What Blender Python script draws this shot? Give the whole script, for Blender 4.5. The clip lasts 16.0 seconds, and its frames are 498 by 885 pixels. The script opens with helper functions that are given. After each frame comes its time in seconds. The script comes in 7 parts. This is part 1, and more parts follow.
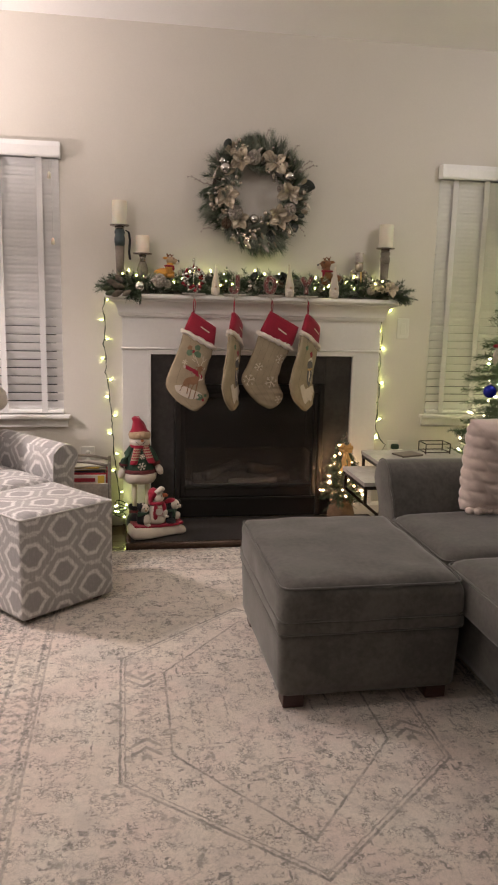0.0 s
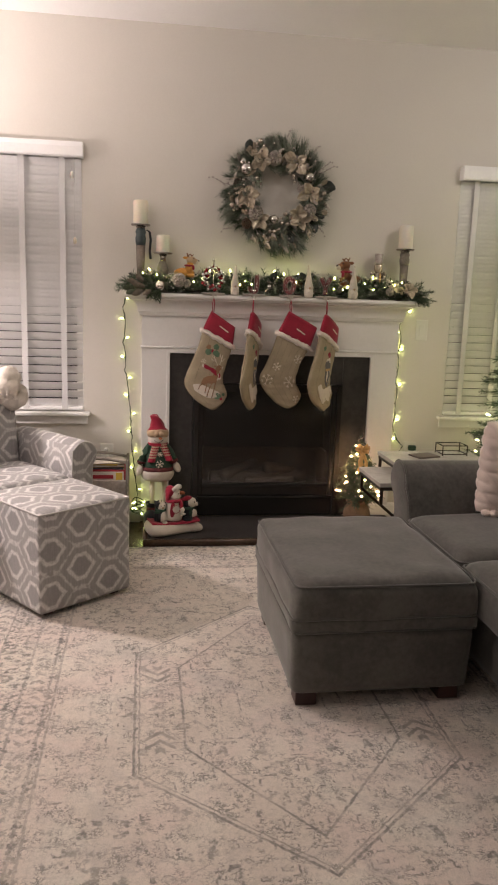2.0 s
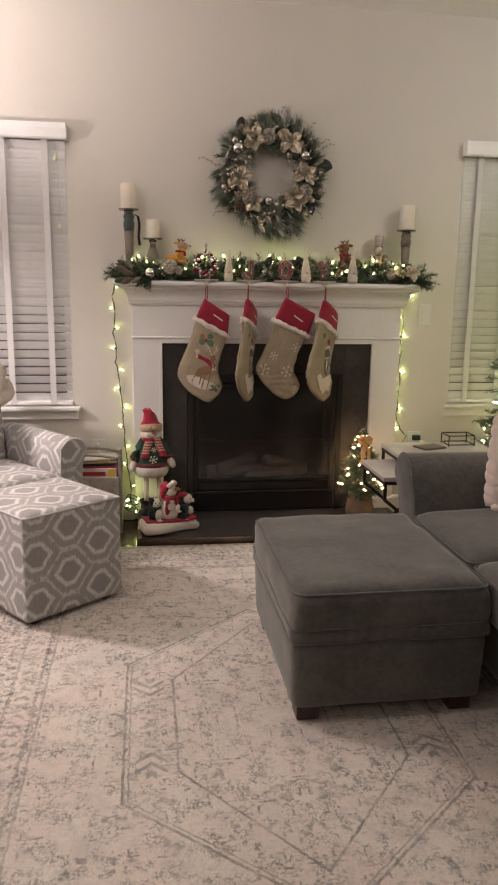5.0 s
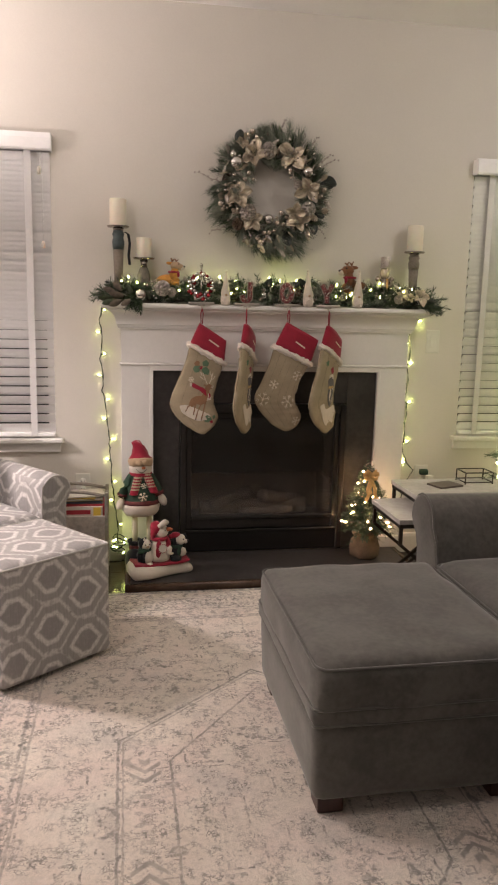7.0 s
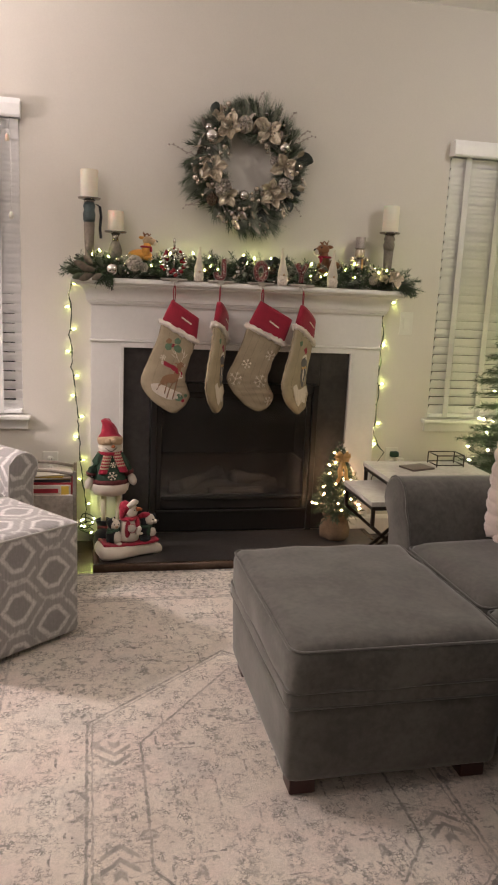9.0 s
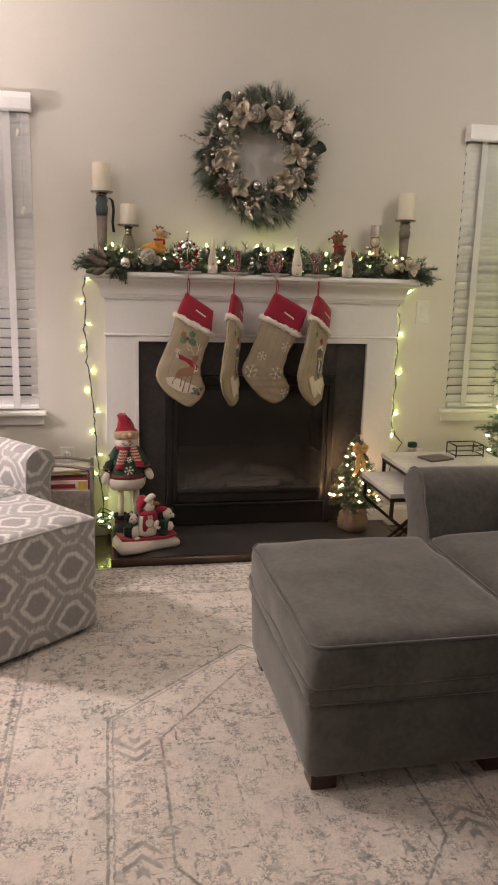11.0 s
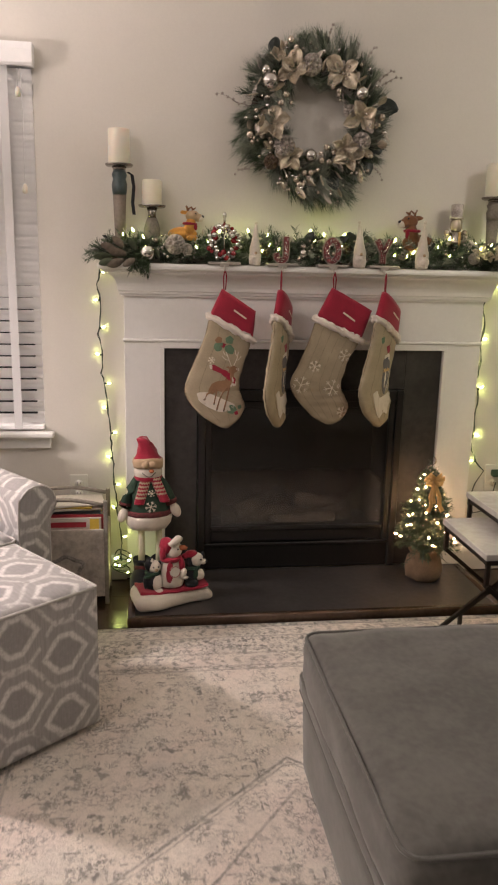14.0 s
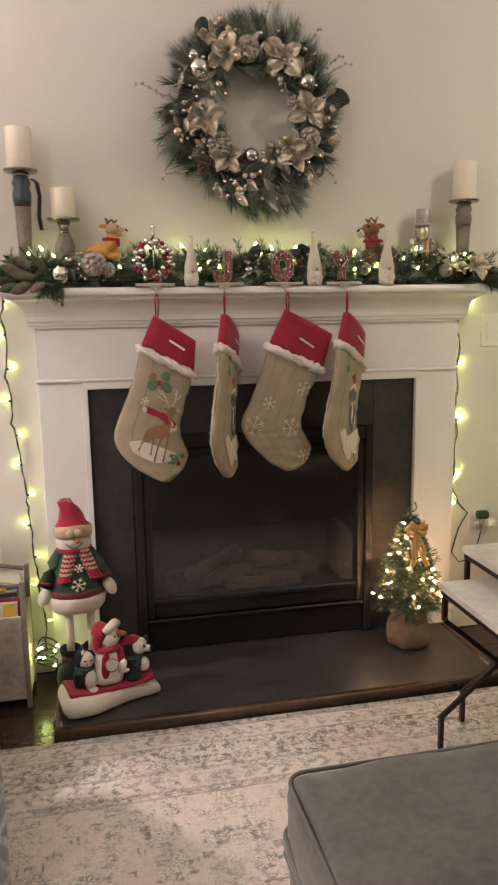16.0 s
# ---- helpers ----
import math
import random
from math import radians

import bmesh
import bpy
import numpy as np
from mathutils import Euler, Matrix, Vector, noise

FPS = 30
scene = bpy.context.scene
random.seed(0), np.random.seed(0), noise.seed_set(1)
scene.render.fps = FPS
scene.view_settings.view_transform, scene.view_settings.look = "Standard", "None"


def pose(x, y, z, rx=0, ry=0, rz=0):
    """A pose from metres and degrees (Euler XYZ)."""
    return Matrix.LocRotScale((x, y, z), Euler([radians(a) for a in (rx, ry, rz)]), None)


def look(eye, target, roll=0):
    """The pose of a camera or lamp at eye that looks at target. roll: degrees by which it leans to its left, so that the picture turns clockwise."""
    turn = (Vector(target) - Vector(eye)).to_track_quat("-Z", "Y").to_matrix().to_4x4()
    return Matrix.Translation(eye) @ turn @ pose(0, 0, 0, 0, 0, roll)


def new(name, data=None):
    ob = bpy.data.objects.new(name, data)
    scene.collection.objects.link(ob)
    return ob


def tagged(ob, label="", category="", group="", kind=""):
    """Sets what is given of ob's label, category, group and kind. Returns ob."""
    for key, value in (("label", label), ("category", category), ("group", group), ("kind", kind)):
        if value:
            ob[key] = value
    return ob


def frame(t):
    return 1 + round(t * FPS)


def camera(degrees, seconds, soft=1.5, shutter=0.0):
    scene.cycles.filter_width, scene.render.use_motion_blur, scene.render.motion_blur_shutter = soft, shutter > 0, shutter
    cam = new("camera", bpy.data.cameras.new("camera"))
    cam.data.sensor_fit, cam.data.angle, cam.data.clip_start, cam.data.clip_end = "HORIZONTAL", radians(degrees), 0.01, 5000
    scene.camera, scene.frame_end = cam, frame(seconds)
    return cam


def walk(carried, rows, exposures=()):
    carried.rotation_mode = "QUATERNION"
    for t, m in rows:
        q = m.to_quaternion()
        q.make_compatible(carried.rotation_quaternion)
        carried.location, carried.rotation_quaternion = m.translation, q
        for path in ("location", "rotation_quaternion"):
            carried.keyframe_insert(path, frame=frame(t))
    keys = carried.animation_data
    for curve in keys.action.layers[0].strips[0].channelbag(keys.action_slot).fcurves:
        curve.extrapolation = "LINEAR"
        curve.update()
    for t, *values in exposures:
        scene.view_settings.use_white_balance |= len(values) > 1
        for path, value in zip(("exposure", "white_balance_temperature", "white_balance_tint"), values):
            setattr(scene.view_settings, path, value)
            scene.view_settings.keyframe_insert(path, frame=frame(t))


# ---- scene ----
cam = camera(36.9, 16.0, soft=2.0, shutter=0.5)
PATH = [
    (0, (0.435, 0.098, 1.253), (0.763, 2.035, 0.882), 1.4),
    (0.5, (0.446, 0.091, 1.272), (0.762, 2.031, 0.904), 1.6),
    (1, (0.456, 0.071, 1.27), (0.75, 2.016, 0.907), 1.7),
    (1.5, (0.453, 0.074, 1.255), (0.731, 2.021, 0.889), 1.8),
    (2, (0.437, 0.075, 1.256), (0.717, 2.02, 0.882), 1.9),
    (2.5, (0.434, 0.101, 1.255), (0.725, 2.043, 0.876), 1.9),
    (3, (0.451, 0.12, 1.243), (0.752, 2.061, 0.862), 1.5),
    (3.5, (0.45, 0.124, 1.25), (0.756, 2.06, 0.854), 1.1),
    (4, (0.458, 0.146, 1.242), (0.751, 2.082, 0.835), 0.7),
    (4.2, (0.464, 0.158, 1.256), (0.751, 2.093, 0.839), 0.7),
    (6.3, (0.505, 0.461, 1.258), (0.773, 2.407, 0.882), 0.9),
    (6.5, (0.484, 0.501, 1.261), (0.77, 2.445, 0.892), 1.1),
    (7, (0.442, 0.541, 1.258), (0.769, 2.483, 0.909), 1.3),
    (7.5, (0.439, 0.556, 1.249), (0.813, 2.491, 0.906), 1.8),
    (8, (0.427, 0.565, 1.251), (0.834, 2.491, 0.893), 2.4),
    (8.5, (0.422, 0.577, 1.243), (0.845, 2.495, 0.868), 2.7),
    (9, (0.423, 0.58, 1.248), (0.839, 2.496, 0.851), 2.6),
    (11.5, (0.432, 0.619, 1.25), (0.792, 2.54, 0.828), 1.3),
    (12, (0.45, 0.667, 1.241), (0.793, 2.593, 0.825), 1.3),
    (12.5, (0.5, 0.789, 1.253), (0.816, 2.723, 0.856), 1.5),
    (13, (0.555, 0.938, 1.252), (0.825, 2.874, 0.829), 1.5),
    (13.5, (0.565, 1.073, 1.241), (0.811, 3.01, 0.809), 1.3),
    (14, (0.527, 1.253, 1.247), (0.785, 3.188, 0.808), 1.3),
    (14.4, (0.516, 1.356, 1.23), (0.794, 3.285, 0.782), 1.2),
    (14.45, (0.516, 1.356, 1.23), (0.794, 3.285, 0.782), 1.2),
    (14.5, (0.531, 1.366, 1.194), (0.787, 3.313, 0.814), 1.4),
    (14.55, (0.568, 1.399, 1.196), (0.778, 3.359, 0.855), 1.1),
    (14.6, (0.568, 1.399, 1.196), (0.778, 3.359, 0.855), 1.1),
    (15, (0.579, 1.531, 1.228), (0.86, 3.477, 0.863), 0.8),
    (15.5, (0.598, 1.661, 1.224), (0.94, 3.601, 0.879), 0.0),
    (16, (0.59, 1.727, 1.206), (0.995, 3.654, 0.856), -0.9),
]
walk(cam, [(t, look(eye, target, roll)) for t, eye, target, roll in PATH], [(0, 0.16), (4, 0.16), (8, 0.30), (12.5, 0.29), (14, 0.32), (16, 0.53)])

# ---- world and large lights ----
world = bpy.data.worlds.new("night")
scene.world = world
world.use_nodes = True
world.node_tree.nodes["Background"].inputs[0].default_value = (0.01, 0.012, 0.02, 1)
world.node_tree.nodes["Background"].inputs[1].default_value = 0.3


def lamp(name, kind, place, power, colour, size=0.1, target=None):
    data = bpy.data.lights.new(name, kind)
    data.energy, data.color = power, colour
    if kind == "AREA":
        data.shape, data.size = "DISK", size
    else:
        data.shadow_soft_size = size
    ob = new(name, data)
    ob.matrix_world = look(place, target) if target else Matrix.Translation(place)
    return ob


WALL = 4.21      # face of the fireplace wall
CEIL = 2.62
HEARTH = 0.042
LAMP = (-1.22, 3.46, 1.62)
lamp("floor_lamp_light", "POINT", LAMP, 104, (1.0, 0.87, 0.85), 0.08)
# unseen ceiling lamps, added to fill the upper walls, ceiling and floor
CEILING_FILLS = ((-0.9, 1.8), (2.7, 2.75), (-0.9, -0.8), (2.6, -0.8))
for cx, cy in CEILING_FILLS:
    lamp("ceiling_fill_light", "POINT", (cx, cy, CEIL - 0.17), (23 if cx < 0 else 21) if cy > 0 else (12 if cx < 0 else 3), (1.0, 0.91, 0.86), 0.14)
WARM = (0.90, 1.0, 0.28)

# ---- materials ----


def nodes_of(name):
    m = bpy.data.materials.new(name)
    m.use_nodes = True
    return m, m.node_tree, m.node_tree.nodes["Principled BSDF"]


def link(nt, a, b):
    nt.links.new(a, b)


def put_in(nt, socket, value):
    if isinstance(value, (int, float)):
        socket.default_value = value
    elif isinstance(value, tuple):
        socket.default_value = value if len(value) == 4 else (*value, 1)
    else:
        nt.links.new(value, socket)


def calc(nt, op, a, b=None, c=None):
    n = nt.nodes.new("ShaderNodeMath")
    n.operation = op
    for i, v in enumerate((a, b, c)):
        if v is not None:
            put_in(nt, n.inputs[i], v)
    return n.outputs[0]


def noise_of(nt, vector, scale, detail=3.0, rough=0.55):
    n = nt.nodes.new("ShaderNodeTexNoise")
    n.inputs["Scale"].default_value, n.inputs["Detail"].default_value, n.inputs["Roughness"].default_value = scale, detail, rough
    nt.links.new(vector, n.inputs["Vector"])
    return n.outputs["Fac"]


def blend(nt, fac, a, b):
    n = nt.nodes.new("ShaderNodeMix")
    n.data_type = "RGBA"
    put_in(nt, n.inputs["Factor"], fac)
    put_in(nt, n.inputs["A"], a)
    put_in(nt, n.inputs["B"], b)
    return n.outputs["Result"]


def smooth(nt, value, low, high):
    n = nt.nodes.new("ShaderNodeMapRange")
    n.interpolation_type = "SMOOTHSTEP"
    put_in(nt, n.inputs["Value"], value)
    n.inputs["From Min"].default_value, n.inputs["From Max"].default_value = low, high
    return n.outputs["Result"]


def bump_of(nt, bsdf, height, strength, distance=0.002):
    n = nt.nodes.new("ShaderNodeBump")
    n.inputs["Strength"].default_value, n.inputs["Distance"].default_value = strength, distance
    nt.links.new(height, n.inputs["Height"])
    nt.links.new(n.outputs["Normal"], bsdf.inputs["Normal"])


def coords(nt, kind="Object"):
    return nt.nodes.new("ShaderNodeTexCoord").outputs[kind]


def mat(name, colour, rough=0.6, metal=0.0, vary=0.12, coarse=4.0, fine=90.0, bump=0.15, sheen=0.0, depth=0.001, coat=0.0):
    m, nt, bsdf = nodes_of(name)
    p = coords(nt)
    a, b = noise_of(nt, p, coarse, 4.0), noise_of(nt, p, fine, 3.0)
    f = calc(nt, "MULTIPLY_ADD", b, 0.4, calc(nt, "MULTIPLY", a, 0.6))
    f = smooth(nt, f, 0.3, 0.7)
    dark = tuple(max(0.0, c * (1 - vary)) for c in colour)
    light = tuple(min(1.0, c * (1 + vary)) for c in colour)
    link(nt, blend(nt, f, dark, light), bsdf.inputs["Base Color"])
    link(nt, calc(nt, "MULTIPLY_ADD", a, 0.16, rough - 0.08), bsdf.inputs["Roughness"])
    bsdf.inputs["Metallic"].default_value = metal
    bsdf.inputs["Coat Weight"].default_value = coat
    bsdf.inputs["Sheen Weight"].default_value = sheen
    bsdf.inputs["Sheen Roughness"].default_value = 0.4
    if bump:
        bump_of(nt, bsdf, b, bump, depth)
    return m


def glow(name, colour, strength):
    m, nt, bsdf = nodes_of(name)
    bsdf.inputs["Base Color"].default_value = (0.9, 0.85, 0.7, 1)
    bsdf.inputs["Emission Color"].default_value = (*colour, 1)
    bsdf.inputs["Emission Strength"].default_value = strength
    return m


PAINT = mat("greige_wall_paint", (0.665, 0.625, 0.565), 0.75, vary=0.03, coarse=1.2, fine=160, bump=0.12)
WHITE_CEIL = mat("ceiling_paint", (0.88, 0.855, 0.84), 0.85, vary=0.03, coarse=1.5, fine=120, bump=0.2)
TRIM = mat("white_trim_paint", (0.76, 0.74, 0.71), 0.38, vary=0.03, coarse=3, fine=60, bump=0.05)
BLIND = mat("white_blind", (0.86, 0.845, 0.835), 0.42, vary=0.03, coarse=9, fine=70, bump=0.05)
TAPE = mat("white_woven_tape", (0.66, 0.645, 0.635), 0.85, vary=0.05, fine=300, bump=0.3)
SLATE = mat("black_slate", (0.034, 0.030, 0.0285), 0.42, vary=0.45, coarse=6, fine=45, bump=0.25)
STEEL_BLACK = mat("black_fireplace_steel", (0.016, 0.0145, 0.0138), 0.31, metal=0.3, vary=0.3, fine=120, bump=0.08)
LOG = mat("ceramic_log", (0.075, 0.055, 0.042), 0.9, vary=0.5, coarse=14, fine=60, bump=0.9, depth=0.006)
VELVET = mat("grey_velvet", (0.087, 0.081, 0.0715), 0.85, vary=0.30, coarse=9, fine=60, bump=0.12, sheen=0.35)
VELVET_SEAM = mat("grey_velvet_piping", (0.100, 0.094, 0.084), 0.85, vary=0.12, fine=90, bump=0.2, sheen=0.3)
FOOT = mat("red_brown_wood_foot", (0.038, 0.011, 0.008), 0.35, vary=0.3, fine=40, bump=0.1)
PINK = mat("blush_pink_plush", (0.74, 0.61, 0.55), 0.95, vary=0.1, coarse=12, fine=260, bump=0.7, sheen=0.6, depth=0.004)
FUR = mat("cream_faux_fur", (0.74, 0.66, 0.58), 0.95, vary=0.12, coarse=25, fine=240, bump=0.8, sheen=0.5, depth=0.004)
FELT_RED = mat("red_felt", (0.27, 0.008, 0.028), 0.9, vary=0.18, coarse=14, fine=260, bump=0.4, sheen=0.3)
FELT_GREEN = mat("dark_green_knit", (0.024, 0.052, 0.032), 0.9, vary=0.25, coarse=20, fine=220, bump=0.5)
FELT_BLACK = mat("black_plush", (0.012, 0.012, 0.015), 0.9, vary=0.3, fine=220, bump=0.5, sheen=0.2)
FELT_WHITE = mat("white_plush", (0.60, 0.535, 0.455), 0.92, vary=0.08, coarse=18, fine=240, bump=0.5, sheen=0.4)
FELT_TAN = mat("tan_plush", (0.41, 0.285, 0.175), 0.92, vary=0.15, fine=220, bump=0.5, sheen=0.3)
FELT_ORANGE = mat("yellow_orange_plush", (0.54, 0.25, 0.050), 0.9, vary=0.2, coarse=40, fine=220, bump=0.4, sheen=0.3)
FELT_BROWN = mat("reindeer_brown_plush", (0.20, 0.085, 0.035), 0.92, vary=0.15, fine=220, bump=0.5, sheen=0.3)
LEG_CLOTH = mat("pale_yellow_leg_cloth", (0.62, 0.57, 0.40), 0.9, vary=0.06, fine=200, bump=0.3)
BURLAP = mat("beige_quilted_linen", (0.33, 0.268, 0.182), 0.92, vary=0.16, coarse=14, fine=330, bump=0.6)
STITCH = mat("cream_stitching", (0.66, 0.58, 0.46), 0.9, vary=0.08, fine=300, bump=0.4)
SACK = mat("burlap_sack", (0.18, 0.118, 0.07), 0.95, vary=0.3, coarse=16, fine=260, bump=0.9, depth=0.003)
NEEDLE = mat("dark_green_needles", (0.058, 0.086, 0.046), 0.6, vary=0.5, coarse=14, fine=80, bump=0)
NEEDLE_GREY = mat("frosted_green_needles", (0.24, 0.26, 0.205), 0.7, vary=0.4, coarse=14, fine=80, bump=0)
LEAF_DARK = mat("dark_magnolia_leaf", (0.020, 0.026, 0.020), 0.5, vary=0.3, fine=40, bump=0.2)
TWIG = mat("brown_twig", (0.05, 0.032, 0.020), 0.8, vary=0.3, fine=90, bump=0.4)
CHAMPAGNE = mat("champagne_fabric_petal", (0.50, 0.43, 0.33), 0.36, metal=0.58, vary=0.35, coarse=24, fine=120, bump=0.25)
SILVER = mat("mirror_silver", (0.66, 0.63, 0.60), 0.16, metal=1.0, vary=0.05, fine=60, bump=0)
PEARL = mat("champagne_pearl", (0.60, 0.51, 0.42), 0.25, metal=0.7, vary=0.08, fine=60, bump=0)
CONE_SILVER = mat("silvered_pine_cone", (0.44, 0.39, 0.35), 0.4, metal=0.45, vary=0.35, coarse=40, fine=160, bump=0.4)
CONE_BROWN = mat("brown_pine_cone", (0.12, 0.075, 0.045), 0.7, vary=0.4, coarse=40, fine=160, bump=0.4)
BERRY_RED = mat("dark_red_berry", (0.22, 0.012, 0.016), 0.25, vary=0.2, fine=40, bump=0, coat=0.4)
WAX = mat("ivory_candle_wax", (0.76, 0.70, 0.58), 0.45, vary=0.03, coarse=8, fine=50, bump=0.05)
WAX.node_tree.nodes["Principled BSDF"].inputs["Subsurface Weight"].default_value = 0.25
PEWTER = mat("pewter_dish", (0.34, 0.31, 0.28), 0.22, metal=1.0, vary=0.12, fine=50, bump=0.05)
TURNED = mat("greyed_turned_wood", (0.155, 0.130, 0.105), 0.5, vary=0.35, coarse=14, fine=120, bump=0.35)
TURNED_BLUE = mat("dark_teal_glaze", (0.040, 0.058, 0.060), 0.35, vary=0.4, coarse=12, fine=60, bump=0.2)
TURNED_LIGHT = mat("weathered_pale_wood", (0.17, 0.135, 0.105), 0.5, vary=0.3, coarse=12, fine=100, bump=0.3)
GOLD = mat("gold_ribbon", (0.50, 0.31, 0.12), 0.42, metal=0.3, vary=0.25, coarse=40, fine=200, bump=0.3)
WIRE = mat("dark_green_wire", (0.012, 0.020, 0.013), 0.5, vary=0.2, fine=60, bump=0)
BULB = glow("warm_mini_bulb", WARM, 27.0)
BULB_WHITE = glow("warm_white_mini_bulb", (1.0, 0.56, 0.27), 270.0)
BULB_TREE = glow("warm_tree_bulb", (1.0, 0.93, 0.45), 270.0)
BULB_STRONG = glow("bright_mini_bulb", WARM, 62.0)
BLUE = mat("cobalt_bauble", (0.010, 0.018, 0.30), 0.14, metal=0.55, vary=0.1, fine=30, bump=0)
TABLE_TOP = mat("pale_grey_stone_top", (0.50, 0.47, 0.43), 0.22, vary=0.12, coarse=7, fine=50, bump=0.04)
BRONZE = mat("dark_bronze_metal", (0.050, 0.040, 0.033), 0.42, metal=0.75, vary=0.25, fine=80, bump=0.1)
PLASTIC = mat("white_wall_plate", (0.72, 0.70, 0.64), 0.35, vary=0.02, fine=40, bump=0)
DARK = mat("black_plastic", (0.010, 0.010, 0.010), 0.4, vary=0.2, fine=40, bump=0)
BIN = mat("distressed_white_wood", (0.46, 0.41, 0.36), 0.75, vary=0.32, coarse=11, fine=60, bump=0.5)
RAIL = mat("grey_weathered_rail", (0.27, 0.235, 0.20), 0.65, vary=0.3, coarse=10, fine=80, bump=0.4)
PAPER = mat("magazine_paper", (0.62, 0.57, 0.50), 0.6, vary=0.08, fine=90, bump=0.1)
INK_RED = mat("magazine_red", (0.40, 0.030, 0.045), 0.45, vary=0.1, fine=60, bump=0)
INK_YELLOW = mat("magazine_yellow", (0.62, 0.42, 0.06), 0.45, vary=0.1, fine=60, bump=0)
INK_BLUE = mat("magazine_slate_blue", (0.14, 0.18, 0.22), 0.45, vary=0.1, fine=60, bump=0)
PLANK = mat("dark_oak_plank", (0.048, 0.027, 0.018), 0.22, vary=0.16, coarse=30, fine=120, bump=0.05)
LETTER = mat("red_glitter", (0.22, 0.060, 0.062), 0.4, metal=0.3, vary=0.6, coarse=160, fine=420, bump=0.6)
LETTER_EDGE = mat("pewter_letter_rim", (0.38, 0.34, 0.31), 0.3, metal=0.9, vary=0.1, fine=90, bump=0.1)
HOLDER = mat("brushed_nickel_base", (0.46, 0.42, 0.38), 0.35, metal=0.55, vary=0.1, fine=120, bump=0.1)
CHEVRON_CREAM = mat("cream_knit", (0.46, 0.365, 0.25), 0.9, vary=0.1, fine=220, bump=0.5)
APPLIQUE_BROWN = mat("brown_applique", (0.25, 0.135, 0.070), 0.9, vary=0.15, fine=220, bump=0.3)
APPLIQUE_GREEN = mat("sage_applique", (0.10, 0.17, 0.10), 0.9, vary=0.2, fine=220, bump=0.3)
APPLIQUE_GREY = mat("grey_applique", (0.13, 0.12, 0.12), 0.9, vary=0.2, fine=220, bump=0.3)


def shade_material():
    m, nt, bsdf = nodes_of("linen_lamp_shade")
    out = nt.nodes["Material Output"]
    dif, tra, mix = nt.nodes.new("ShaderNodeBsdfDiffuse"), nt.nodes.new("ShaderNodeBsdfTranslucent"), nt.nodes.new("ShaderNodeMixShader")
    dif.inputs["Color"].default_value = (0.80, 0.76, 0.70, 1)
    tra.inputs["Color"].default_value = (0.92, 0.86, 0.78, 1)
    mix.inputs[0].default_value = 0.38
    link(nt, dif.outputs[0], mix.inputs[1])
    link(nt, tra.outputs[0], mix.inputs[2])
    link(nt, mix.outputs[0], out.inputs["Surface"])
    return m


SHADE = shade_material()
for m in (PLANK,):
    nt = m.node_tree
    bs = nt.nodes["Principled BSDF"]
    info = nt.nodes.new("ShaderNodeObjectInfo")
    src = bs.inputs["Base Color"].links[0].from_socket
    link(nt, blend(nt, calc(nt, "MULTIPLY", info.outputs["Random"], 0.55), src, (0.024, 0.014, 0.010)), bs.inputs["Base Color"])


def glass_material():
    m, nt, bsdf = nodes_of("dark_glass")
    bsdf.inputs["Base Color"].default_value = (0.62, 0.60, 0.58, 1)
    bsdf.inputs["Roughness"].default_value = 0.10
    bsdf.inputs["Transmission Weight"].default_value = 0.988
    bsdf.inputs["IOR"].default_value = 1.45
    return m


GLASS = glass_material()


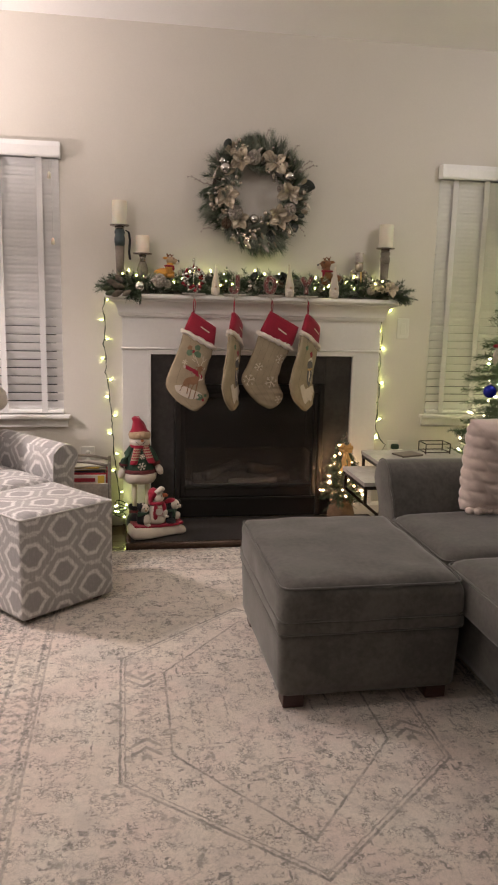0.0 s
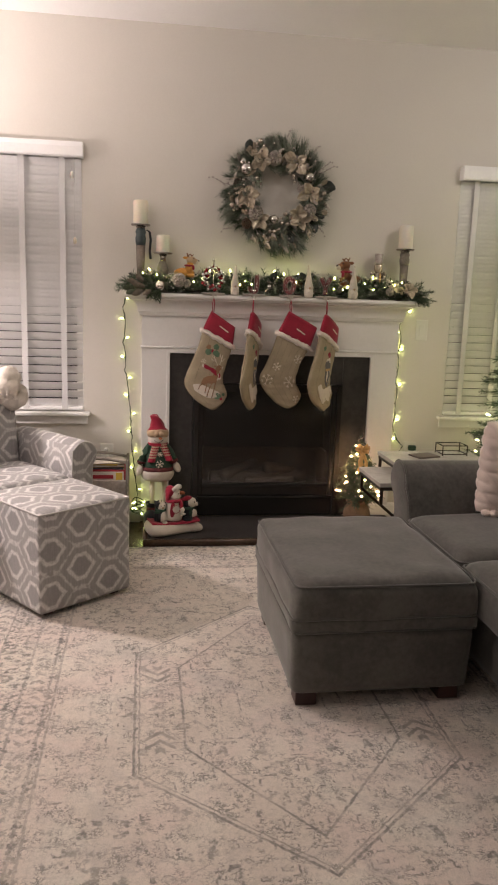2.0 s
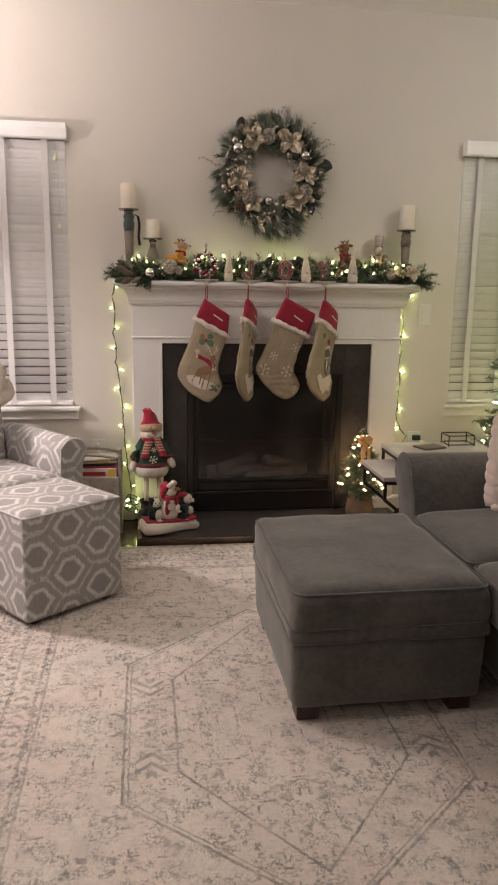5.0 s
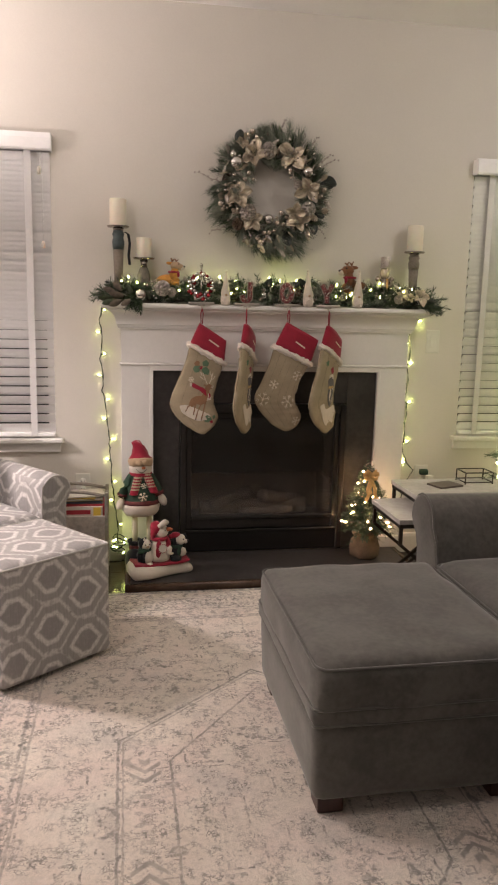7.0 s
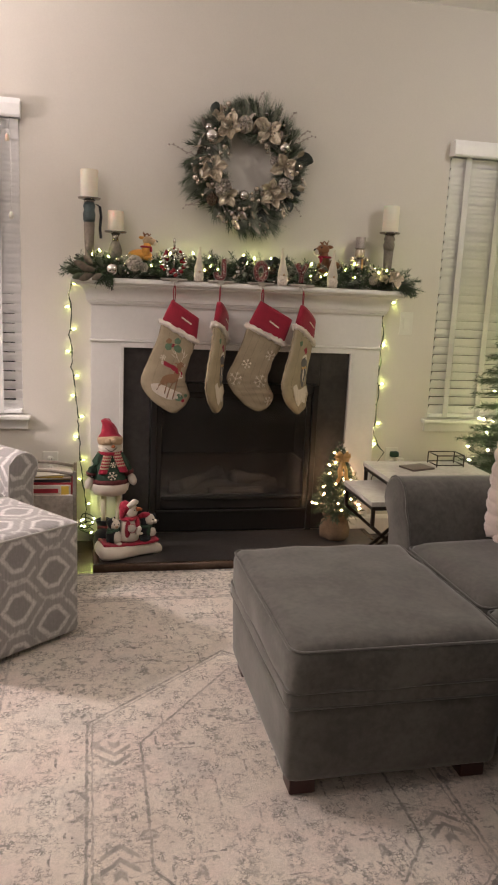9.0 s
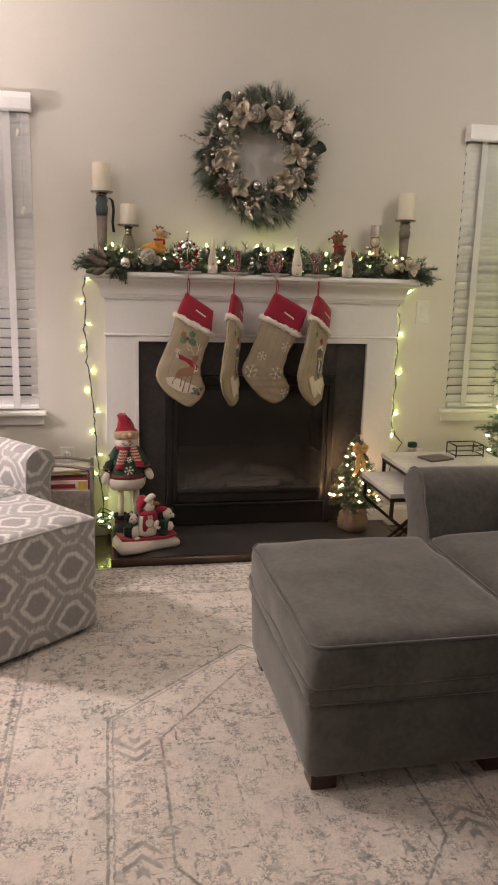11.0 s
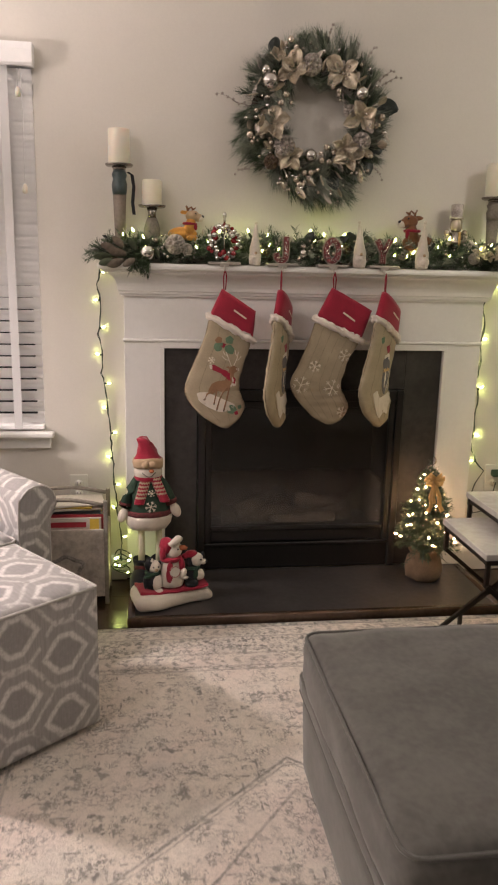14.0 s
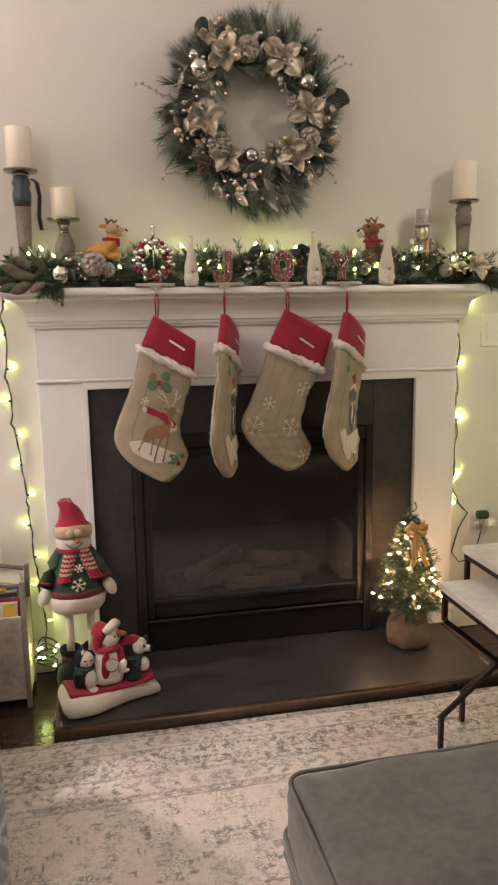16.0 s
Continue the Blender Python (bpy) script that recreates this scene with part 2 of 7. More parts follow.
def ikat_material():
    """Grey cloth with brushed white nested hexagons, laid out in metres of UV."""
    m, nt, bsdf = nodes_of("grey_ikat_hexagon_cloth")
    uv = coords(nt, "UV")
    sep = nt.nodes.new("ShaderNodeSeparateXYZ")
    warp = nt.nodes.new("ShaderNodeVectorMath")
    warp.operation = "MULTIPLY_ADD"
    tex = nt.nodes.new("ShaderNodeTexNoise")
    tex.inputs["Scale"].default_value, tex.inputs["Detail"].default_value = 26, 3
    link(nt, uv, tex.inputs["Vector"])
    link(nt, tex.outputs["Color"], warp.inputs[0])
    warp.inputs[1].default_value = (0.016, 0.016, 0)
    link(nt, uv, warp.inputs[2])
    link(nt, warp.outputs[0], sep.inputs[0])
    u, v = calc(nt, "MULTIPLY", sep.outputs[0], 1.0), sep.outputs[1]
    H = 0.180
    W = 0.276
    ds = []
    for off in (0.0, 0.5):
        fx = calc(nt, "ABSOLUTE", calc(nt, "MULTIPLY", calc(nt, "SUBTRACT", calc(nt, "FRACT", calc(nt, "MULTIPLY_ADD", u, 1 / W, 10.0 + off)), 0.5), W))
        fy = calc(nt, "ABSOLUTE", calc(nt, "MULTIPLY", calc(nt, "SUBTRACT", calc(nt, "FRACT", calc(nt, "MULTIPLY_ADD", v, 1 / H, 10.0 + off)), 0.5), H))
        ds.append(calc(nt, "MAXIMUM", fy, calc(nt, "MULTIPLY_ADD", fx, 0.80, calc(nt, "MULTIPLY", fy, 0.68))))
    d = calc(nt, "MINIMUM", ds[0], ds[1])

    def band(a, b, e=0.0045):
        return calc(nt, "MULTIPLY", smooth(nt, d, a - e, a + e), calc(nt, "SUBTRACT", 1.0, smooth(nt, d, b - e, b + e)))
    brush = noise_of(nt, uv, 75, 4, 0.7)
    ring = calc(nt, "MULTIPLY", band(0.041, 0.0560), calc(nt, "MULTIPLY_ADD", smooth(nt, brush, 0.32, 0.55), 0.6, 0.4))
    stroke = calc(nt, "MULTIPLY", band(0.0805, 0.12), smooth(nt, noise_of(nt, uv, 24, 2, 0.5), 0.36, 0.46))
    stroke = calc(nt, "MULTIPLY", stroke, calc(nt, "MULTIPLY_ADD", smooth(nt, brush, 0.32, 0.6), 0.5, 0.3))
    white = calc(nt, "MAXIMUM", ring, stroke)
    core = smooth(nt, d, 0.040, 0.034)
    base = blend(nt, core, (0.345, 0.325, 0.314), (0.285, 0.269, 0.262))
    base = blend(nt, calc(nt, "MULTIPLY", smooth(nt, brush, 0.42, 0.7), 0.5), base, (0.37, 0.348, 0.335))
    tall = nt.nodes.new("ShaderNodeVectorMath")
    tall.operation = "MULTIPLY"
    tall.inputs[1].default_value = (160.0, 14.0, 1.0)
    link(nt, uv, tall.inputs[0])
    streak = smooth(nt, noise_of(nt, tall.outputs[0], 1.0, 3, 0.6), 0.38, 0.64)
    base = blend(nt, calc(nt, "MULTIPLY", streak, 0.35), base, (0.22, 0.206, 0.198))
    white = calc(nt, "MULTIPLY", white, calc(nt, "MULTIPLY_ADD", streak, -0.22, 1.0))
    link(nt, blend(nt, white, base, (0.67, 0.64, 0.62)), bsdf.inputs["Base Color"])
    bsdf.inputs["Roughness"].default_value = 0.9
    bsdf.inputs["Sheen Weight"].default_value = 0.15
    bump_of(nt, bsdf, noise_of(nt, uv, 700, 2), 0.35, 0.001)
    return m


IKAT = ikat_material()
IKAT_PIPING = mat("pale_grey_piping", (0.50, 0.475, 0.455), 0.9, vary=0.15, fine=200, bump=0.2)


def rug_material():
    """Faded cream and grey medallion rug, drawn from its own middle in metres."""
    m, nt, bsdf = nodes_of("faded_medallion_rug")
    p = coords(nt)
    warp = nt.nodes.new("ShaderNodeVectorMath")
    warp.operation = "MULTIPLY_ADD"
    tex = nt.nodes.new("ShaderNodeTexNoise")
    tex.inputs["Scale"].default_value, tex.inputs["Detail"].default_value = 55, 2
    link(nt, p, tex.inputs["Vector"])
    link(nt, tex.outputs["Color"], warp.inputs[0])
    warp.inputs[1].default_value = (0.010, 0.010, 0)
    link(nt, p, warp.inputs[2])
    sep = nt.nodes.new("ShaderNodeSeparateXYZ")
    link(nt, warp.outputs[0], sep.inputs[0])
    ax = calc(nt, "ABSOLUTE", calc(nt, "SUBTRACT", sep.outputs[0], 0.005))
    ay = calc(nt, "ABSOLUTE", calc(nt, "SUBTRACT", sep.outputs[1], 0.005))
    mirrored = nt.nodes.new("ShaderNodeCombineXYZ")
    link(nt, ax, mirrored.inputs[0])
    link(nt, ay, mirrored.inputs[1])
    mv = mirrored.outputs[0]

    def hexagon(a, b, c):
        k = math.hypot(c - b, a)
        slant = calc(nt, "SUBTRACT", calc(nt, "MULTIPLY_ADD", ax, (c - b) / k, calc(nt, "MULTIPLY", ay, a / k)), a * c / k)
        return calc(nt, "MAXIMUM", calc(nt, "SUBTRACT", ax, a), slant)

    def line(d, at, half):
        return smooth(nt, calc(nt, "ABSOLUTE", calc(nt, "SUBTRACT", d, at)), half * 1.5, half * 0.5)

    def top(*v):
        out = v[0]
        for w in v[1:]:
            out = calc(nt, "MAXIMUM", out, w)
        return out

    def times(a, b):
        return calc(nt, "MULTIPLY", a, b)
    outer, inner = hexagon(0.457, 0.345, 0.740), hexagon(0.312, 0.236, 0.615)
    box = calc(nt, "MAXIMUM", calc(nt, "SUBTRACT", ax, 0.71), calc(nt, "SUBTRACT", ay, 1.20))
    wear = smooth(nt, noise_of(nt, p, 9, 4, 0.65), 0.30, 0.62)
    wear2 = smooth(nt, noise_of(nt, p, 60, 4, 0.7), 0.34, 0.56)
    lines = top(times(line(outer, 0.0, 0.0042), 0.9), times(line(outer, -0.014, 0.0026), 0.7), times(line(inner, 0.0, 0.0038), 0.9),
                *[times(line(box, at, 0.0042), 0.75) for at in (0.0, 0.022, 0.104, 0.218, 0.288, 0.40)])
    u = calc(nt, "ABSOLUTE", calc(nt, "SUBTRACT", ax, 0.384))
    arrow = calc(nt, "MULTIPLY_ADD", u, -0.85, ay)
    chev = times(top(line(arrow, 0.150, 0.0085), line(arrow, 0.192, 0.0085), times(line(arrow, 0.232, 0.013), smooth(nt, u, 0.020, 0.012))), smooth(nt, u, 0.048, 0.040))
    beads = smooth(nt, calc(nt, "ABSOLUTE", calc(nt, "SUBTRACT", calc(nt, "FRACT", calc(nt, "MULTIPLY", ay, 1 / 0.034)), 0.5)), 0.34, 0.22)
    chain = times(times(beads, smooth(nt, u, 0.020, 0.012)), smooth(nt, ay, 0.125, 0.115))
    # broken woven ornament, mirrored about both axes
    vor = nt.nodes.new("ShaderNodeTexVoronoi")
    vor.feature = "DISTANCE_TO_EDGE"
    vor.inputs["Scale"].default_value = 21
    link(nt, mv, vor.inputs["Vector"])
    veins = smooth(nt, vor.outputs["Distance"], 0.10, 0.03)
    spots = smooth(nt, noise_of(nt, mv, 52, 3, 0.6), 0.55, 0.61)
    worm = smooth(nt, calc(nt, "ABSOLUTE", calc(nt, "SUBTRACT", noise_of(nt, mv, 37, 2, 0.55), 0.5)), 0.030, 0.012)
    chance = smooth(nt, noise_of(nt, mv, 15, 3, 0.6), 0.44, 0.57)
    worm2 = smooth(nt, calc(nt, "ABSOLUTE", calc(nt, "SUBTRACT", noise_of(nt, mv, 66, 2.5, 0.6), 0.5)), 0.034, 0.014)
    orn = times(top(worm, worm2, spots, times(veins, 0.25)), calc(nt, "MULTIPLY_ADD", chance, 0.76, 0.24))
    edge = smooth(nt, box, -0.01, 0.01)
    scroll = times(edge, smooth(nt, noise_of(nt, mv, 42, 3, 0.65), 0.45, 0.55))
    # rows of small repeated barbs in the two narrow border strips
    far = smooth(nt, calc(nt, "SUBTRACT", calc(nt, "SUBTRACT", ay, 1.20), calc(nt, "SUBTRACT", ax, 0.71)), -0.001, 0.001)
    along = calc(nt, "ADD", times(far, ax), times(calc(nt, "SUBTRACT", 1.0, far), ay))
    barbs = None
    for mid in (0.062, 0.253):
        off = calc(nt, "ABSOLUTE", calc(nt, "SUBTRACT", box, mid))
        ph = calc(nt, "FRACT", calc(nt, "MULTIPLY_ADD", calc(nt, "MULTIPLY_ADD", off, 0.8, along), 1 / 0.052, 20.0))
        bb = times(smooth(nt, calc(nt, "ABSOLUTE", calc(nt, "SUBTRACT", ph, 0.5)), 0.23, 0.15), smooth(nt, off, 0.027, 0.021))
        barbs = bb if barbs is None else top(barbs, bb)
    strip = top(*[smooth(nt, calc(nt, "ABSOLUTE", calc(nt, "SUBTRACT", box, mid)), 0.034, 0.030) for mid in (0.062, 0.253)])
    band = calc(nt, "ADD", times(scroll, calc(nt, "SUBTRACT", 1.0, times(strip, 0.75))), times(barbs, 0.6))
    # broken angular hooks of the field
    sq = nt.nodes.new("ShaderNodeTexVoronoi")
    sq.distance = "CHEBYCHEV"
    sq.inputs["Scale"].default_value = 13
    sq.inputs["Randomness"].default_value = 0.55
    link(nt, mv, sq.inputs["Vector"])
    sd = sq.outputs["Distance"]
    hooks = top(smooth(nt, calc(nt, "ABSOLUTE", calc(nt, "SUBTRACT", sd, 0.36)), 0.055, 0.025), smooth(nt, calc(nt, "ABSOLUTE", calc(nt, "SUBTRACT", sd, 0.15)), 0.05, 0.02))
    hooks = times(times(hooks, smooth(nt, noise_of(nt, mv, 27, 2, 0.5), 0.50, 0.58)), calc(nt, "SUBTRACT", 1.0, edge))
    orn = top(times(orn, 0.95), times(hooks, 1.0))
    dark = top(times(lines, calc(nt, "MULTIPLY_ADD", wear2, 0.45, 0.50)), times(chev, 0.75), times(times(chain, wear2), 0.5), times(orn, calc(nt, "MULTIPLY_ADD", wear2, 0.72, 0.12)), times(times(band, wear2), 0.95))
    dark = times(dark, calc(nt, "MULTIPLY_ADD", wear, 0.45, 0.55))
    cloud = noise_of(nt, p, 2.2, 4, 0.6)
    ground = blend(nt, smooth(nt, cloud, 0.35, 0.65), (0.690, 0.608, 0.525), (0.800, 0.720, 0.625))
    blush = smooth(nt, noise_of(nt, p, 3.1, 3, 0.55), 0.44, 0.62)
    ground = blend(nt, times(blush, 0.55), ground, (0.735, 0.605, 0.545))
    faded = smooth(nt, noise_of(nt, p, 4.3, 3, 0.55), 0.52, 0.66)
    ground = blend(nt, times(faded, 0.40), ground, (0.655, 0.625, 0.555))
    ground = blend(nt, times(smooth(nt, noise_of(nt, p, 5, 5, 0.7), 0.50, 0.66), 0.45), ground, (0.49, 0.445, 0.41))
    colour = blend(nt, dark, ground, (0.110, 0.102, 0.092))
    thread = noise_of(nt, p, 420, 2, 0.6)
    colour = blend(nt, times(smooth(nt, thread, 0.35, 0.7), 0.17), colour, (0.32, 0.28, 0.25))
    link(nt, colour, bsdf.inputs["Base Color"])
    bsdf.inputs["Roughness"].default_value = 0.95
    bsdf.inputs["Sheen Weight"].default_value = 0.15
    bump_of(nt, bsdf, calc(nt, "ADD", thread, times(noise_of(nt, p, 70, 3), 1.3)), 0.85, 0.004)
    return m


RUG = rug_material()

# ---- building helpers ----


def mesh_of(name, bm, material, shade=True):
    me = bpy.data.meshes.new(name)
    bm.to_mesh(me)
    bm.free()
    for mt in (material if isinstance(material, (list, tuple)) else [material]):
        me.materials.append(mt)
    if shade:
        me.polygons.foreach_set("use_smooth", [True] * len(me.polygons))
    me.update()
    return me


def part(name, bm, material, parent=None, label="", at=None, shade=True):
    ob = new(name, mesh_of(name, bm, material, shade))
    if parent:
        ob.parent = parent
    if at:
        ob.matrix_basis = at
    if label:
        ob["label"] = label
    return ob


def thing(name, place, label, category, group="", turn=0.0, kind=""):
    ob = new(name)
    ob.empty_display_size = 0.05
    ob.matrix_world = pose(*place, 0, 0, turn)
    return tagged(ob, label, category, group, kind)


def sheet(verts, faces):
    """A bmesh from arrays."""
    bm = bmesh.new()
    vs = [bm.verts.new(v) for v in verts]
    for f in faces:
        bm.faces.new([vs[i] for i in f])
    return bm


def box(bm, x0, x1, y0, y1, z0, z1, bevel=0.0, seg=2):
    r = bmesh.ops.create_cube(bm, size=1.0, matrix=Matrix.LocRotScale(((x0 + x1) / 2, (y0 + y1) / 2, (z0 + z1) / 2), None, (x1 - x0, y1 - y0, z1 - z0)))
    if bevel:
        es = list({e for v in r["verts"] for e in v.link_edges})
        bmesh.ops.bevel(bm, geom=es, offset=bevel, segments=seg, affect="EDGES", profile=0.5)
    return bm


def boxed(x0, x1, y0, y1, z0, z1, bevel=0.0, seg=2):
    return box(bmesh.new(), x0, x1, y0, y1, z0, z1, bevel, seg)


def lathe(profile, n=20, m=Matrix.Identity(4), bm=None):
    """Turn (radius, height) pairs about z."""
    bm = bm or bmesh.new()
    rings = []
    for r, z in profile:
        rings.append([bm.verts.new(m @ Vector((max(r, 1e-5) * math.cos(2 * math.pi * k / n), max(r, 1e-5) * math.sin(2 * math.pi * k / n), z))) for k in range(n)])
    for a, b in zip(rings, rings[1:]):
        for k in range(n):
            bm.faces.new((a[k], a[(k + 1) % n], b[(k + 1) % n], b[k]))
    bm.faces.new(list(reversed(rings[0])))
    bm.faces.new(rings[-1])
    return bm


def tube(points, radius, n=6, bm=None):
    bm = bm or bmesh.new()
    pts = [Vector(p) for p in points]
    rings = []
    for i, p in enumerate(pts):
        d = (pts[min(i + 1, len(pts) - 1)] - pts[max(i - 1, 0)]).normalized()
        s = d.cross(Vector((0.13, 0.21, 1.0)) if abs(d.z) < 0.9 else Vector((1, 0.1, 0))).normalized()
        t = d.cross(s)
        r = radius(i / max(1, len(pts) - 1)) if callable(radius) else radius
        rings.append([bm.verts.new(p + r * (math.cos(2 * math.pi * k / n) * s + math.sin(2 * math.pi * k / n) * t)) for k in range(n)])
    for a, b in zip(rings, rings[1:]):
        for k in range(n):
            bm.faces.new((a[k], a[(k + 1) % n], b[(k + 1) % n], b[k]))
    bm.faces.new(list(reversed(rings[0])))
    bm.faces.new(rings[-1])
    return bm


def ball(place, radius, squash=(1, 1, 1), sub=2, bm=None, turn=None):
    bm = bm or bmesh.new()
    bmesh.ops.create_icosphere(bm, subdivisions=sub, radius=1.0, matrix=Matrix.LocRotScale(place, turn, tuple(radius * s for s in squash)))
    return bm


def soft_box(sx, sy, sz, r, cuts=9, puff=0.0, wave=0.0, seed=0):
    """A cushion: a rounded block standing on z = 0, swelling upwards by puff."""
    bm = bmesh.new()
    bmesh.ops.create_cube(bm, size=2.0)
    bmesh.ops.subdivide_edges(bm, edges=bm.edges[:], cuts=cuts, use_grid_fill=True)
    h = Vector((sx / 2, sy / 2, sz / 2))
    for v in bm.verts:
        u = v.co.copy()
        # push the grid lines out towards the edges so that the rounding is fine
        q = Vector([math.copysign(1 - (1 - abs(c)) ** 1.5, c) * hh for c, hh in zip(u, h)])
        core = Vector([max(-(hh - r), min(hh - r, c)) for c, hh in zip(q, h)])
        d = q - core
        if d.length > 1e-9:
            n = max(abs(c) for c in d)
            q = core + d.normalized() * n
        bulge = (1 - u.x ** 4) * (1 - u.y ** 4)
        if q.z > 0:
            q.z += puff * bulge
        if wave:
            k = noise.noise_vector(q * 9 + Vector((seed, seed * 2.3, 0)))
            q += k * wave
        v.co = q + Vector((0, 0, sz / 2))
    return bm


def prism(profile, y0, y1, bevel=0.0, seg=2):
    """A closed (x, z) outline drawn out along y."""
    bm = bmesh.new()
    f = bm.faces.new([bm.verts.new((x, y0, z)) for x, z in profile])
    r = bmesh.ops.extrude_face_region(bm, geom=[f])
    bmesh.ops.translate(bm, vec=(0, y1 - y0, 0), verts=[g for g in r["geom"] if isinstance(g, bmesh.types.BMVert)])
    bmesh.ops.recalc_face_normals(bm, faces=bm.faces)
    if bevel:
        es = [e for e in bm.edges if abs(e.verts[0].co.y - e.verts[1].co.y) < 1e-6]
        bmesh.ops.bevel(bm, geom=es, offset=bevel, segments=seg, affect="EDGES", profile=0.5)
    return bm


def box_uv(bm, ox=0.0, oy=0.0):
    uv = bm.loops.layers.uv.new("metres")
    bm.normal_update()
    for f in bm.faces:
        n = f.normal
        a = max(range(3), key=lambda i: abs(n[i]))
        for lp in f.loops:
            c = lp.vert.co
            lp[uv].uv = ((c.y + ox, c.z + oy) if a == 0 else (c.x + ox, c.z + oy) if a == 1 else (c.x + ox, c.y + oy + 0.07))
    return bm


def joined(pieces):
    """One mesh from (bmesh, material) pairs, each with its own slot."""
    out, mats = bmesh.new(), []
    for b, mt in pieces:
        if mt not in mats:
            mats.append(mt)
        for f in b.faces:
            f.material_index = mats.index(mt)
        me = bpy.data.meshes.new("t")
        b.to_mesh(me)
        b.free()
        out.from_mesh(me)
        bpy.data.meshes.remove(me)
    return out, mats


def doll(name, place, pieces, label, category, turn=0.0, group="", size=1.0):
    bm, mats = joined(pieces)
    bmesh.ops.scale(bm, vec=(size, size, size), verts=bm.verts)
    ob = part(name, bm, mats, None, "", pose(*place, 0, 0, turn))
    return tagged(ob, label, category, group)


def sprigs(list_of, seed, per=46, length=0.05, width=0.0016, lean=0.75, material=None, stems=True):
    """Needle sprigs: each (start, end) gets a stem and slim needles all round. Returns verts, faces."""
    rng = np.random.RandomState(seed)
    V, F = [], []
    for a, b in list_of:
        a, b = Vector(a), Vector(b)
        d = (b - a)
        ln = d.length
        d = d.normalized()
        s = d.cross(Vector((0.3, 0.2, 1)) if abs(d.z) < 0.9 else Vector((1, 0, 0))).normalized()
        t = d.cross(s)
        if stems:
            k = len(V)
            w = 0.0016
            V += [a + s * w, a - s * w * 0.5 + t * w, a - s * w * 0.5 - t * w, b]
            F += [(k, k + 1, k + 3), (k + 1, k + 2, k + 3), (k + 2, k, k + 3)]
        for _ in range(per):
            f = rng.rand()
            ang = rng.rand() * 6.2832
            o = a + d * ln * f
            side = s * math.cos(ang) + t * math.sin(ang)
            le = length * (0.65 + 0.5 * rng.rand()) * (1 - 0.25 * f)
            dr = (d * lean * (0.7 + 0.6 * rng.rand()) + side).normalized()
            tip = o + dr * le
            e = dr.cross(side + Vector((0.01, 0.02, 0.03))).normalized() * width
            mid = o + dr * le * 0.5 + Vector((0, 0, -0.03 * le))
            k = len(V)
            V += [o - e * 0.6, o + e * 0.6, mid + e, tip, mid - e]
            F += [(k, k + 1, k + 2, k + 4), (k + 4, k + 2, k + 3)]
    return V, F


def raw(name, V, F, material, parent=None, label="", shade=True):
    me = bpy.data.meshes.new(name)
    me.from_pydata([tuple(v) for v in V], [], F)
    me.materials.append(material)
    if shade:
        me.polygons.foreach_set("use_smooth", [True] * len(me.polygons))
    me.update()
    ob = new(name, me)
    if parent:
        ob.parent = parent
    if label:
        ob["label"] = label
    return ob


def cone_bm(r, h, seed=0):
    """A pine cone standing on z = 0: rows of pointed scales on a core."""
    rng = random.Random(seed)
    bm = bmesh.new()
    ball((0, 0, h * 0.45), 1, (r * 0.55, r * 0.55, h * 0.45), 1, bm)
    rows = 7
    for i in range(rows):
        f = (i + 0.5) / rows
        rr = r * math.sin(math.pi * (0.16 + 0.78 * f)) ** 0.8
        n = max(4, int(11 * rr / r))
        for k in range(n):
            a = 2 * math.pi * (k + 0.5 * (i % 2)) / n + rng.uniform(-0.08, 0.08)
            c, s = math.cos(a), math.sin(a)
            z = h * f
            w = rr * 0.36
            tip = Vector((c * rr, s * rr, z + h * 0.02))
            base = Vector((c * rr * 0.35, s * rr * 0.35, z - h * 0.06))
            side = Vector((-s, c, 0)) * w
            low = Vector((0, 0, -h * 0.055))
            v = [bm.verts.new(q) for q in (base - side * 0.5, base + side * 0.5, tip * 0.92 + side + Vector((0, 0, 0.08 * z)), tip, tip * 0.92 - side + Vector((0, 0, 0.08 * z)), tip * 0.8 + low)]
            for f3 in ((0, 1, 2), (0, 2, 4), (2, 3, 4), (2, 5, 3), (3, 5, 4), (0, 4, 5), (1, 5, 2), (0, 5, 1)):
                bm.faces.new([v[j] for j in f3])
    return bm


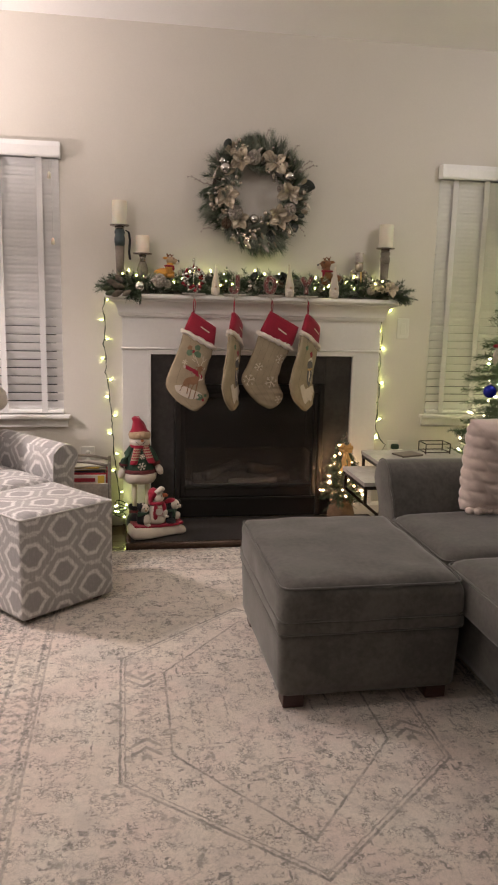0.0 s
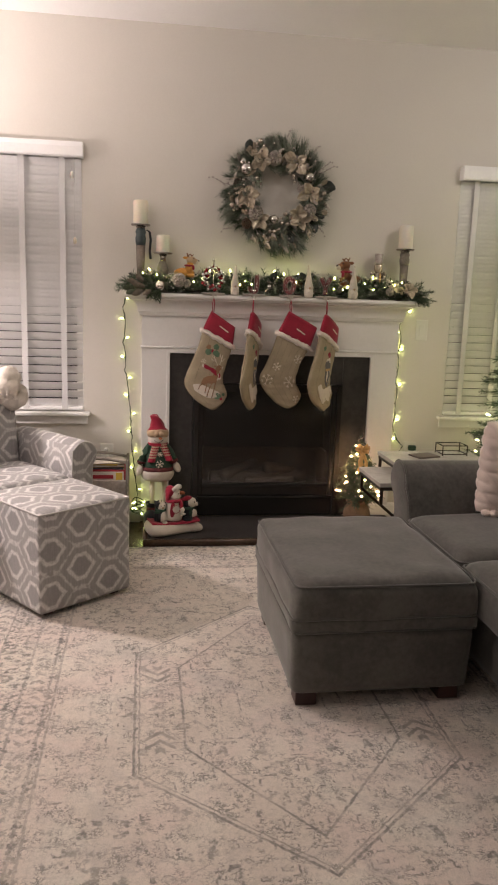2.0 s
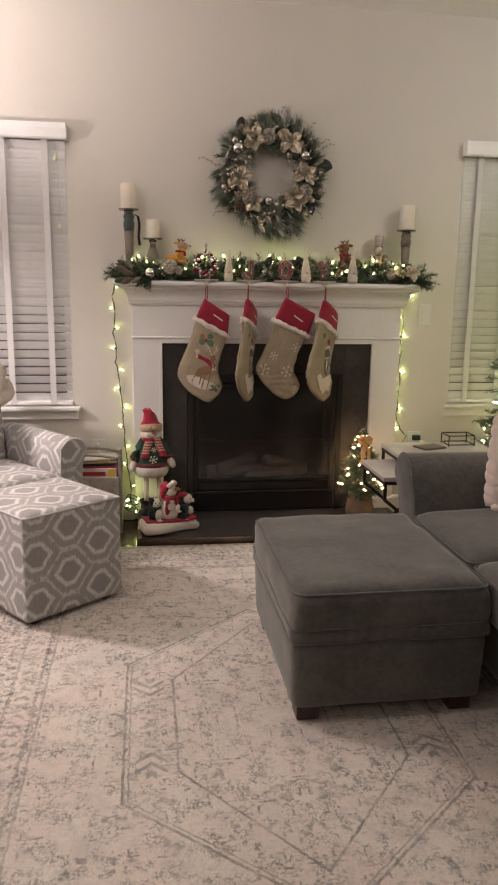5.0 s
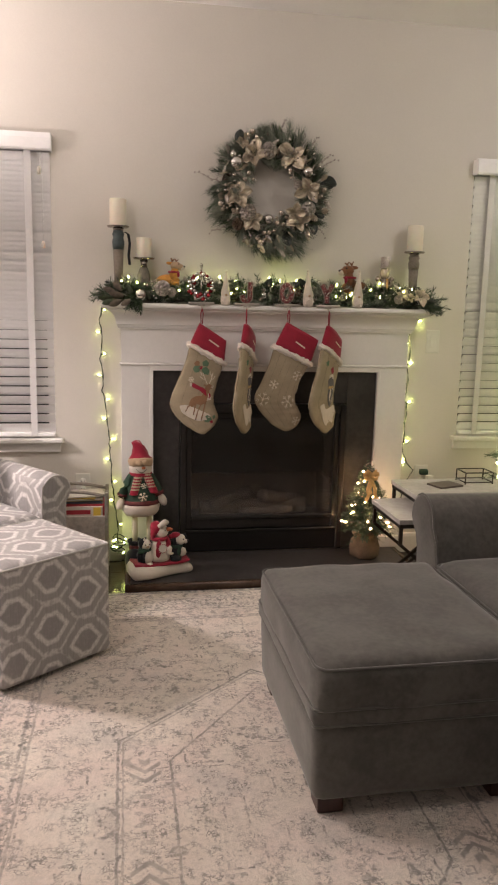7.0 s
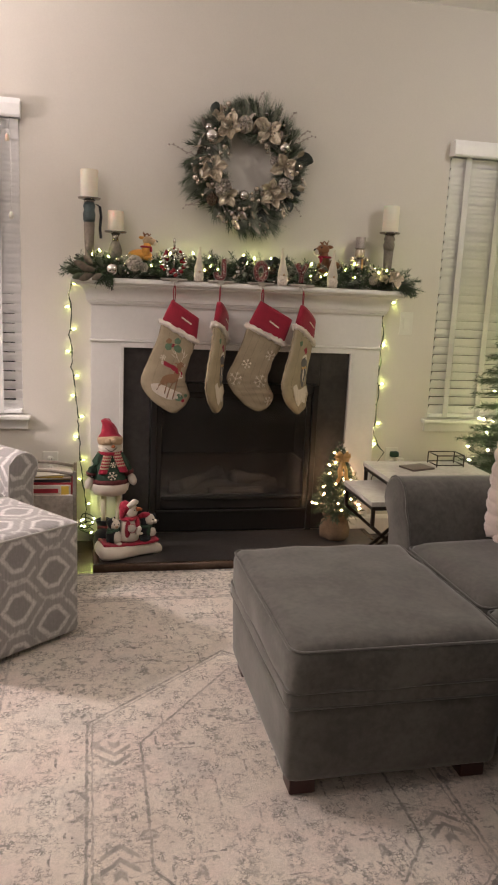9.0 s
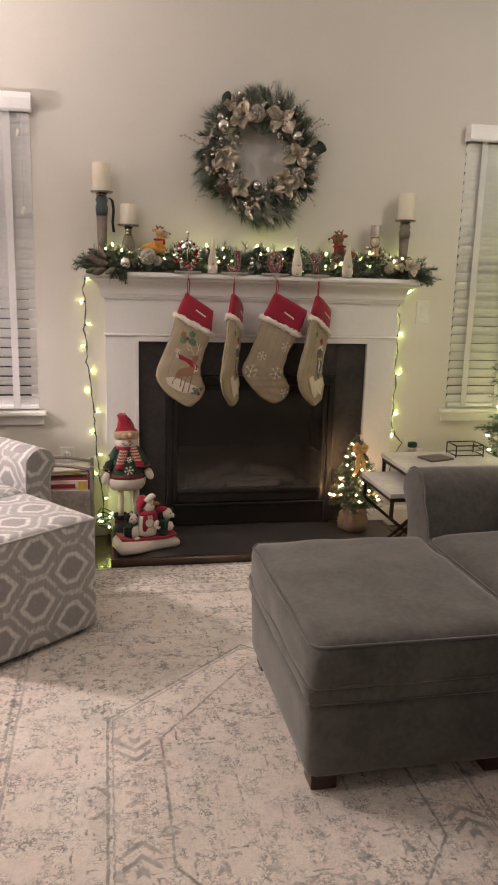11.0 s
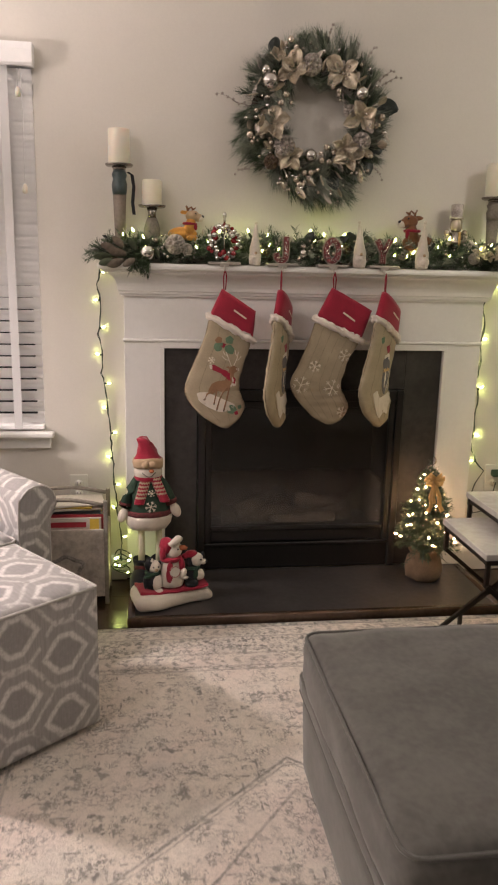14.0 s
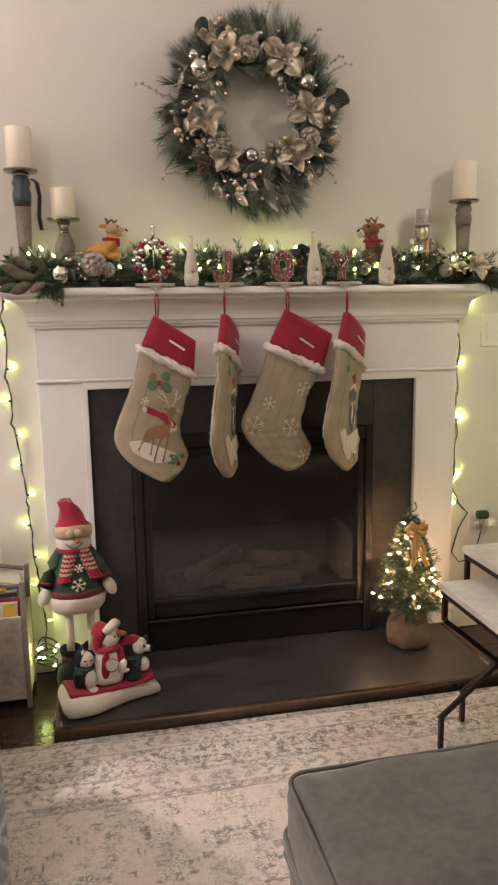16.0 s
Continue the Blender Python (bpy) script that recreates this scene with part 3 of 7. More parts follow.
def flower_bm(r, petals=5, seed=0, cup=0.35, cut=0.0):
    """An open flower facing +z: cupped, creased petals with thickness."""
    rng = random.Random(seed)
    bm = bmesh.new()
    for k in range(petals):
        a = 2 * math.pi * k / petals + rng.uniform(-0.2, 0.2)
        rr = r * rng.uniform(0.8, 1.1)
        lift = cup * rng.uniform(0.5, 1.3)
        m = Matrix.Rotation(a, 4, "Z") @ Matrix.Rotation(-lift, 4, "Y")
        prof = ((0.05, 0.08), (0.30, 0.24), (0.60, 0.38), (0.85, 0.30), (1.0, 0.05 + cut))
        top, bot = [], []
        for x, w in prof:
            row, row2 = [], []
            for j in (-1, -0.45, 0, 0.45, 1):
                q = Vector((x * rr, j * w * rr, rr * (0.34 * j * j * w * 2 - 0.22 * x * x * x + 0.10 * x - 0.05 * (j == 0)) + rng.uniform(-0.085, 0.085) * rr))
                row.append(bm.verts.new(m @ q))
                row2.append(bm.verts.new(m @ (q - Vector((0, 0, 0.0012)))))
            top.append(row)
            bot.append(row2)
        for i in range(4):
            for j in range(4):
                bm.faces.new((top[i][j], top[i + 1][j], top[i + 1][j + 1], top[i][j + 1]))
                bm.faces.new((bot[i][j], bot[i][j + 1], bot[i + 1][j + 1], bot[i + 1][j]))
        for i in range(4):
            bm.faces.new((top[i][0], bot[i][0], bot[i + 1][0], top[i + 1][0]))
            bm.faces.new((top[i][4], top[i + 1][4], bot[i + 1][4], bot[i][4]))
        for j in range(4):
            bm.faces.new((top[4][j], bot[4][j], bot[4][j + 1], top[4][j + 1]))
    return bm


def facing(normal):
    """A turn that carries +z to the normal."""
    return Vector(normal).to_track_quat("Z", "Y").to_matrix().to_4x4()


def solid_leaf(length, width, bend=0.2, bm=None, m=Matrix.Identity(4)):
    bm = bm or bmesh.new()
    rows = []
    for i in range(7):
        f = i / 6
        w = width * math.sin(math.pi * min(1, 0.06 + 0.9 * f)) ** 0.7
        z = bend * length * f * f
        rows.append([bm.verts.new(m @ Vector((length * f, w * j, z + abs(j) * w * 0.35 + o))) for o in (0, -0.001) for j in (-1, 0, 1)])
    for a, b in zip(rows, rows[1:]):
        for i, j in ((0, 1), (1, 2)):
            bm.faces.new((a[i], b[i], b[j], a[j]))
            bm.faces.new((a[i + 3], a[j + 3], b[j + 3], b[i + 3]))
        bm.faces.new((a[0], a[3], b[3], b[0]))
        bm.faces.new((a[2], b[2], b[5], a[5]))
    return bm


BULB_MESH = mesh_of("bulb", lathe([(0.0022, 0), (0.0036, 0.004), (0.0036, 0.009), (0.0012, 0.016)], 8), BULB)
BULB_TREE_MESH = mesh_of("bulb", lathe([(0.0022, 0), (0.0036, 0.004), (0.0036, 0.009), (0.0012, 0.016)], 8), BULB_TREE)
BULB_STRONG_MESH = mesh_of("bulb", lathe([(0.0022, 0), (0.0036, 0.004), (0.0036, 0.009), (0.0012, 0.016)], 8), BULB_STRONG)
BULB_WHITE_MESH = mesh_of("bulb", lathe([(0.0022, 0), (0.0036, 0.004), (0.0036, 0.009), (0.0012, 0.016)], 8), BULB_WHITE)


def bulb(parent, place, direction=(0, -0.5, 1), mesh=None, size=1.0):
    ob = new("bulb", mesh or BULB_MESH)
    ob.parent = parent
    ob.matrix_basis = Matrix.Translation(place) @ facing(direction) @ Matrix.Diagonal((size, size, size, 1))
    return ob

# ---- the room ----
X0, X1, Y0 = -2.7, 4.3, -2.8
WIN = ((-0.80, 0.112), (2.170, 3.082))     # window openings along x
SILL, HEAD = 0.630, 1.999
FIRE = (0.735, 1.548, 0.14, 0.78)         # firebox opening


def wall_bm(a0, a1, z0, z1, holes, thick, place):
    """A wall panel along its own x, with openings right through."""
    bm = bmesh.new()
    xs = sorted({a0, a1, *[h[0] for h in holes], *[h[1] for h in holes]})
    zs = sorted({z0, z1, *[h[2] for h in holes], *[h[3] for h in holes]})

    def open_at(i, j):
        if not (0 <= i < len(xs) - 1 and 0 <= j < len(zs) - 1):
            return True
        x, z = (xs[i] + xs[i + 1]) / 2, (zs[j] + zs[j + 1]) / 2
        return any(h[0] < x < h[1] and h[2] < z < h[3] for h in holes)

    def quad(*c):
        bm.faces.new([bm.verts.new(place @ Vector(q)) for q in c])
    for i in range(len(xs) - 1):
        for j in range(len(zs) - 1):
            if open_at(i, j):
                continue
            x, X, z, Z = xs[i], xs[i + 1], zs[j], zs[j + 1]
            quad((x, 0, z), (X, 0, z), (X, 0, Z), (x, 0, Z))
            quad((x, thick, z), (x, thick, Z), (X, thick, Z), (X, thick, z))
            if open_at(i - 1, j):
                quad((x, 0, z), (x, 0, Z), (x, thick, Z), (x, thick, z))
            if open_at(i + 1, j):
                quad((X, 0, z), (X, thick, z), (X, thick, Z), (X, 0, Z))
            if open_at(i, j - 1):
                quad((x, 0, z), (x, thick, z), (X, thick, z), (X, 0, z))
            if open_at(i, j + 1):
                quad((x, 0, Z), (X, 0, Z), (X, thick, Z), (x, thick, Z))
    bmesh.ops.remove_doubles(bm, verts=bm.verts, dist=1e-5)
    return bm


holes = [(a, b, SILL, HEAD) for a, b in WIN] + [FIRE]
tagged(part("wall_north", wall_bm(X0, X1, 0, CEIL, holes, 0.14, pose(0, WALL, 0)), PAINT, shade=False), "greige painted wall with fireplace and two windows", "wall", kind="structure")
# south, west and east walls are unseen, added at guessed distances to bounce light
tagged(part("wall_south", wall_bm(X0, X1, 0, CEIL, [], 0.12, pose(0, Y0 - 0.12, 0)), PAINT, shade=False), "plain greige wall, unseen, added to close the room", "wall", kind="structure")
tagged(part("wall_west", wall_bm(Y0, WALL, 0, CEIL, [], 0.12, pose(X0, 0, 0, 0, 0, 90)), PAINT, shade=False), "plain greige wall, unseen, added to close the room", "wall", kind="structure")
tagged(part("wall_east", wall_bm(Y0, WALL, 0, CEIL, [], 0.12, pose(X1 + 0.12, 0, 0, 0, 0, 90)), PAINT, shade=False), "plain greige wall, unseen, added to close the room", "wall", kind="structure")
tagged(part("ceiling", boxed(X0 - 0.1, X1 + 0.1, Y0 - 0.1, WALL + 0.1, CEIL, CEIL + 0.1), WHITE_CEIL, shade=False), "smooth white painted ceiling", "ceiling", kind="structure")
floor = tagged(part("floor", boxed(X0, X1, Y0, WALL, -0.10, -0.004), PLANK, shade=False), "dark polished oak plank floor", "floor", kind="structure")
for a, b in ((X0, 0.42), (1.868, X1)):
    bm = prism([(0, 0), (0.016, 0), (0.016, 0.085), (0.010, 0.098), (0.004, 0.104), (0, 0.104)], a, b)
    ob = part("baseboard", bm, TRIM, None, "", pose(0, WALL, 0, 0, 0, -90) @ pose(0, 0, 0), shade=False)
    ob.matrix_world = Matrix(((0, 1, 0, 0), (-1, 0, 0, WALL), (0, 0, 1, 0), (0, 0, 0, 1)))
    tagged(ob, "white painted baseboard along the wall", "baseboard", kind="structure")

# ---- windows and blinds ----


def window(n, a, b):
    w = tagged(part(f"window_{n}", boxed(a, b, WALL + 0.085, WALL + 0.125, SILL, SILL + 0.04), TRIM, shade=False), "white window frame, night outside", "window", kind="structure")
    for x0, x1, z0, z1 in ((a, a + 0.04, SILL + 0.04, HEAD), (b - 0.04, b, SILL + 0.04, HEAD), (a + 0.04, b - 0.04, HEAD - 0.04, HEAD), (a + 0.04, b - 0.04, 1.29, 1.33)):
        part("frame", boxed(x0, x1, WALL + 0.085, WALL + 0.125, z0, z1), TRIM, w, shade=False)
    pane = part("pane", boxed(a + 0.04, b - 0.04, WALL + 0.102, WALL + 0.107, SILL + 0.04, HEAD - 0.04), GLASS, w, shade=False)
    part("sill", boxed(a - 0.036, b + 0.036, WALL - 0.048, WALL + 0.0, SILL - 0.022, SILL, 0.006), TRIM, w, shade=False)
    part("apron", boxed(a - 0.022, b + 0.022, WALL - 0.020, WALL - 0.0005, SILL - 0.068, SILL - 0.0225, 0.003), TRIM, w, shade=False)
    part("stool", boxed(a + 0.001, b - 0.001, WALL, WALL + 0.085, SILL - 0.002, SILL + 0.002), TRIM, w, shade=False)


SLAT_MESH = {}


def blind(a, b, tilt, tapes, cord):
    t = thing("window_blind", ((a + b) / 2, WALL + 0.004, SILL), "white two-inch slatted blind, lowered with slats nearly closed", "window blind", "blinds on the windows")
    w = b - a - 0.004
    h = w / 2
    top = HEAD - SILL
    part("valance", prism([(-0.058, top - 0.058), (-0.066, top - 0.050), (-0.066, top - 0.006), (-0.058, top + 0.018), (-0.044, top + 0.018), (-0.044, top - 0.058)], -h - 0.012, h + 0.012), BLIND, t, "", Matrix(((0, 1, 0, 0), (1, 0, 0, 0), (0, 0, 1, 0), (0, 0, 0, 1))), shade=False)
    for s in (-1, 1):
        part("valance_return", boxed(s * (h + 0.006) - 0.006, s * (h + 0.006) + 0.006, -0.0438, -0.0045, top - 0.056, top + 0.016), BLIND, t, shade=False)
    part("headrail", boxed(-h + 0.004, h - 0.004, -0.0435, 0.030, top - 0.050, top - 0.004, 0.003), BLIND, t, shade=False)
    key = round(w, 3)
    if key not in SLAT_MESH:
        bm = bmesh.new()
        prof = [(-0.025, 0.0), (-0.012, 0.0016), (0, 0.0022), (0.012, 0.0016), (0.025, 0.0), (0.012, -0.0008), (0, -0.0003), (-0.012, -0.0008)]
        ends = [[bm.verts.new((x, y, z)) for y, z in prof] for x in (-h, h)]
        n = len(prof)
        for k in range(n):
            bm.faces.new((ends[0][k], ends[1][k], ends[1][(k + 1) % n], ends[0][(k + 1) % n]))
        bm.faces.new(ends[0])
        bm.faces.new(list(reversed(ends[1])))
        bmesh.ops.recalc_face_normals(bm, faces=bm.faces)
        SLAT_MESH[key] = mesh_of("slat", bm, BLIND, False)
    z, i = 0.050, 0
    while z < top - 0.048:
        s = new("slat", SLAT_MESH[key])
        s.parent = t
        wob = random.uniform(-1.5, 1.5)
        s.matrix_basis = pose(0, -0.002, z, tilt(z / top) + wob, random.uniform(-0.08, 0.08), 0)
        z += 0.0442
    part("bottom_rail", boxed(-h, h, -0.024, 0.022, 0.008, 0.026, 0.004), BLIND, t, shade=False)
    for x in tapes:
        part("ladder_tape", boxed(x - 0.015, x + 0.015, -0.0275, -0.0262, 0.012, top - 0.05), TAPE, t, shade=False)
    if cord:
        for dx, z1 in ((0.0, 1.245), (0.012, 0.92)):
            x = h - 0.045 + dx
            part("cord", tube([(x, -0.034, top - 0.05), (x + 0.002, -0.036, (top + z1) / 2), (x, -0.035, z1)], 0.0011, 5), TAPE, t)
            part("tassel", lathe([(0.004, 0), (0.010, 0.004), (0.009, 0.022), (0.004, 0.034)], 10, Matrix.Translation((x, -0.036, z1 - 0.034))), WAX, t, "cream plastic cord tassel")
    return t


for n, (a, b) in enumerate(WIN, 1):
    window(n, a, b)
hw = (WIN[0][1] - WIN[0][0]) / 2
blind(*WIN[0], lambda f: -57 if f < 0.36 else -62, (hw - 0.098, hw - 0.302, hw - 0.60, -hw + 0.11), True)
blind(*WIN[1], lambda f: -62 if f < 0.7 else -65, (-hw + 0.088, -hw + 0.272, 0.18, hw - 0.1), False)

# ---- fireplace: mantelpiece, surround, firebox, hearth ----
LX0, LX1, RX0, RX1 = 0.424, 0.573, 1.707, 1.858
TOPZ = 1.280
FACE = 4.166
mantel = tagged(thing("mantelpiece", ((LX0 + RX1) / 2, WALL, 0), "white painted wooden mantelpiece with stepped crown moulding", "mantelpiece"))
MX = (LX0 + RX1) / 2


def mantel_part(name, x0, x1, y0, y1, z0, z1, bevel=0.0015):
    return part(name, boxed(x0 - MX, x1 - MX, y0 - WALL, y1 - WALL, z0, z1, bevel, 1), TRIM, mantel, shade=False)


mantel_part("leg", LX0, LX1 - 0.012, FACE, WALL - 0.0005, 0.1005, 0.985)
mantel_part("leg", RX0 + 0.012, RX1, FACE, WALL - 0.0005, 0.1005, 0.985)
mantel_part("plinth", LX0 - 0.006, LX1 - 0.008, FACE - 0.008, WALL - 0.0005, HEARTH, 0.100)
mantel_part("plinth", RX0 + 0.008, RX1 + 0.006, FACE - 0.008, WALL - 0.0005, HEARTH, 0.100)
mantel_part("inner_trim", LX1 - 0.0118, LX1 + 0.004, FACE - 0.006, WALL - 0.0005, 0.1005, 0.962)
mantel_part("inner_trim", RX0 - 0.004, RX0 + 0.0118, FACE - 0.006, WALL - 0.0005, 0.1005, 0.962)
mantel_part("inner_trim", LX1 - 0.0118, RX0 + 0.0118, FACE - 0.006, WALL - 0.0005, 0.9622, 0.985)
mantel_part("frieze", LX0, RX1, FACE, WALL - 0.0005, 0.9995, 1.158)
mantel_part("bead", LX0 - 0.006, RX1 + 0.006, FACE - 0.010, WALL - 0.0005, 0.9853, 0.9992, 0.005)


def crown(profile):
    """A moulding that runs round the front and both ends: (how far out, height) pairs."""
    bm = bmesh.new()
    loops = []
    for o, z in profile:
        x0, x1, y = LX0 - o - MX, RX1 + o - MX, FACE - o - WALL
        loops.append([bm.verts.new(q) for q in ((x0, -0.0005, z), (x0, y, z), (x1, y, z), (x1, -0.0005, z))])
    for a, b in zip(loops, loops[1:]):
        for k in range(3):
            bm.faces.new((a[k], a[k + 1], b[k + 1], b[k]))
        bm.faces.new((a[3], a[0], b[0], b[3]))
    bm.faces.new(loops[-1])
    bm.faces.new(list(reversed(loops[0])))
    return bm


cove = [(0.0, 1.1583), (0.010, 1.1583), (0.010, 1.164), (0.016, 1.168), (0.018, 1.176), (0.022, 1.180)]
cove += [(0.022 + 0.046 * (1 - math.cos(a * math.pi / 16)), 1.182 + 0.062 * math.sin(a * math.pi / 16)) for a in range(9)]
cove += [(0.072, 1.246), (0.072, 1.2545)]
part("crown_moulding", crown(cove), TRIM, mantel, shade=False)
part("mantel_shelf", crown([(0.070, 1.2548), (0.084, 1.2548), (0.090, 1.260), (0.091, 1.268), (0.088, 1.277), (0.083, TOPZ)]), TRIM, mantel, shade=False)

# black slate slabs round the firebox
SX0, SX1 = LX1 + 0.0042, RX0 - 0.0042
surround = tagged(thing("fireplace_surround", ((SX0 + SX1) / 2, WALL, HEARTH), "black slate fireplace surround slabs", "surround", kind="structure"))
cx = (SX0 + SX1) / 2
for x0, x1, z0, z1 in ((SX0, FIRE[0] - 0.028, HEARTH, 0.962), (FIRE[1] + 0.004, SX1, HEARTH, 0.962), (FIRE[0] - 0.0275, FIRE[1] + 0.0035, 0.802, 0.962)):
    part("slab", boxed(x0 - cx, x1 - cx, FACE + 0.012 - WALL, -0.0005, z0 - HEARTH, z1 - HEARTH, 0.0015, 1), SLATE, surround, shade=False)

fx0, fx1, fz0, fz1 = FIRE[0] - 0.026, FIRE[1] + 0.002, HEARTH + 0.0005, 0.80
fire = tagged(thing("gas_fireplace", ((fx0 + fx1) / 2, WALL, HEARTH), "black steel gas fireplace insert with dark glass, unlit", "fireplace"))
fc = (fx0 + fx1) / 2


def fire_part(name, x0, x1, y0, y1, z0, z1, material=STEEL_BLACK, bevel=0.003):
    return part(name, boxed(x0 - fc, x1 - fc, y0 - WALL, y1 - WALL, z0 - HEARTH, z1 - HEARTH, bevel, 1), material, fire, shade=False)


FY = FACE - 0.006
fire_part("outer_frame", fx0, fx0 + 0.030, FY, WALL - 0.001, fz0, fz1)
fire_part("outer_frame", fx1 - 0.030, fx1, FY, WALL - 0.001, fz0, fz1)
fire_part("outer_frame", fx0 + 0.0302, fx1 - 0.0302, FY, WALL - 0.001, fz1 - 0.045, fz1)
fire_part("lower_panel", fx0 + 0.0302, fx1 - 0.0302, FY + 0.014, WALL - 0.001, fz0, 0.150)
fire_part("panel_lip", fx0 + 0.0302, fx1 - 0.0302, FY + 0.002, FY + 0.0138, 0.146, 0.158)
fire_part("inner_frame", fx0 + 0.0305, fx0 + 0.056, FY + 0.010, WALL + 0.01, 0.1585, fz1 - 0.0455)
fire_part("inner_frame", fx1 - 0.056, fx1 - 0.0305, FY + 0.010, WALL + 0.01, 0.1585, fz1 - 0.0455)
fire_part("inner_frame", fx0 + 0.0562, fx1 - 0.0562, FY + 0.010, WALL + 0.01, fz1 - 0.072, fz1 - 0.0455)
fire_part("inner_frame", fx0 + 0.0562, fx1 - 0.0562, FY + 0.010, WALL + 0.01, 0.209, 0.228)
fire_part("lower_grille", fx0 + 0.0562, fx1 - 0.0562, FY + 0.020, WALL + 0.006, 0.1588, 0.2088)
fire_part("glass", fx0 + 0.0562, fx1 - 0.0562, FY + 0.022, FY + 0.027, 0.2282, fz1 - 0.0722, GLASS, 0).visible_shadow = False
REFRACTORY = mat("brown_refractory_board", (0.11, 0.080, 0.060), 0.9, vary=0.35, coarse=7, fine=50, bump=0.6)
fire_part("back_board", FIRE[0] + 0.014, FIRE[1] - 0.014, WALL + 0.385, WALL + 0.4195, 0.1502, 0.375, REFRACTORY)
for bx0, bx1 in ((FIRE[0] + 0.0125, FIRE[0] + 0.030), (FIRE[1] - 0.030, FIRE[1] - 0.0125)):
    fire_part("side_board", bx0, bx1, WALL + 0.08, WALL + 0.384, 0.1502, 0.375, REFRACTORY)
fire_part("baffle", FIRE[0] + 0.0125, FIRE[1] - 0.0125, WALL + 0.30, WALL + 0.384, 0.376, 0.774)
bm = bmesh.new()
for x0, x1, y0, y1, z0, z1 in ((FIRE[0] + 0.002, FIRE[0] + 0.012, WALL + 0.0105, WALL + 0.42, 0.15, 0.775), (FIRE[1] - 0.012, FIRE[1] - 0.002, WALL + 0.0105, WALL + 0.42, 0.15, 0.775), (FIRE[0] + 0.002, FIRE[1] - 0.002, WALL + 0.42, WALL + 0.43, 0.15, 0.775), (FIRE[0] + 0.002, FIRE[1] - 0.002, WALL + 0.0105, WALL + 0.43, 0.1445, 0.15), (FIRE[0] + 0.002, FIRE[1] - 0.002, WALL + 0.0105, WALL + 0.43, 0.775, 0.779)):
    box(bm, x0 - fc, x1 - fc, y0 - WALL, y1 - WALL, z0 - HEARTH, z1 - HEARTH)
part("fire_chamber", bm, STEEL_BLACK, fire, shade=False)
for x0, y0, z0, x1, y1, z1, r in ((-0.30, 0.17, 0.19, 0.28, 0.20, 0.20, 0.042), (-0.24, 0.11, 0.22, -0.02, 0.24, 0.27, 0.030), (0.02, 0.12, 0.27, 0.24, 0.22, 0.22, 0.032), (-0.10, 0.08, 0.185, 0.18, 0.10, 0.19, 0.028)):
    pts = [Vector((x0, y0, z0 - 0.02)).lerp(Vector((x1, y1, z1 - 0.02)), i / 8) + noise.noise_vector(Vector((i * 0.7, x0 * 9, 0))) * 0.008 for i in range(9)]
    part("ceramic_log", tube(pts, lambda f, r=r: r * (1 + 0.12 * math.sin(f * 9)), 10), LOG, fire, "unlit grey-brown ceramic log")

HY = 3.758
hearth = tagged(part("hearth", boxed(0.462, 1.822, HY, FACE + 0.011, 0.0, HEARTH - 0.002, 0.002, 1), SLATE, shade=False), "black slate hearth slab with oak edging", "hearth", kind="structure")


def nosing(a, b):
    """Rounded oak edging between two points of the plan."""
    a, b = Vector(a), Vector(b)
    d = (b - a).normalized()
    o = Vector((d.y, -d.x, 0))
    prof = [(0, 0), (0, HEARTH), (0.016, HEARTH + 0.0005)] + [(0.018 + 0.007 * math.sin(k * math.pi / 8), HEARTH - 0.007 + 0.0075 * math.cos(k * math.pi / 8)) for k in range(5)] + [(0.025, 0)]
    bm = bmesh.new()
    ends = [[bm.verts.new(p + o * u + Vector((0, 0, z))) for u, z in prof] for p in (a, b)]
    n = len(prof)
    for k in range(n):
        bm.faces.new((ends[0][k], ends[1][k], ends[1][(k + 1) % n], ends[0][(k + 1) % n]))
    bm.faces.new(ends[0])
    bm.faces.new(list(reversed(ends[1])))
    bmesh.ops.recalc_face_normals(bm, faces=bm.faces)
    return bm


NOSE = mat("oak_nosing", (0.075, 0.045, 0.029), 0.24, vary=0.3, coarse=9, fine=60, bump=0.12)
part("edging", nosing((0.4365, HY - 0.001, 0), (1.8475, HY - 0.001, 0)), NOSE, hearth, "polished oak edging strip")
part("edging", nosing((0.461, WALL - 0.002, 0), (0.461, HY - 0.0008, 0)), NOSE, hearth, "polished oak edging strip")
part("edging", nosing((1.823, HY - 0.0008, 0), (1.823, WALL - 0.002, 0)), NOSE, hearth, "polished oak edging strip")

# ---- rug ----
RUGX, RUGY = 0.873, 2.215
bm = bmesh.new()
nx, ny = 60, 74
grid = [[bm.verts.new((-1.22 + 2.44 * i / nx, -1.505 + 3.018 * j / ny, 0.011 + 0.0012 * noise.noise(Vector((i * 0.25, j * 0.25, 0))))) for i in range(nx + 1)] for j in range(ny + 1)]
for j in range(ny):
    for i in range(nx):
        bm.faces.new((grid[j][i], grid[j][i + 1], grid[j + 1][i + 1], grid[j + 1][i]))
rim = [e for e in bm.edges if e.is_boundary]
r = bmesh.ops.extrude_edge_only(bm, edges=rim)
for g in r["geom"]:
    if isinstance(g, bmesh.types.BMVert):
        g.co.z = -0.0035
tagged(part("area_rug", bm, RUG, None, "", pose(RUGX, RUGY, 0)), "large faded cream and grey medallion rug on oak floor", "rug")

# ---- grey ottoman and sofa ----


def piping(parent, pts, r=0.0045, material=None, name="piping"):
    return part(name, tube([*pts, pts[0]], r, 6), material or VELVET_SEAM, parent)


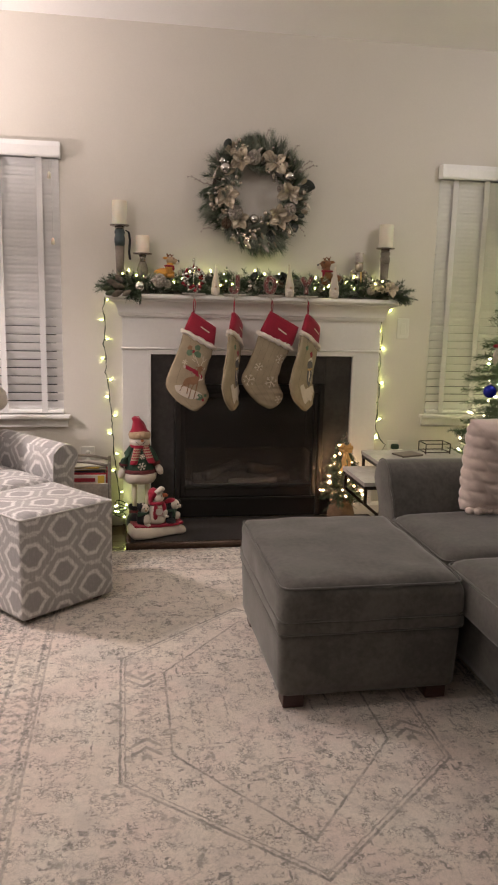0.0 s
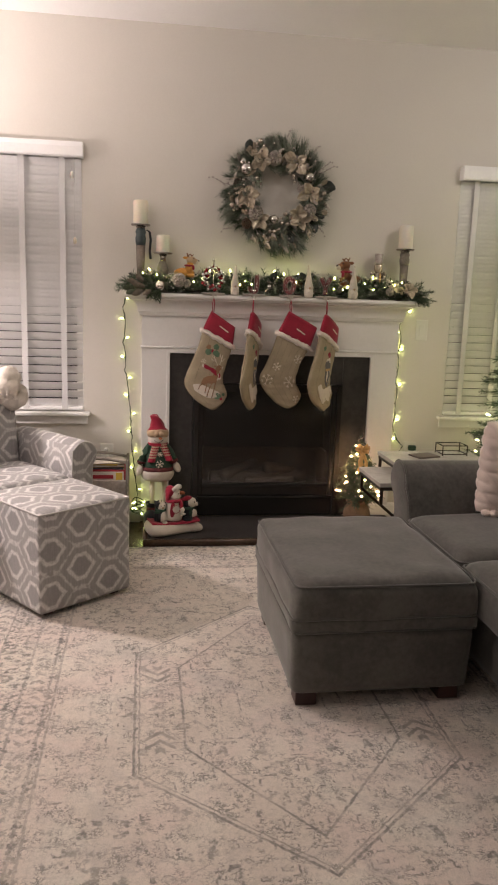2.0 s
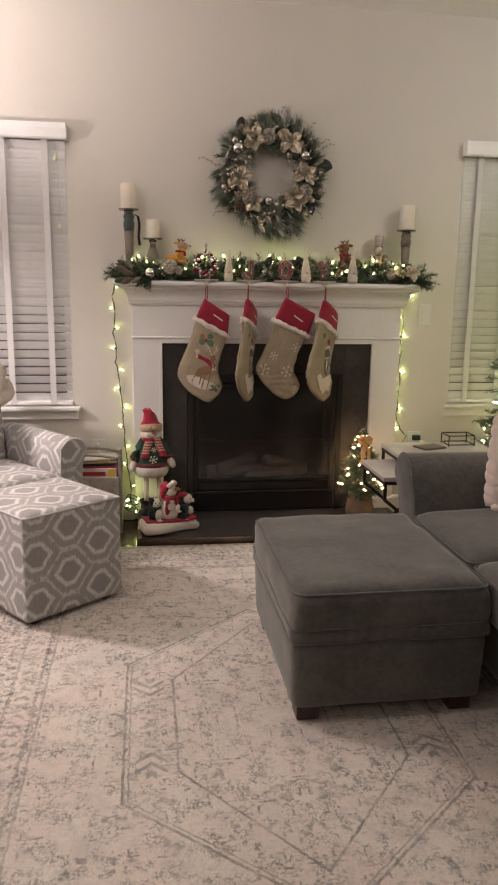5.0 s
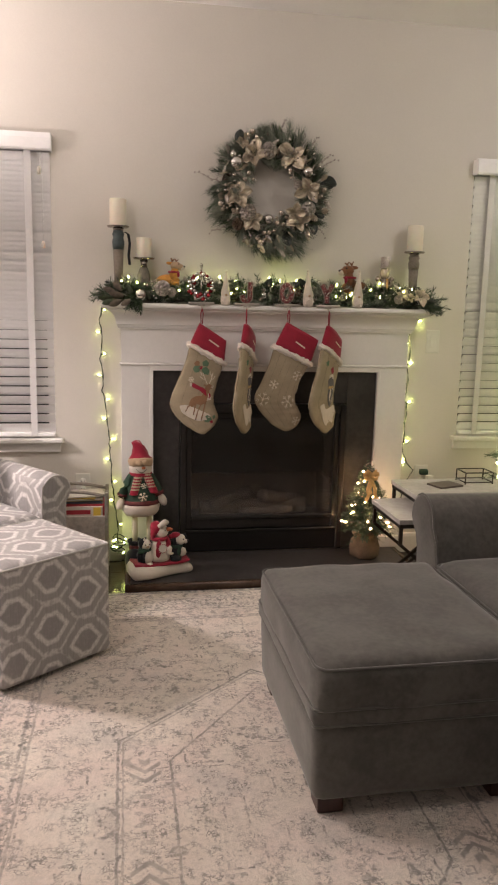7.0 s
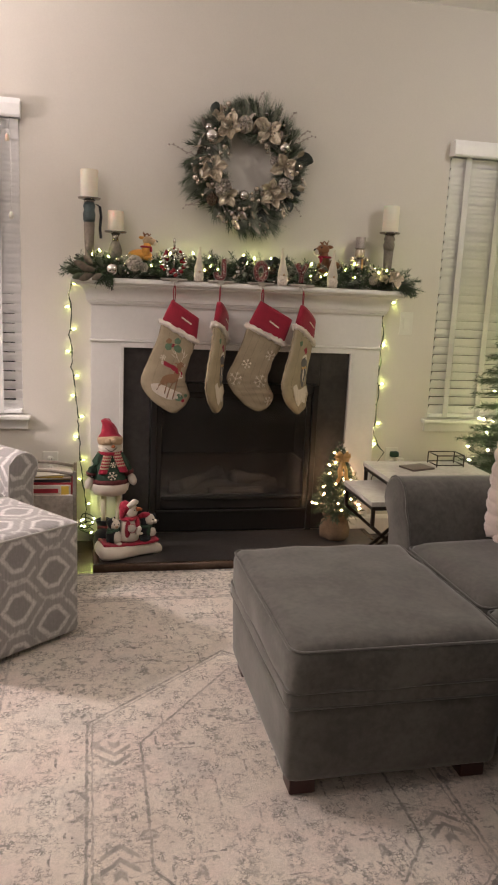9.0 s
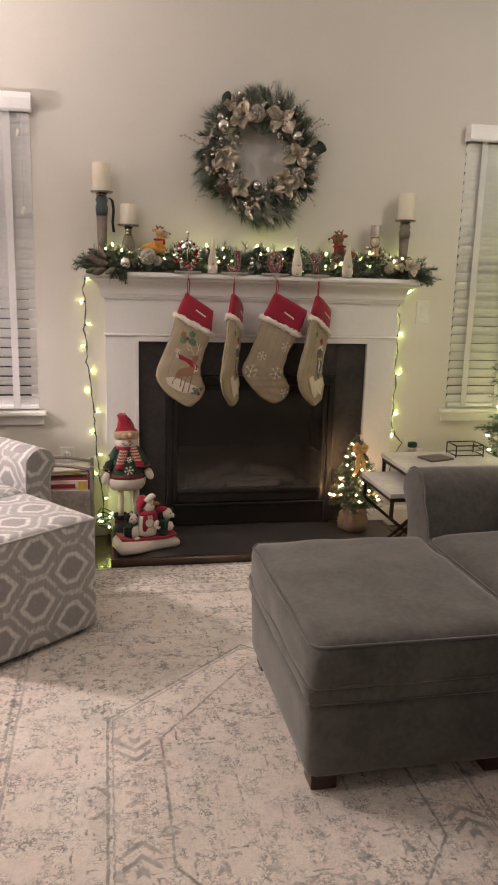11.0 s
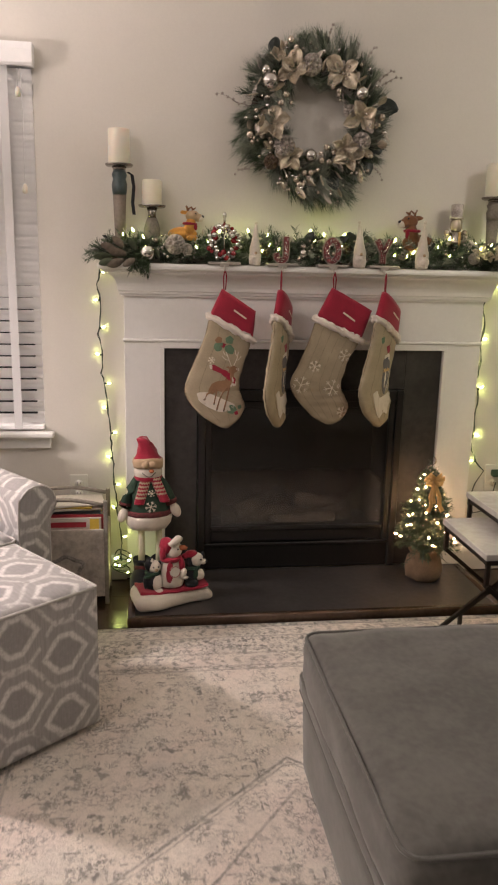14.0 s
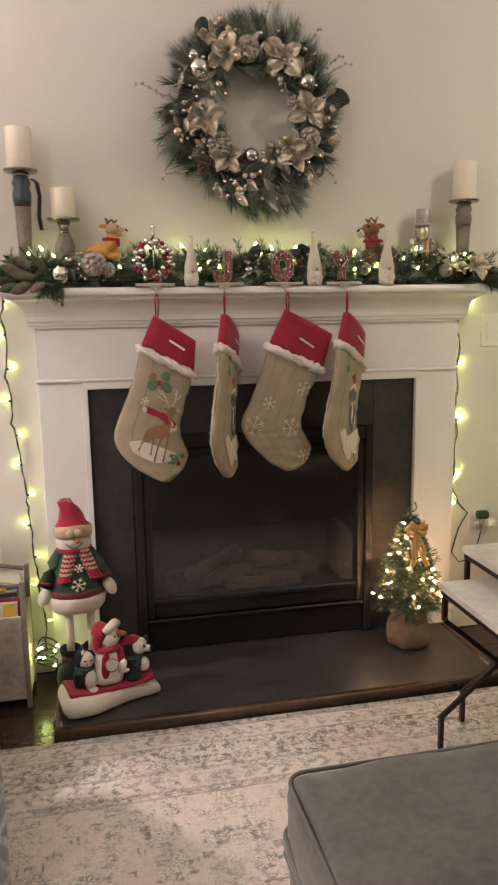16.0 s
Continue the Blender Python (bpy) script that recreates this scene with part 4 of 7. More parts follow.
def rounded_path(x0, x1, y0, y1, z, r, puff=0.0, n=5):
    out = []
    for cx_, cy_, a0 in ((x1 - r, y0 + r, -90), (x1 - r, y1 - r, 0), (x0 + r, y1 - r, 90), (x0 + r, y0 + r, 180)):
        for k in range(n + 1):
            a = radians(a0 + 90 * k / n)
            out.append((cx_ + r * math.cos(a), cy_ + r * math.sin(a), z))
    return out


ott = thing("storage_ottoman", (1.178, 2.505, 0.012), "grey velvet storage ottoman with cushion lid and wooden feet", "ottoman", turn=0.6)
ow, od = 0.585, 0.72
ob_ = soft_box(ow + 0.004, od - 0.004, 0.212, 0.022, 9, 0, 0.002, 4)
for v in ob_.verts:
    k = 1 - 0.030 * (1 - min(1.0, v.co.z / 0.2))
    v.co.x, v.co.y = v.co.x * k, v.co.y * (1 - 0.5 * (1 - k))
part("body", ob_, VELVET, ott, "", pose(0, 0, 0.046))
part("lid_frame", soft_box(ow + 0.011, od + 0.006, 0.042, 0.010, 7, 0, 0.003, 8), VELVET, ott, "", pose(0, 0, 0.256))
part("cushion", soft_box(ow + 0.014, od + 0.012, 0.136, 0.040, 19, 0.012, 0.008, 3), VELVET, ott, "", pose(0, 0, 0.275))
piping(ott, rounded_path(-ow / 2 + 0.001, ow / 2 - 0.001, -od / 2 + 0.002, od / 2 - 0.002, 0.4025, 0.036), 0.0038)
piping(ott, rounded_path(-ow / 2 - 0.005, ow / 2 + 0.005, -od / 2 - 0.001, od / 2 + 0.001, 0.300, 0.026), 0.0042)
piping(ott, rounded_path(-ow / 2 - 0.003, ow / 2 + 0.003, -od / 2 - 0.0005, od / 2 + 0.0005, 0.257, 0.014), 0.0034)
for sx in (-1, 1):
    for sy in (-1, 1):
        part("foot", boxed(sx * (ow / 2 - 0.058) - 0.034, sx * (ow / 2 - 0.058) + 0.034, sy * (od / 2 - 0.066) - 0.034, sy * (od / 2 - 0.066) + 0.034, 0.0, 0.050, 0.004), FOOT, ott, "red-brown wooden block foot", shade=False)

sofa = thing("sofa", (1.98, 2.0, 0.0), "grey velvet sofa with rolled arm and loose seat cushions", "sofa")
SY0, SY1 = -1.35, 1.10      # its length along y; arm at the far end
part("base", soft_box(0.86, SY1 - SY0 - 0.02, 0.20, 0.02, 7), VELVET, sofa, "", pose(0.0, (SY0 + SY1) / 2, 0.075))
for y0, y1, sd in ((0.345, 0.868, 1), (-0.435, 0.340, 2), (-1.10, -0.44, 4)):
    part("seat_cushion", soft_box(0.735, y1 - y0, 0.150, 0.040, 13, 0.024, 0.005, sd), VELVET, sofa, "", pose(-0.1255, (y0 + y1) / 2, 0.272))
    piping(sofa, [(x - 0.1255, y + (y0 + y1) / 2, z) for x, y, z in rounded_path(-0.362, 0.362, -(y1 - y0) / 2 + 0.006, (y1 - y0) / 2 - 0.006, 0.408, 0.03)], 0.004)
arm_prof = [(-0.115, 0.075), (0.105, 0.075), (0.105, 0.40)] + [(0.030 + 0.098 * math.cos(radians(a)), 0.520 + 0.100 * math.sin(radians(a))) for a in range(-40, 181, 20)] + [(-0.085, 0.47), (-0.100, 0.30)]
for yc, s in ((0.985, 1), (-1.235, -1)):
    bm = prism([(x * s, z) for x, z in arm_prof], -0.46, 0.42, 0.012)
    for v in bm.verts:      # the scroll rolls forward at the top
        if v.co.y < -0.3:
            v.co.y -= 0.024 * max(0.0, min(1.0, (v.co.z - 0.36) / 0.16))
    part("arm", bm, VELVET, sofa, "", Matrix(((0, 1, 0, 0), (1, 0, 0, yc), (0, 0, 1, 0), (0, 0, 0, 1))))
    front = [(-0.452 - 0.024 * max(0.0, min(1.0, (z - 0.36) / 0.16)), yc + x * s * 0.97, 0.01 + z * 0.985) for x, z in arm_prof]
    piping(sofa, front, 0.004)
part("back", soft_box(0.20, SY1 - SY0 - 0.02, 0.62, 0.06, 7), VELVET, sofa, "", pose(0.345, (SY0 + SY1) / 2, 0.20))
for sx in (-0.38, 0.38):
    for sy in (SY0 + 0.08, SY1 - 0.08):
        part("foot", boxed(sx - 0.035, sx + 0.035, sy - 0.035, sy + 0.035, 0.0125 if sx < 0 else 0.0, 0.0755, 0.004), FOOT, sofa, "red-brown wooden block foot", shade=False)

# blush pillow standing against the sofa arm
pil = thing("throw_pillow", (1.985, 2.815, 0.444), "blush pink ruched plush throw pillow standing on the sofa", "pillow", turn=-4)
n = 64
V, F = [], []
for side in (-1, 1):
    for j in range(n + 1):
        for i in range(n + 1):
            u, v = 2 * i / n - 1, 2 * j / n - 1
            t = (max(0.0, (1 - u ** 6)) * max(0.0, (1 - v ** 6))) ** 0.45
            row = (v + 1) * 4.2 + 0.10 * math.sin(u * 9)
            fr = row % 1.0
            col = (u + 1) * 2.4 + 0.5 * (math.floor(row) % 2) + 0.45 * fr
            ruche = math.sin(math.pi * fr) ** 0.32 * abs(math.sin(math.pi * col)) ** 0.50
            y = side * t * (0.056 + 0.020 * ruche) + side * 0.004 * noise.noise(Vector((u * 22, v * 22, side))) * t
            edge = 0.010 * ruche * abs(u) ** 8
            V.append((u * (0.222 + edge) * (1 - 0.03 * v * v), y, 0.005 + (v + 1) * 0.188))
for side in (0, 1):
    o = side * (n + 1) ** 2
    for j in range(n):
        for i in range(n):
            q = (o + j * (n + 1) + i, o + j * (n + 1) + i + 1, o + (j + 1) * (n + 1) + i + 1, o + (j + 1) * (n + 1) + i)
            F.append(q if side == 0 else q[::-1])
pc = raw("cover", V, F, PINK, pil)
pc.matrix_basis = pose(0, 0, 0, 6, 0, 0)
bm = bmesh.new()
for k in range(7):
    ball((-0.19 + 0.026 * k, -0.045 + random.uniform(-0.01, 0.01), 0.012), 0.022, (1, 1, 0.75), 2, bm)
part("plush_trim", bm, PINK, pil)

# ---- patterned armchair and its ottoman ----
TURN_CHAIR = 39.0
po = thing("patterned_ottoman", (0.080, 3.165, 0.012), "square ottoman in grey and white hexagon ikat cloth", "ottoman", turn=TURN_CHAIR)
part("body", box_uv(soft_box(0.430, 0.430, 0.400, 0.008, 11, 0.014), 0.02, 0.014), IKAT, po, "", pose(0, 0, 0.020))
piping(po, rounded_path(-0.2135, 0.2135, -0.2135, 0.2135, 0.419, 0.009), 0.0042, IKAT_PIPING)
for sx in (-1, 1):
    for sy in (-1, 1):
        part("foot", boxed(sx * 0.160 - 0.022, sx * 0.160 + 0.022, sy * 0.160 - 0.022, sy * 0.160 + 0.022, 0, 0.021, 0.003), FOOT, po, "dark wooden foot", shade=False)

ch = thing("armchair", (-0.107, 3.392, 0.012), "armchair in grey and white hexagon ikat cloth with rolled arms", "armchair", turn=TURN_CHAIR)
part("base", box_uv(soft_box(0.60, 0.58, 0.20, 0.02, 7)), IKAT, ch, "", pose(0, 0.31, 0.085))
part("seat_cushion", box_uv(soft_box(0.535, 0.46, 0.120, 0.026, 11, 0.02), 0.03, 0.02), IKAT, ch, "", pose(0, 0.215, 0.286))
piping(ch, [(x, y + 0.215, 0.400) for x, y, z in rounded_path(-0.264, 0.264, -0.226, 0.226, 0, 0.024)], 0.0038, IKAT_PIPING)
for s in (-1, 1):
    pr = [(-0.050, 0.085), (0.060, 0.085), (0.066, 0.43)] + [(0.022 + 0.070 * math.cos(radians(a)), 0.500 + 0.066 * math.sin(radians(a))) for a in range(-50, 181, 21)] + [(-0.050, 0.455)]
    bm = prism([(s * x, z) for x, z in pr], 0.0, 0.55, 0.008)
    part("arm", box_uv(bm, 0.0, 0.02), IKAT, ch, "", pose(s * 0.325, 0, 0))
    piping(ch, [(s * (0.325 + x * 0.96), 0.002, 0.01 + z * 0.975) for x, z in pr], 0.0036, IKAT_PIPING)
bk = part("back", box_uv(soft_box(0.55, 0.15, 0.52, 0.05, 9, 0.0), 0.04, 0.0), IKAT, ch, "", pose(0, 0.50, 0.30, -7, 0, 0))
for sx in (-0.26, 0.26):
    for sy in (0.06, 0.55):
        part("foot", lathe([(0.016, 0), (0.024, 0.086)], 10, Matrix.Translation((sx, sy, 0))), FOOT, ch, "dark wooden foot")

# fluffy cream throw over the top of the chair back
rng = np.random.RandomState(5)
bm = bmesh.new()
for k in range(26):
    a = rng.rand()
    ball(((rng.rand() - 0.5) * 0.46, (rng.rand() - 0.5) * 0.13, -0.075 + 0.125 * a), 0.062 + 0.02 * rng.rand(), (1, 0.9, 0.85), 3, bm)
for v in bm.verts:
    v.co += noise.noise_vector(v.co * 26) * 0.014 + noise.noise_vector(v.co * 90) * 0.009
bm.normal_update()
tufts = []
for f in bm.faces:
    if rng.rand() < 0.42:
        c, nn = f.calc_center_median(), f.normal
        w = Vector(rng.randn(3)) * 0.35
        tufts.append((c, (nn + w + Vector((0, 0, -0.35))).normalized(), nn.cross(Vector((0.3, 0.2, 0.9))).normalized()))
for c, d, s in tufts:
    le = 0.016 + 0.016 * rng.rand()
    bm.faces.new([bm.verts.new(q) for q in (c - s * 0.0016, c + s * 0.0016, c + d * le)])
throw = tagged(part("fur_throw", bm, FUR, None, "", pose(-0.107, 3.392, 0) @ pose(0, 0, 0, 0, 0, 0)), "fluffy cream faux fur throw over the armchair back", "throw")
e1, e2 = Vector((math.cos(radians(TURN_CHAIR)), math.sin(radians(TURN_CHAIR)), 0)), Vector((-math.sin(radians(TURN_CHAIR)), math.cos(radians(TURN_CHAIR)), 0))
pl = Vector((-0.107, 3.392, 0)) + e1 * 0.075 + e2 * 0.515
throw.matrix_world = pose(pl.x, pl.y, 0.795, 0, 0, TURN_CHAIR)

# small brown leather patch pillow on the chair seat
bm = soft_box(0.24, 0.09, 0.22, 0.03, 7)
pl = Vector((-0.107, 3.392, 0)) + e1 * -0.06 + e2 * 0.34
part_ob = part("lumbar_pillow", bm, mat("brown_leather", (0.085, 0.045, 0.032), 0.45, vary=0.2, fine=90, bump=0.3), None, "", pose(pl.x, pl.y, 0.432, -12, 0, TURN_CHAIR))
tagged(part_ob, "small brown leather pillow leaning on the armchair back", "pillow")

# ---- nest of two side tables ----


def side_table(x0, x1, y0, y1, top, label):
    t = thing("nesting_table", ((x0 + x1) / 2, (y0 + y1) / 2, 0.0), label, "side table", "nest of side tables")
    hx, hy = (x1 - x0) / 2, (y1 - y0) / 2
    part("tabletop", boxed(-hx, hx, -hy, hy, top - 0.020, top, 0.003), TABLE_TOP, t, "pale grey stone-look top", shade=False)
    b = 0.0065
    for s in (-1, 1):
        y = s * (hy - 0.012)
        part("apron_bar", boxed(-hx + 0.004, hx - 0.004, y - b, y + b, top - 0.036, top - 0.0202, 0.001, 1), BRONZE, t, shade=False)
        for q in (-1, 1):
            x = q * (hx - 0.013)
            part("leg_top", boxed(x - b, x + b, y - b, y + b, top - 0.105, top - 0.0362, 0.001, 1), BRONZE, t, shade=False)
            part("leg_foot", boxed(x - b, x + b, y - b, y + b, 0.0125, 0.105, 0.001, 1), BRONZE, t, shade=False)
            a = Vector((-q * (hx - 0.013), y + q * 0.0062, 0.100))
            c = Vector((q * (hx - 0.013), y + q * 0.0062, top - 0.102))
            bm = bmesh.new()
            d = c - a
            m = Matrix.Translation((a + c) / 2) @ d.to_track_quat("Z", "X").to_matrix().to_4x4()
            bmesh.ops.create_cube(bm, size=1.0, matrix=m @ Matrix.Diagonal((0.0125, 0.010, d.length + 0.008, 1)))
            part("cross_bar", bm, BRONZE, t, shade=False)
    for q in (-1, 1):
        part("apron_bar", boxed(q * (hx - 0.012) - b, q * (hx - 0.012) + b, -hy + 0.021, hy - 0.021, top - 0.036, top - 0.0202, 0.001, 1), BRONZE, t, shade=False)
    return t


side_table(1.585, 2.06, 3.185, 3.575, 0.545, "taller nesting side table, stone-look top on bronze cross legs")
side_table(1.462, 1.83, 3.135, 3.462, 0.490, "lower nesting side table, stone-look top on bronze cross legs")

tray = thing("wire_basket", (1.935, 3.50, 0.5455), "small dark wire napkin basket on the side table", "basket")
for z in (0.008, 0.050):
    pts = [(-0.062, -0.045, z), (0.062, -0.045, z), (0.062, 0.045, z), (-0.062, 0.045, z), (-0.062, -0.045, z)]
    for a, b in zip(pts, pts[1:]):
        part("rail", tube([a, b], 0.0028, 6), BRONZE, tray)
for x, y in ((-0.062, -0.045), (0.062, -0.045), (0.062, 0.045), (-0.062, 0.045)):
    part("post", tube([(x, y, 0.0), (x, y, 0.050)], 0.0028, 6), BRONZE, tray)
nap = part("booklet", boxed(-0.06, 0.06, -0.045, 0.045, 0.0, 0.008, 0.001, 1), mat("brown_paper_cover", (0.10, 0.075, 0.06), 0.6, vary=0.2, fine=60, bump=0.1), None, "", pose(1.775, 3.44, 0.5455, 0, 0, 18), shade=False)
tagged(nap, "thin dark brown booklet lying on the side table", "booklet")

# ---- wall plates ----


def plate(place, kind):
    t = thing("light_switch" if kind == "switch" else "power_outlet", place, "white rocker light switch plate on the wall" if kind == "switch" else "white duplex outlet plate on the wall", "switch" if kind == "switch" else "outlet")
    part("cover_plate", boxed(-0.036, 0.036, -0.006, 0, -0.058, 0.058, 0.003), PLASTIC, t, shade=False)
    if kind == "switch":
        part("rocker", boxed(-0.016, 0.016, -0.009, -0.0062, -0.033, 0.033, 0.002, 1), PLASTIC, t, shade=False)
    else:
        for z in (-0.021, 0.021):
            s = part("socket", lathe([(0.016, 0), (0.016, 0.003)], 16, pose(0, -0.0062, z, 90)), PLASTIC, t)
            for x in (-0.006, 0.006):
                part("slot", boxed(x - 0.001, x + 0.001, -0.0100, -0.0093, z - 0.003, z + 0.006), DARK, s, shade=False)
    return t


plate((2.005, WALL, 1.121), "switch")
plate((0.235, WALL, 0.392), "outlet")
plate((1.985, WALL, 0.415), "outlet")
plug = thing("plug_adapter", (1.992, WALL - 0.0105, 0.425), "dark green plug and timer box in the outlet", "plug")
part("plug", soft_box(0.045, 0.030, 0.030, 0.008, 5), FELT_GREEN, plug, "", pose(0, -0.0155, 0))
part("timer_box", boxed(0.016, 0.050, -0.034, -0.002, -0.028, -0.004, 0.003), PLASTIC, plug, shade=False)

# ---- magazine bin ----
bn = thing("magazine_bin", (0.195, 4.055, 0.0), "distressed white wooden magazine bin full of magazines", "magazine rack")
part("front_panel", boxed(-0.150, 0.150, -0.092, -0.080, 0.030, 0.300, 0.003), BIN, bn, "distressed white board with faded grey print", shade=False)
part("back_panel", boxed(-0.150, 0.150, 0.080, 0.092, 0.030, 0.320, 0.003), BIN, bn, shade=False)
part("bottom_board", boxed(-0.150, 0.150, -0.0798, 0.0798, 0.030, 0.042), BIN, bn, shade=False)
for s in (-1, 1):
    for y in (-0.084, 0.084):
        part("post", boxed(s * 0.158 - 0.0078, s * 0.158 + 0.0078, y - 0.010, y + 0.010, 0.0, 0.410, 0.002), RAIL, bn, shade=False)
    part("side_board", boxed(s * 0.158 - 0.006, s * 0.158 + 0.006, -0.0738, 0.0738, 0.035, 0.300, 0.002), BIN, bn, shade=False)
for y in (-0.084, 0.084):
    pts = [(-0.150 + 0.300 * k / 12, y, 0.394 + 0.022 * math.sin(math.pi * k / 12)) for k in range(13)]
    part("handle_rail", tube(pts, 0.0075, 8), RAIL, bn, "weathered grey curved rail")
# faded printed ring on the front board
bm = tube([(0.010 + (0.050 + 0.006 * math.sin(5 * a)) * math.cos(a) * 1.15, 0, 0.155 + (0.050 + 0.006 * math.sin(5 * a)) * 0.72 * math.sin(a)) for a in (2 * math.pi * k / 40 for k in range(41))], 0.008, 8)
for v in bm.verts:
    v.co.y = -0.0922 + 0.06 * v.co.y
part("printed_wreath", bm, mat("faded_grey_print", (0.31, 0.285, 0.26), 0.8, vary=0.4, coarse=60, fine=200, bump=0), bn)
mags = ((-0.060, 0.352, INK_RED), (-0.048, 0.346, PAPER), (-0.036, 0.356, INK_BLUE), (-0.024, 0.350, PAPER), (-0.012, 0.360, INK_YELLOW), (0.0, 0.352, PAPER), (0.014, 0.366, INK_BLUE), (0.03, 0.358, PAPER), (0.045, 0.364, INK_RED))
for k, (y, z, mt) in enumerate(mags):
    tagged(part("magazine", boxed(-0.142 + 0.004 * (k % 3), 0.142 - 0.005 * (k % 2), y - 0.0045, y + 0.0045, 0.0425, z, 0.001, 1), mt, None, "", pose(0.195, 4.055, 0, 0, random.uniform(-1, 1), 0), shade=False), "worn magazine standing in the wooden bin", "magazine", "magazines in the bin")
mg = thing("magazine", (0.195, 4.055 - 0.073, 0.0425), "pale magazine with red title bar and yellow corner, in the bin", "magazine", "magazines in the bin")
part("cover", boxed(-0.140, 0.140, -0.0045, 0.0045, 0.0, 0.300, 0.001, 1), PAPER, mg, shade=False)
part("title_bar", boxed(-0.100, 0.085, -0.0062, -0.0047, 0.264, 0.284), INK_RED, mg, "red bar where a title stands", shade=False)
part("corner_patch", boxed(0.098, 0.132, -0.0062, -0.0047, 0.256, 0.296), INK_YELLOW, mg, "yellow corner patch", shade=False)
for k, (dx, dy, rz, mt) in enumerate(((0.01, 0.0, 5, PAPER), (-0.01, 0.01, -7, INK_YELLOW), (0.02, 0.0, 9, PAPER))):
    tagged(part("magazine", boxed(-0.12, 0.12, -0.075, 0.075, 0.0, 0.006, 0.001, 1), mt, None, "", pose(0.20 + dx, 4.06 + dy, 0.3675 + 0.0072 * k, 0, 0, rz), shade=False), "magazine lying flat on top of the bin", "magazine", "magazines in the bin")

from mathutils.bvhtree import BVHTree

SEAM = mat("linen_seam_thread", (0.20, 0.15, 0.09), 0.9, vary=0.1, fine=200, bump=0.2)

# ---- wreath over the mantel ----
wr = thing("christmas_wreath", (1.128, WALL - 0.001, 1.808), "pine wreath with champagne flowers, silver baubles and pine cones", "wreath")
U = 0.00083      # metres to one unit of the plan below


def on_wreath(px, py, out=0.0):
    return Vector(((px - 440) * U, -0.045 - out, (440 - py) * U * 0.82 + 0.004))


BERRY = {}


def berry(parent, place, r, mt, key):
    if key not in BERRY:
        BERRY[key] = mesh_of("berry", ball((0, 0, 0), 1.0, sub=2), mt)
    ob = new("berry", BERRY[key])
    ob.parent = parent
    ob.matrix_basis = Matrix.Translation(place) @ Matrix.Diagonal((r, r, r, 1))


part("ring", tube([(0.215 * math.cos(a * math.pi / 20), -0.035, 0.215 * math.sin(a * math.pi / 20)) for a in range(41)], 0.022, 8), TWIG, wr)
rng = np.random.RandomState(11)
for nm, mt, cnt, sd, ln, per in (("needles", NEEDLE, 150, 1, 0.066, 60), ("frosted_needles", NEEDLE_GREY, 230, 2, 0.082, 70)):
    ls = []
    for k in range(cnt):
        clump = rng.randint(17)
        a = clump * 6.2832 / 17 + 0.13 * rng.randn()
        r0 = 0.155 + 0.075 * rng.rand()
        inward = rng.rand() < 0.22
        tang = (0.95 if (clump * 7) % 5 else -0.8) * (0.4 + 0.9 * ((clump * 5) % 7) / 7 + 0.2 * rng.rand())
        rad = Vector((math.cos(a), 0, math.sin(a)))
        tan = Vector((-math.sin(a), 0, math.cos(a)))
        d = ((-rad * 0.8 if inward else rad) + tan * tang * 0.8 + Vector((0, -0.35 * rng.rand() - 0.05, 0))).normalized()
        p = rad * r0 + Vector((0, -0.035 - 0.03 * rng.rand(), 0))
        le = (0.040 if inward else 0.040 + 0.034 * ((clump * 11) % 5) / 4) * (0.7 + 0.6 * rng.rand())
        ls.append((p, p + d * le))
    if nm == "needles":
        for sx in (-0.03, 0.0, 0.035, 0.06):
            ls.append(((0.02 + sx, -0.05, -0.20), (0.045 + sx * 1.6, -0.055, -0.285)))
    V, F = sprigs(ls, sd, per, ln, 0.0009, 2.3)
    for v in V:
        if v.y > -0.004:
            v.y = -0.004
    raw(nm, V, F, mt, wr)
for k, (px, py, r, c) in enumerate(((340, 215, 0.074, 0.7), (558, 205, 0.076, 0.45), (248, 480, 0.080, 0.45), (655, 425, 0.070, 0.5), (578, 585, 0.062, 0.5), (600, 655, 0.066, 0.6), (335, 645, 0.060, 0.5), (255, 150, 0.045, 0.7))):
    ob = part("flower", flower_bm(r * 0.98, 4 if k % 2 else 5, 30 + k, c), CHAMPAGNE, wr, "champagne metallic fabric flower", Matrix.Translation(on_wreath(px, py, 0.03)) @ facing((random.uniform(-0.4, 0.4), -1, random.uniform(-0.2, 0.5))) @ pose(0, 0, 0, 0, 0, 40 * k))
rl = random.Random(8)
for k in range(46):
    a = 2 * math.pi * k / 46 + rl.uniform(-0.1, 0.1)
    rr = rl.uniform(0.165, 0.255)
    p = Vector((rr * math.cos(a), -0.065 - 0.02 * rl.random(), rr * math.sin(a)))
    d = Vector((math.cos(a + rl.uniform(-1.5, 1.5)), -0.5 * rl.random() - 0.1, math.sin(a + rl.uniform(-1.5, 1.5))))
    part("gilded_leaf", solid_leaf(rl.uniform(0.035, 0.062), rl.uniform(0.010, 0.018), 0.3), CHAMPAGNE if k % 3 else CONE_SILVER, wr, "champagne metallic leaf", Matrix.Translation(p) @ d.to_track_quat("X", "Z").to_matrix().to_4x4() @ pose(0, 0, 0, rl.uniform(0, 360)))
for k in range(110):
    a = rl.uniform(0, 6.2832)
    rr = rl.uniform(0.16, 0.27)
    berry(wr, Vector((rr * math.cos(a), -0.075 - 0.025 * rl.random(), rr * math.sin(a))), rl.uniform(0.004, 0.0085), *((PEARL, "pearl") if k % 2 else (SILVER, "silver")))
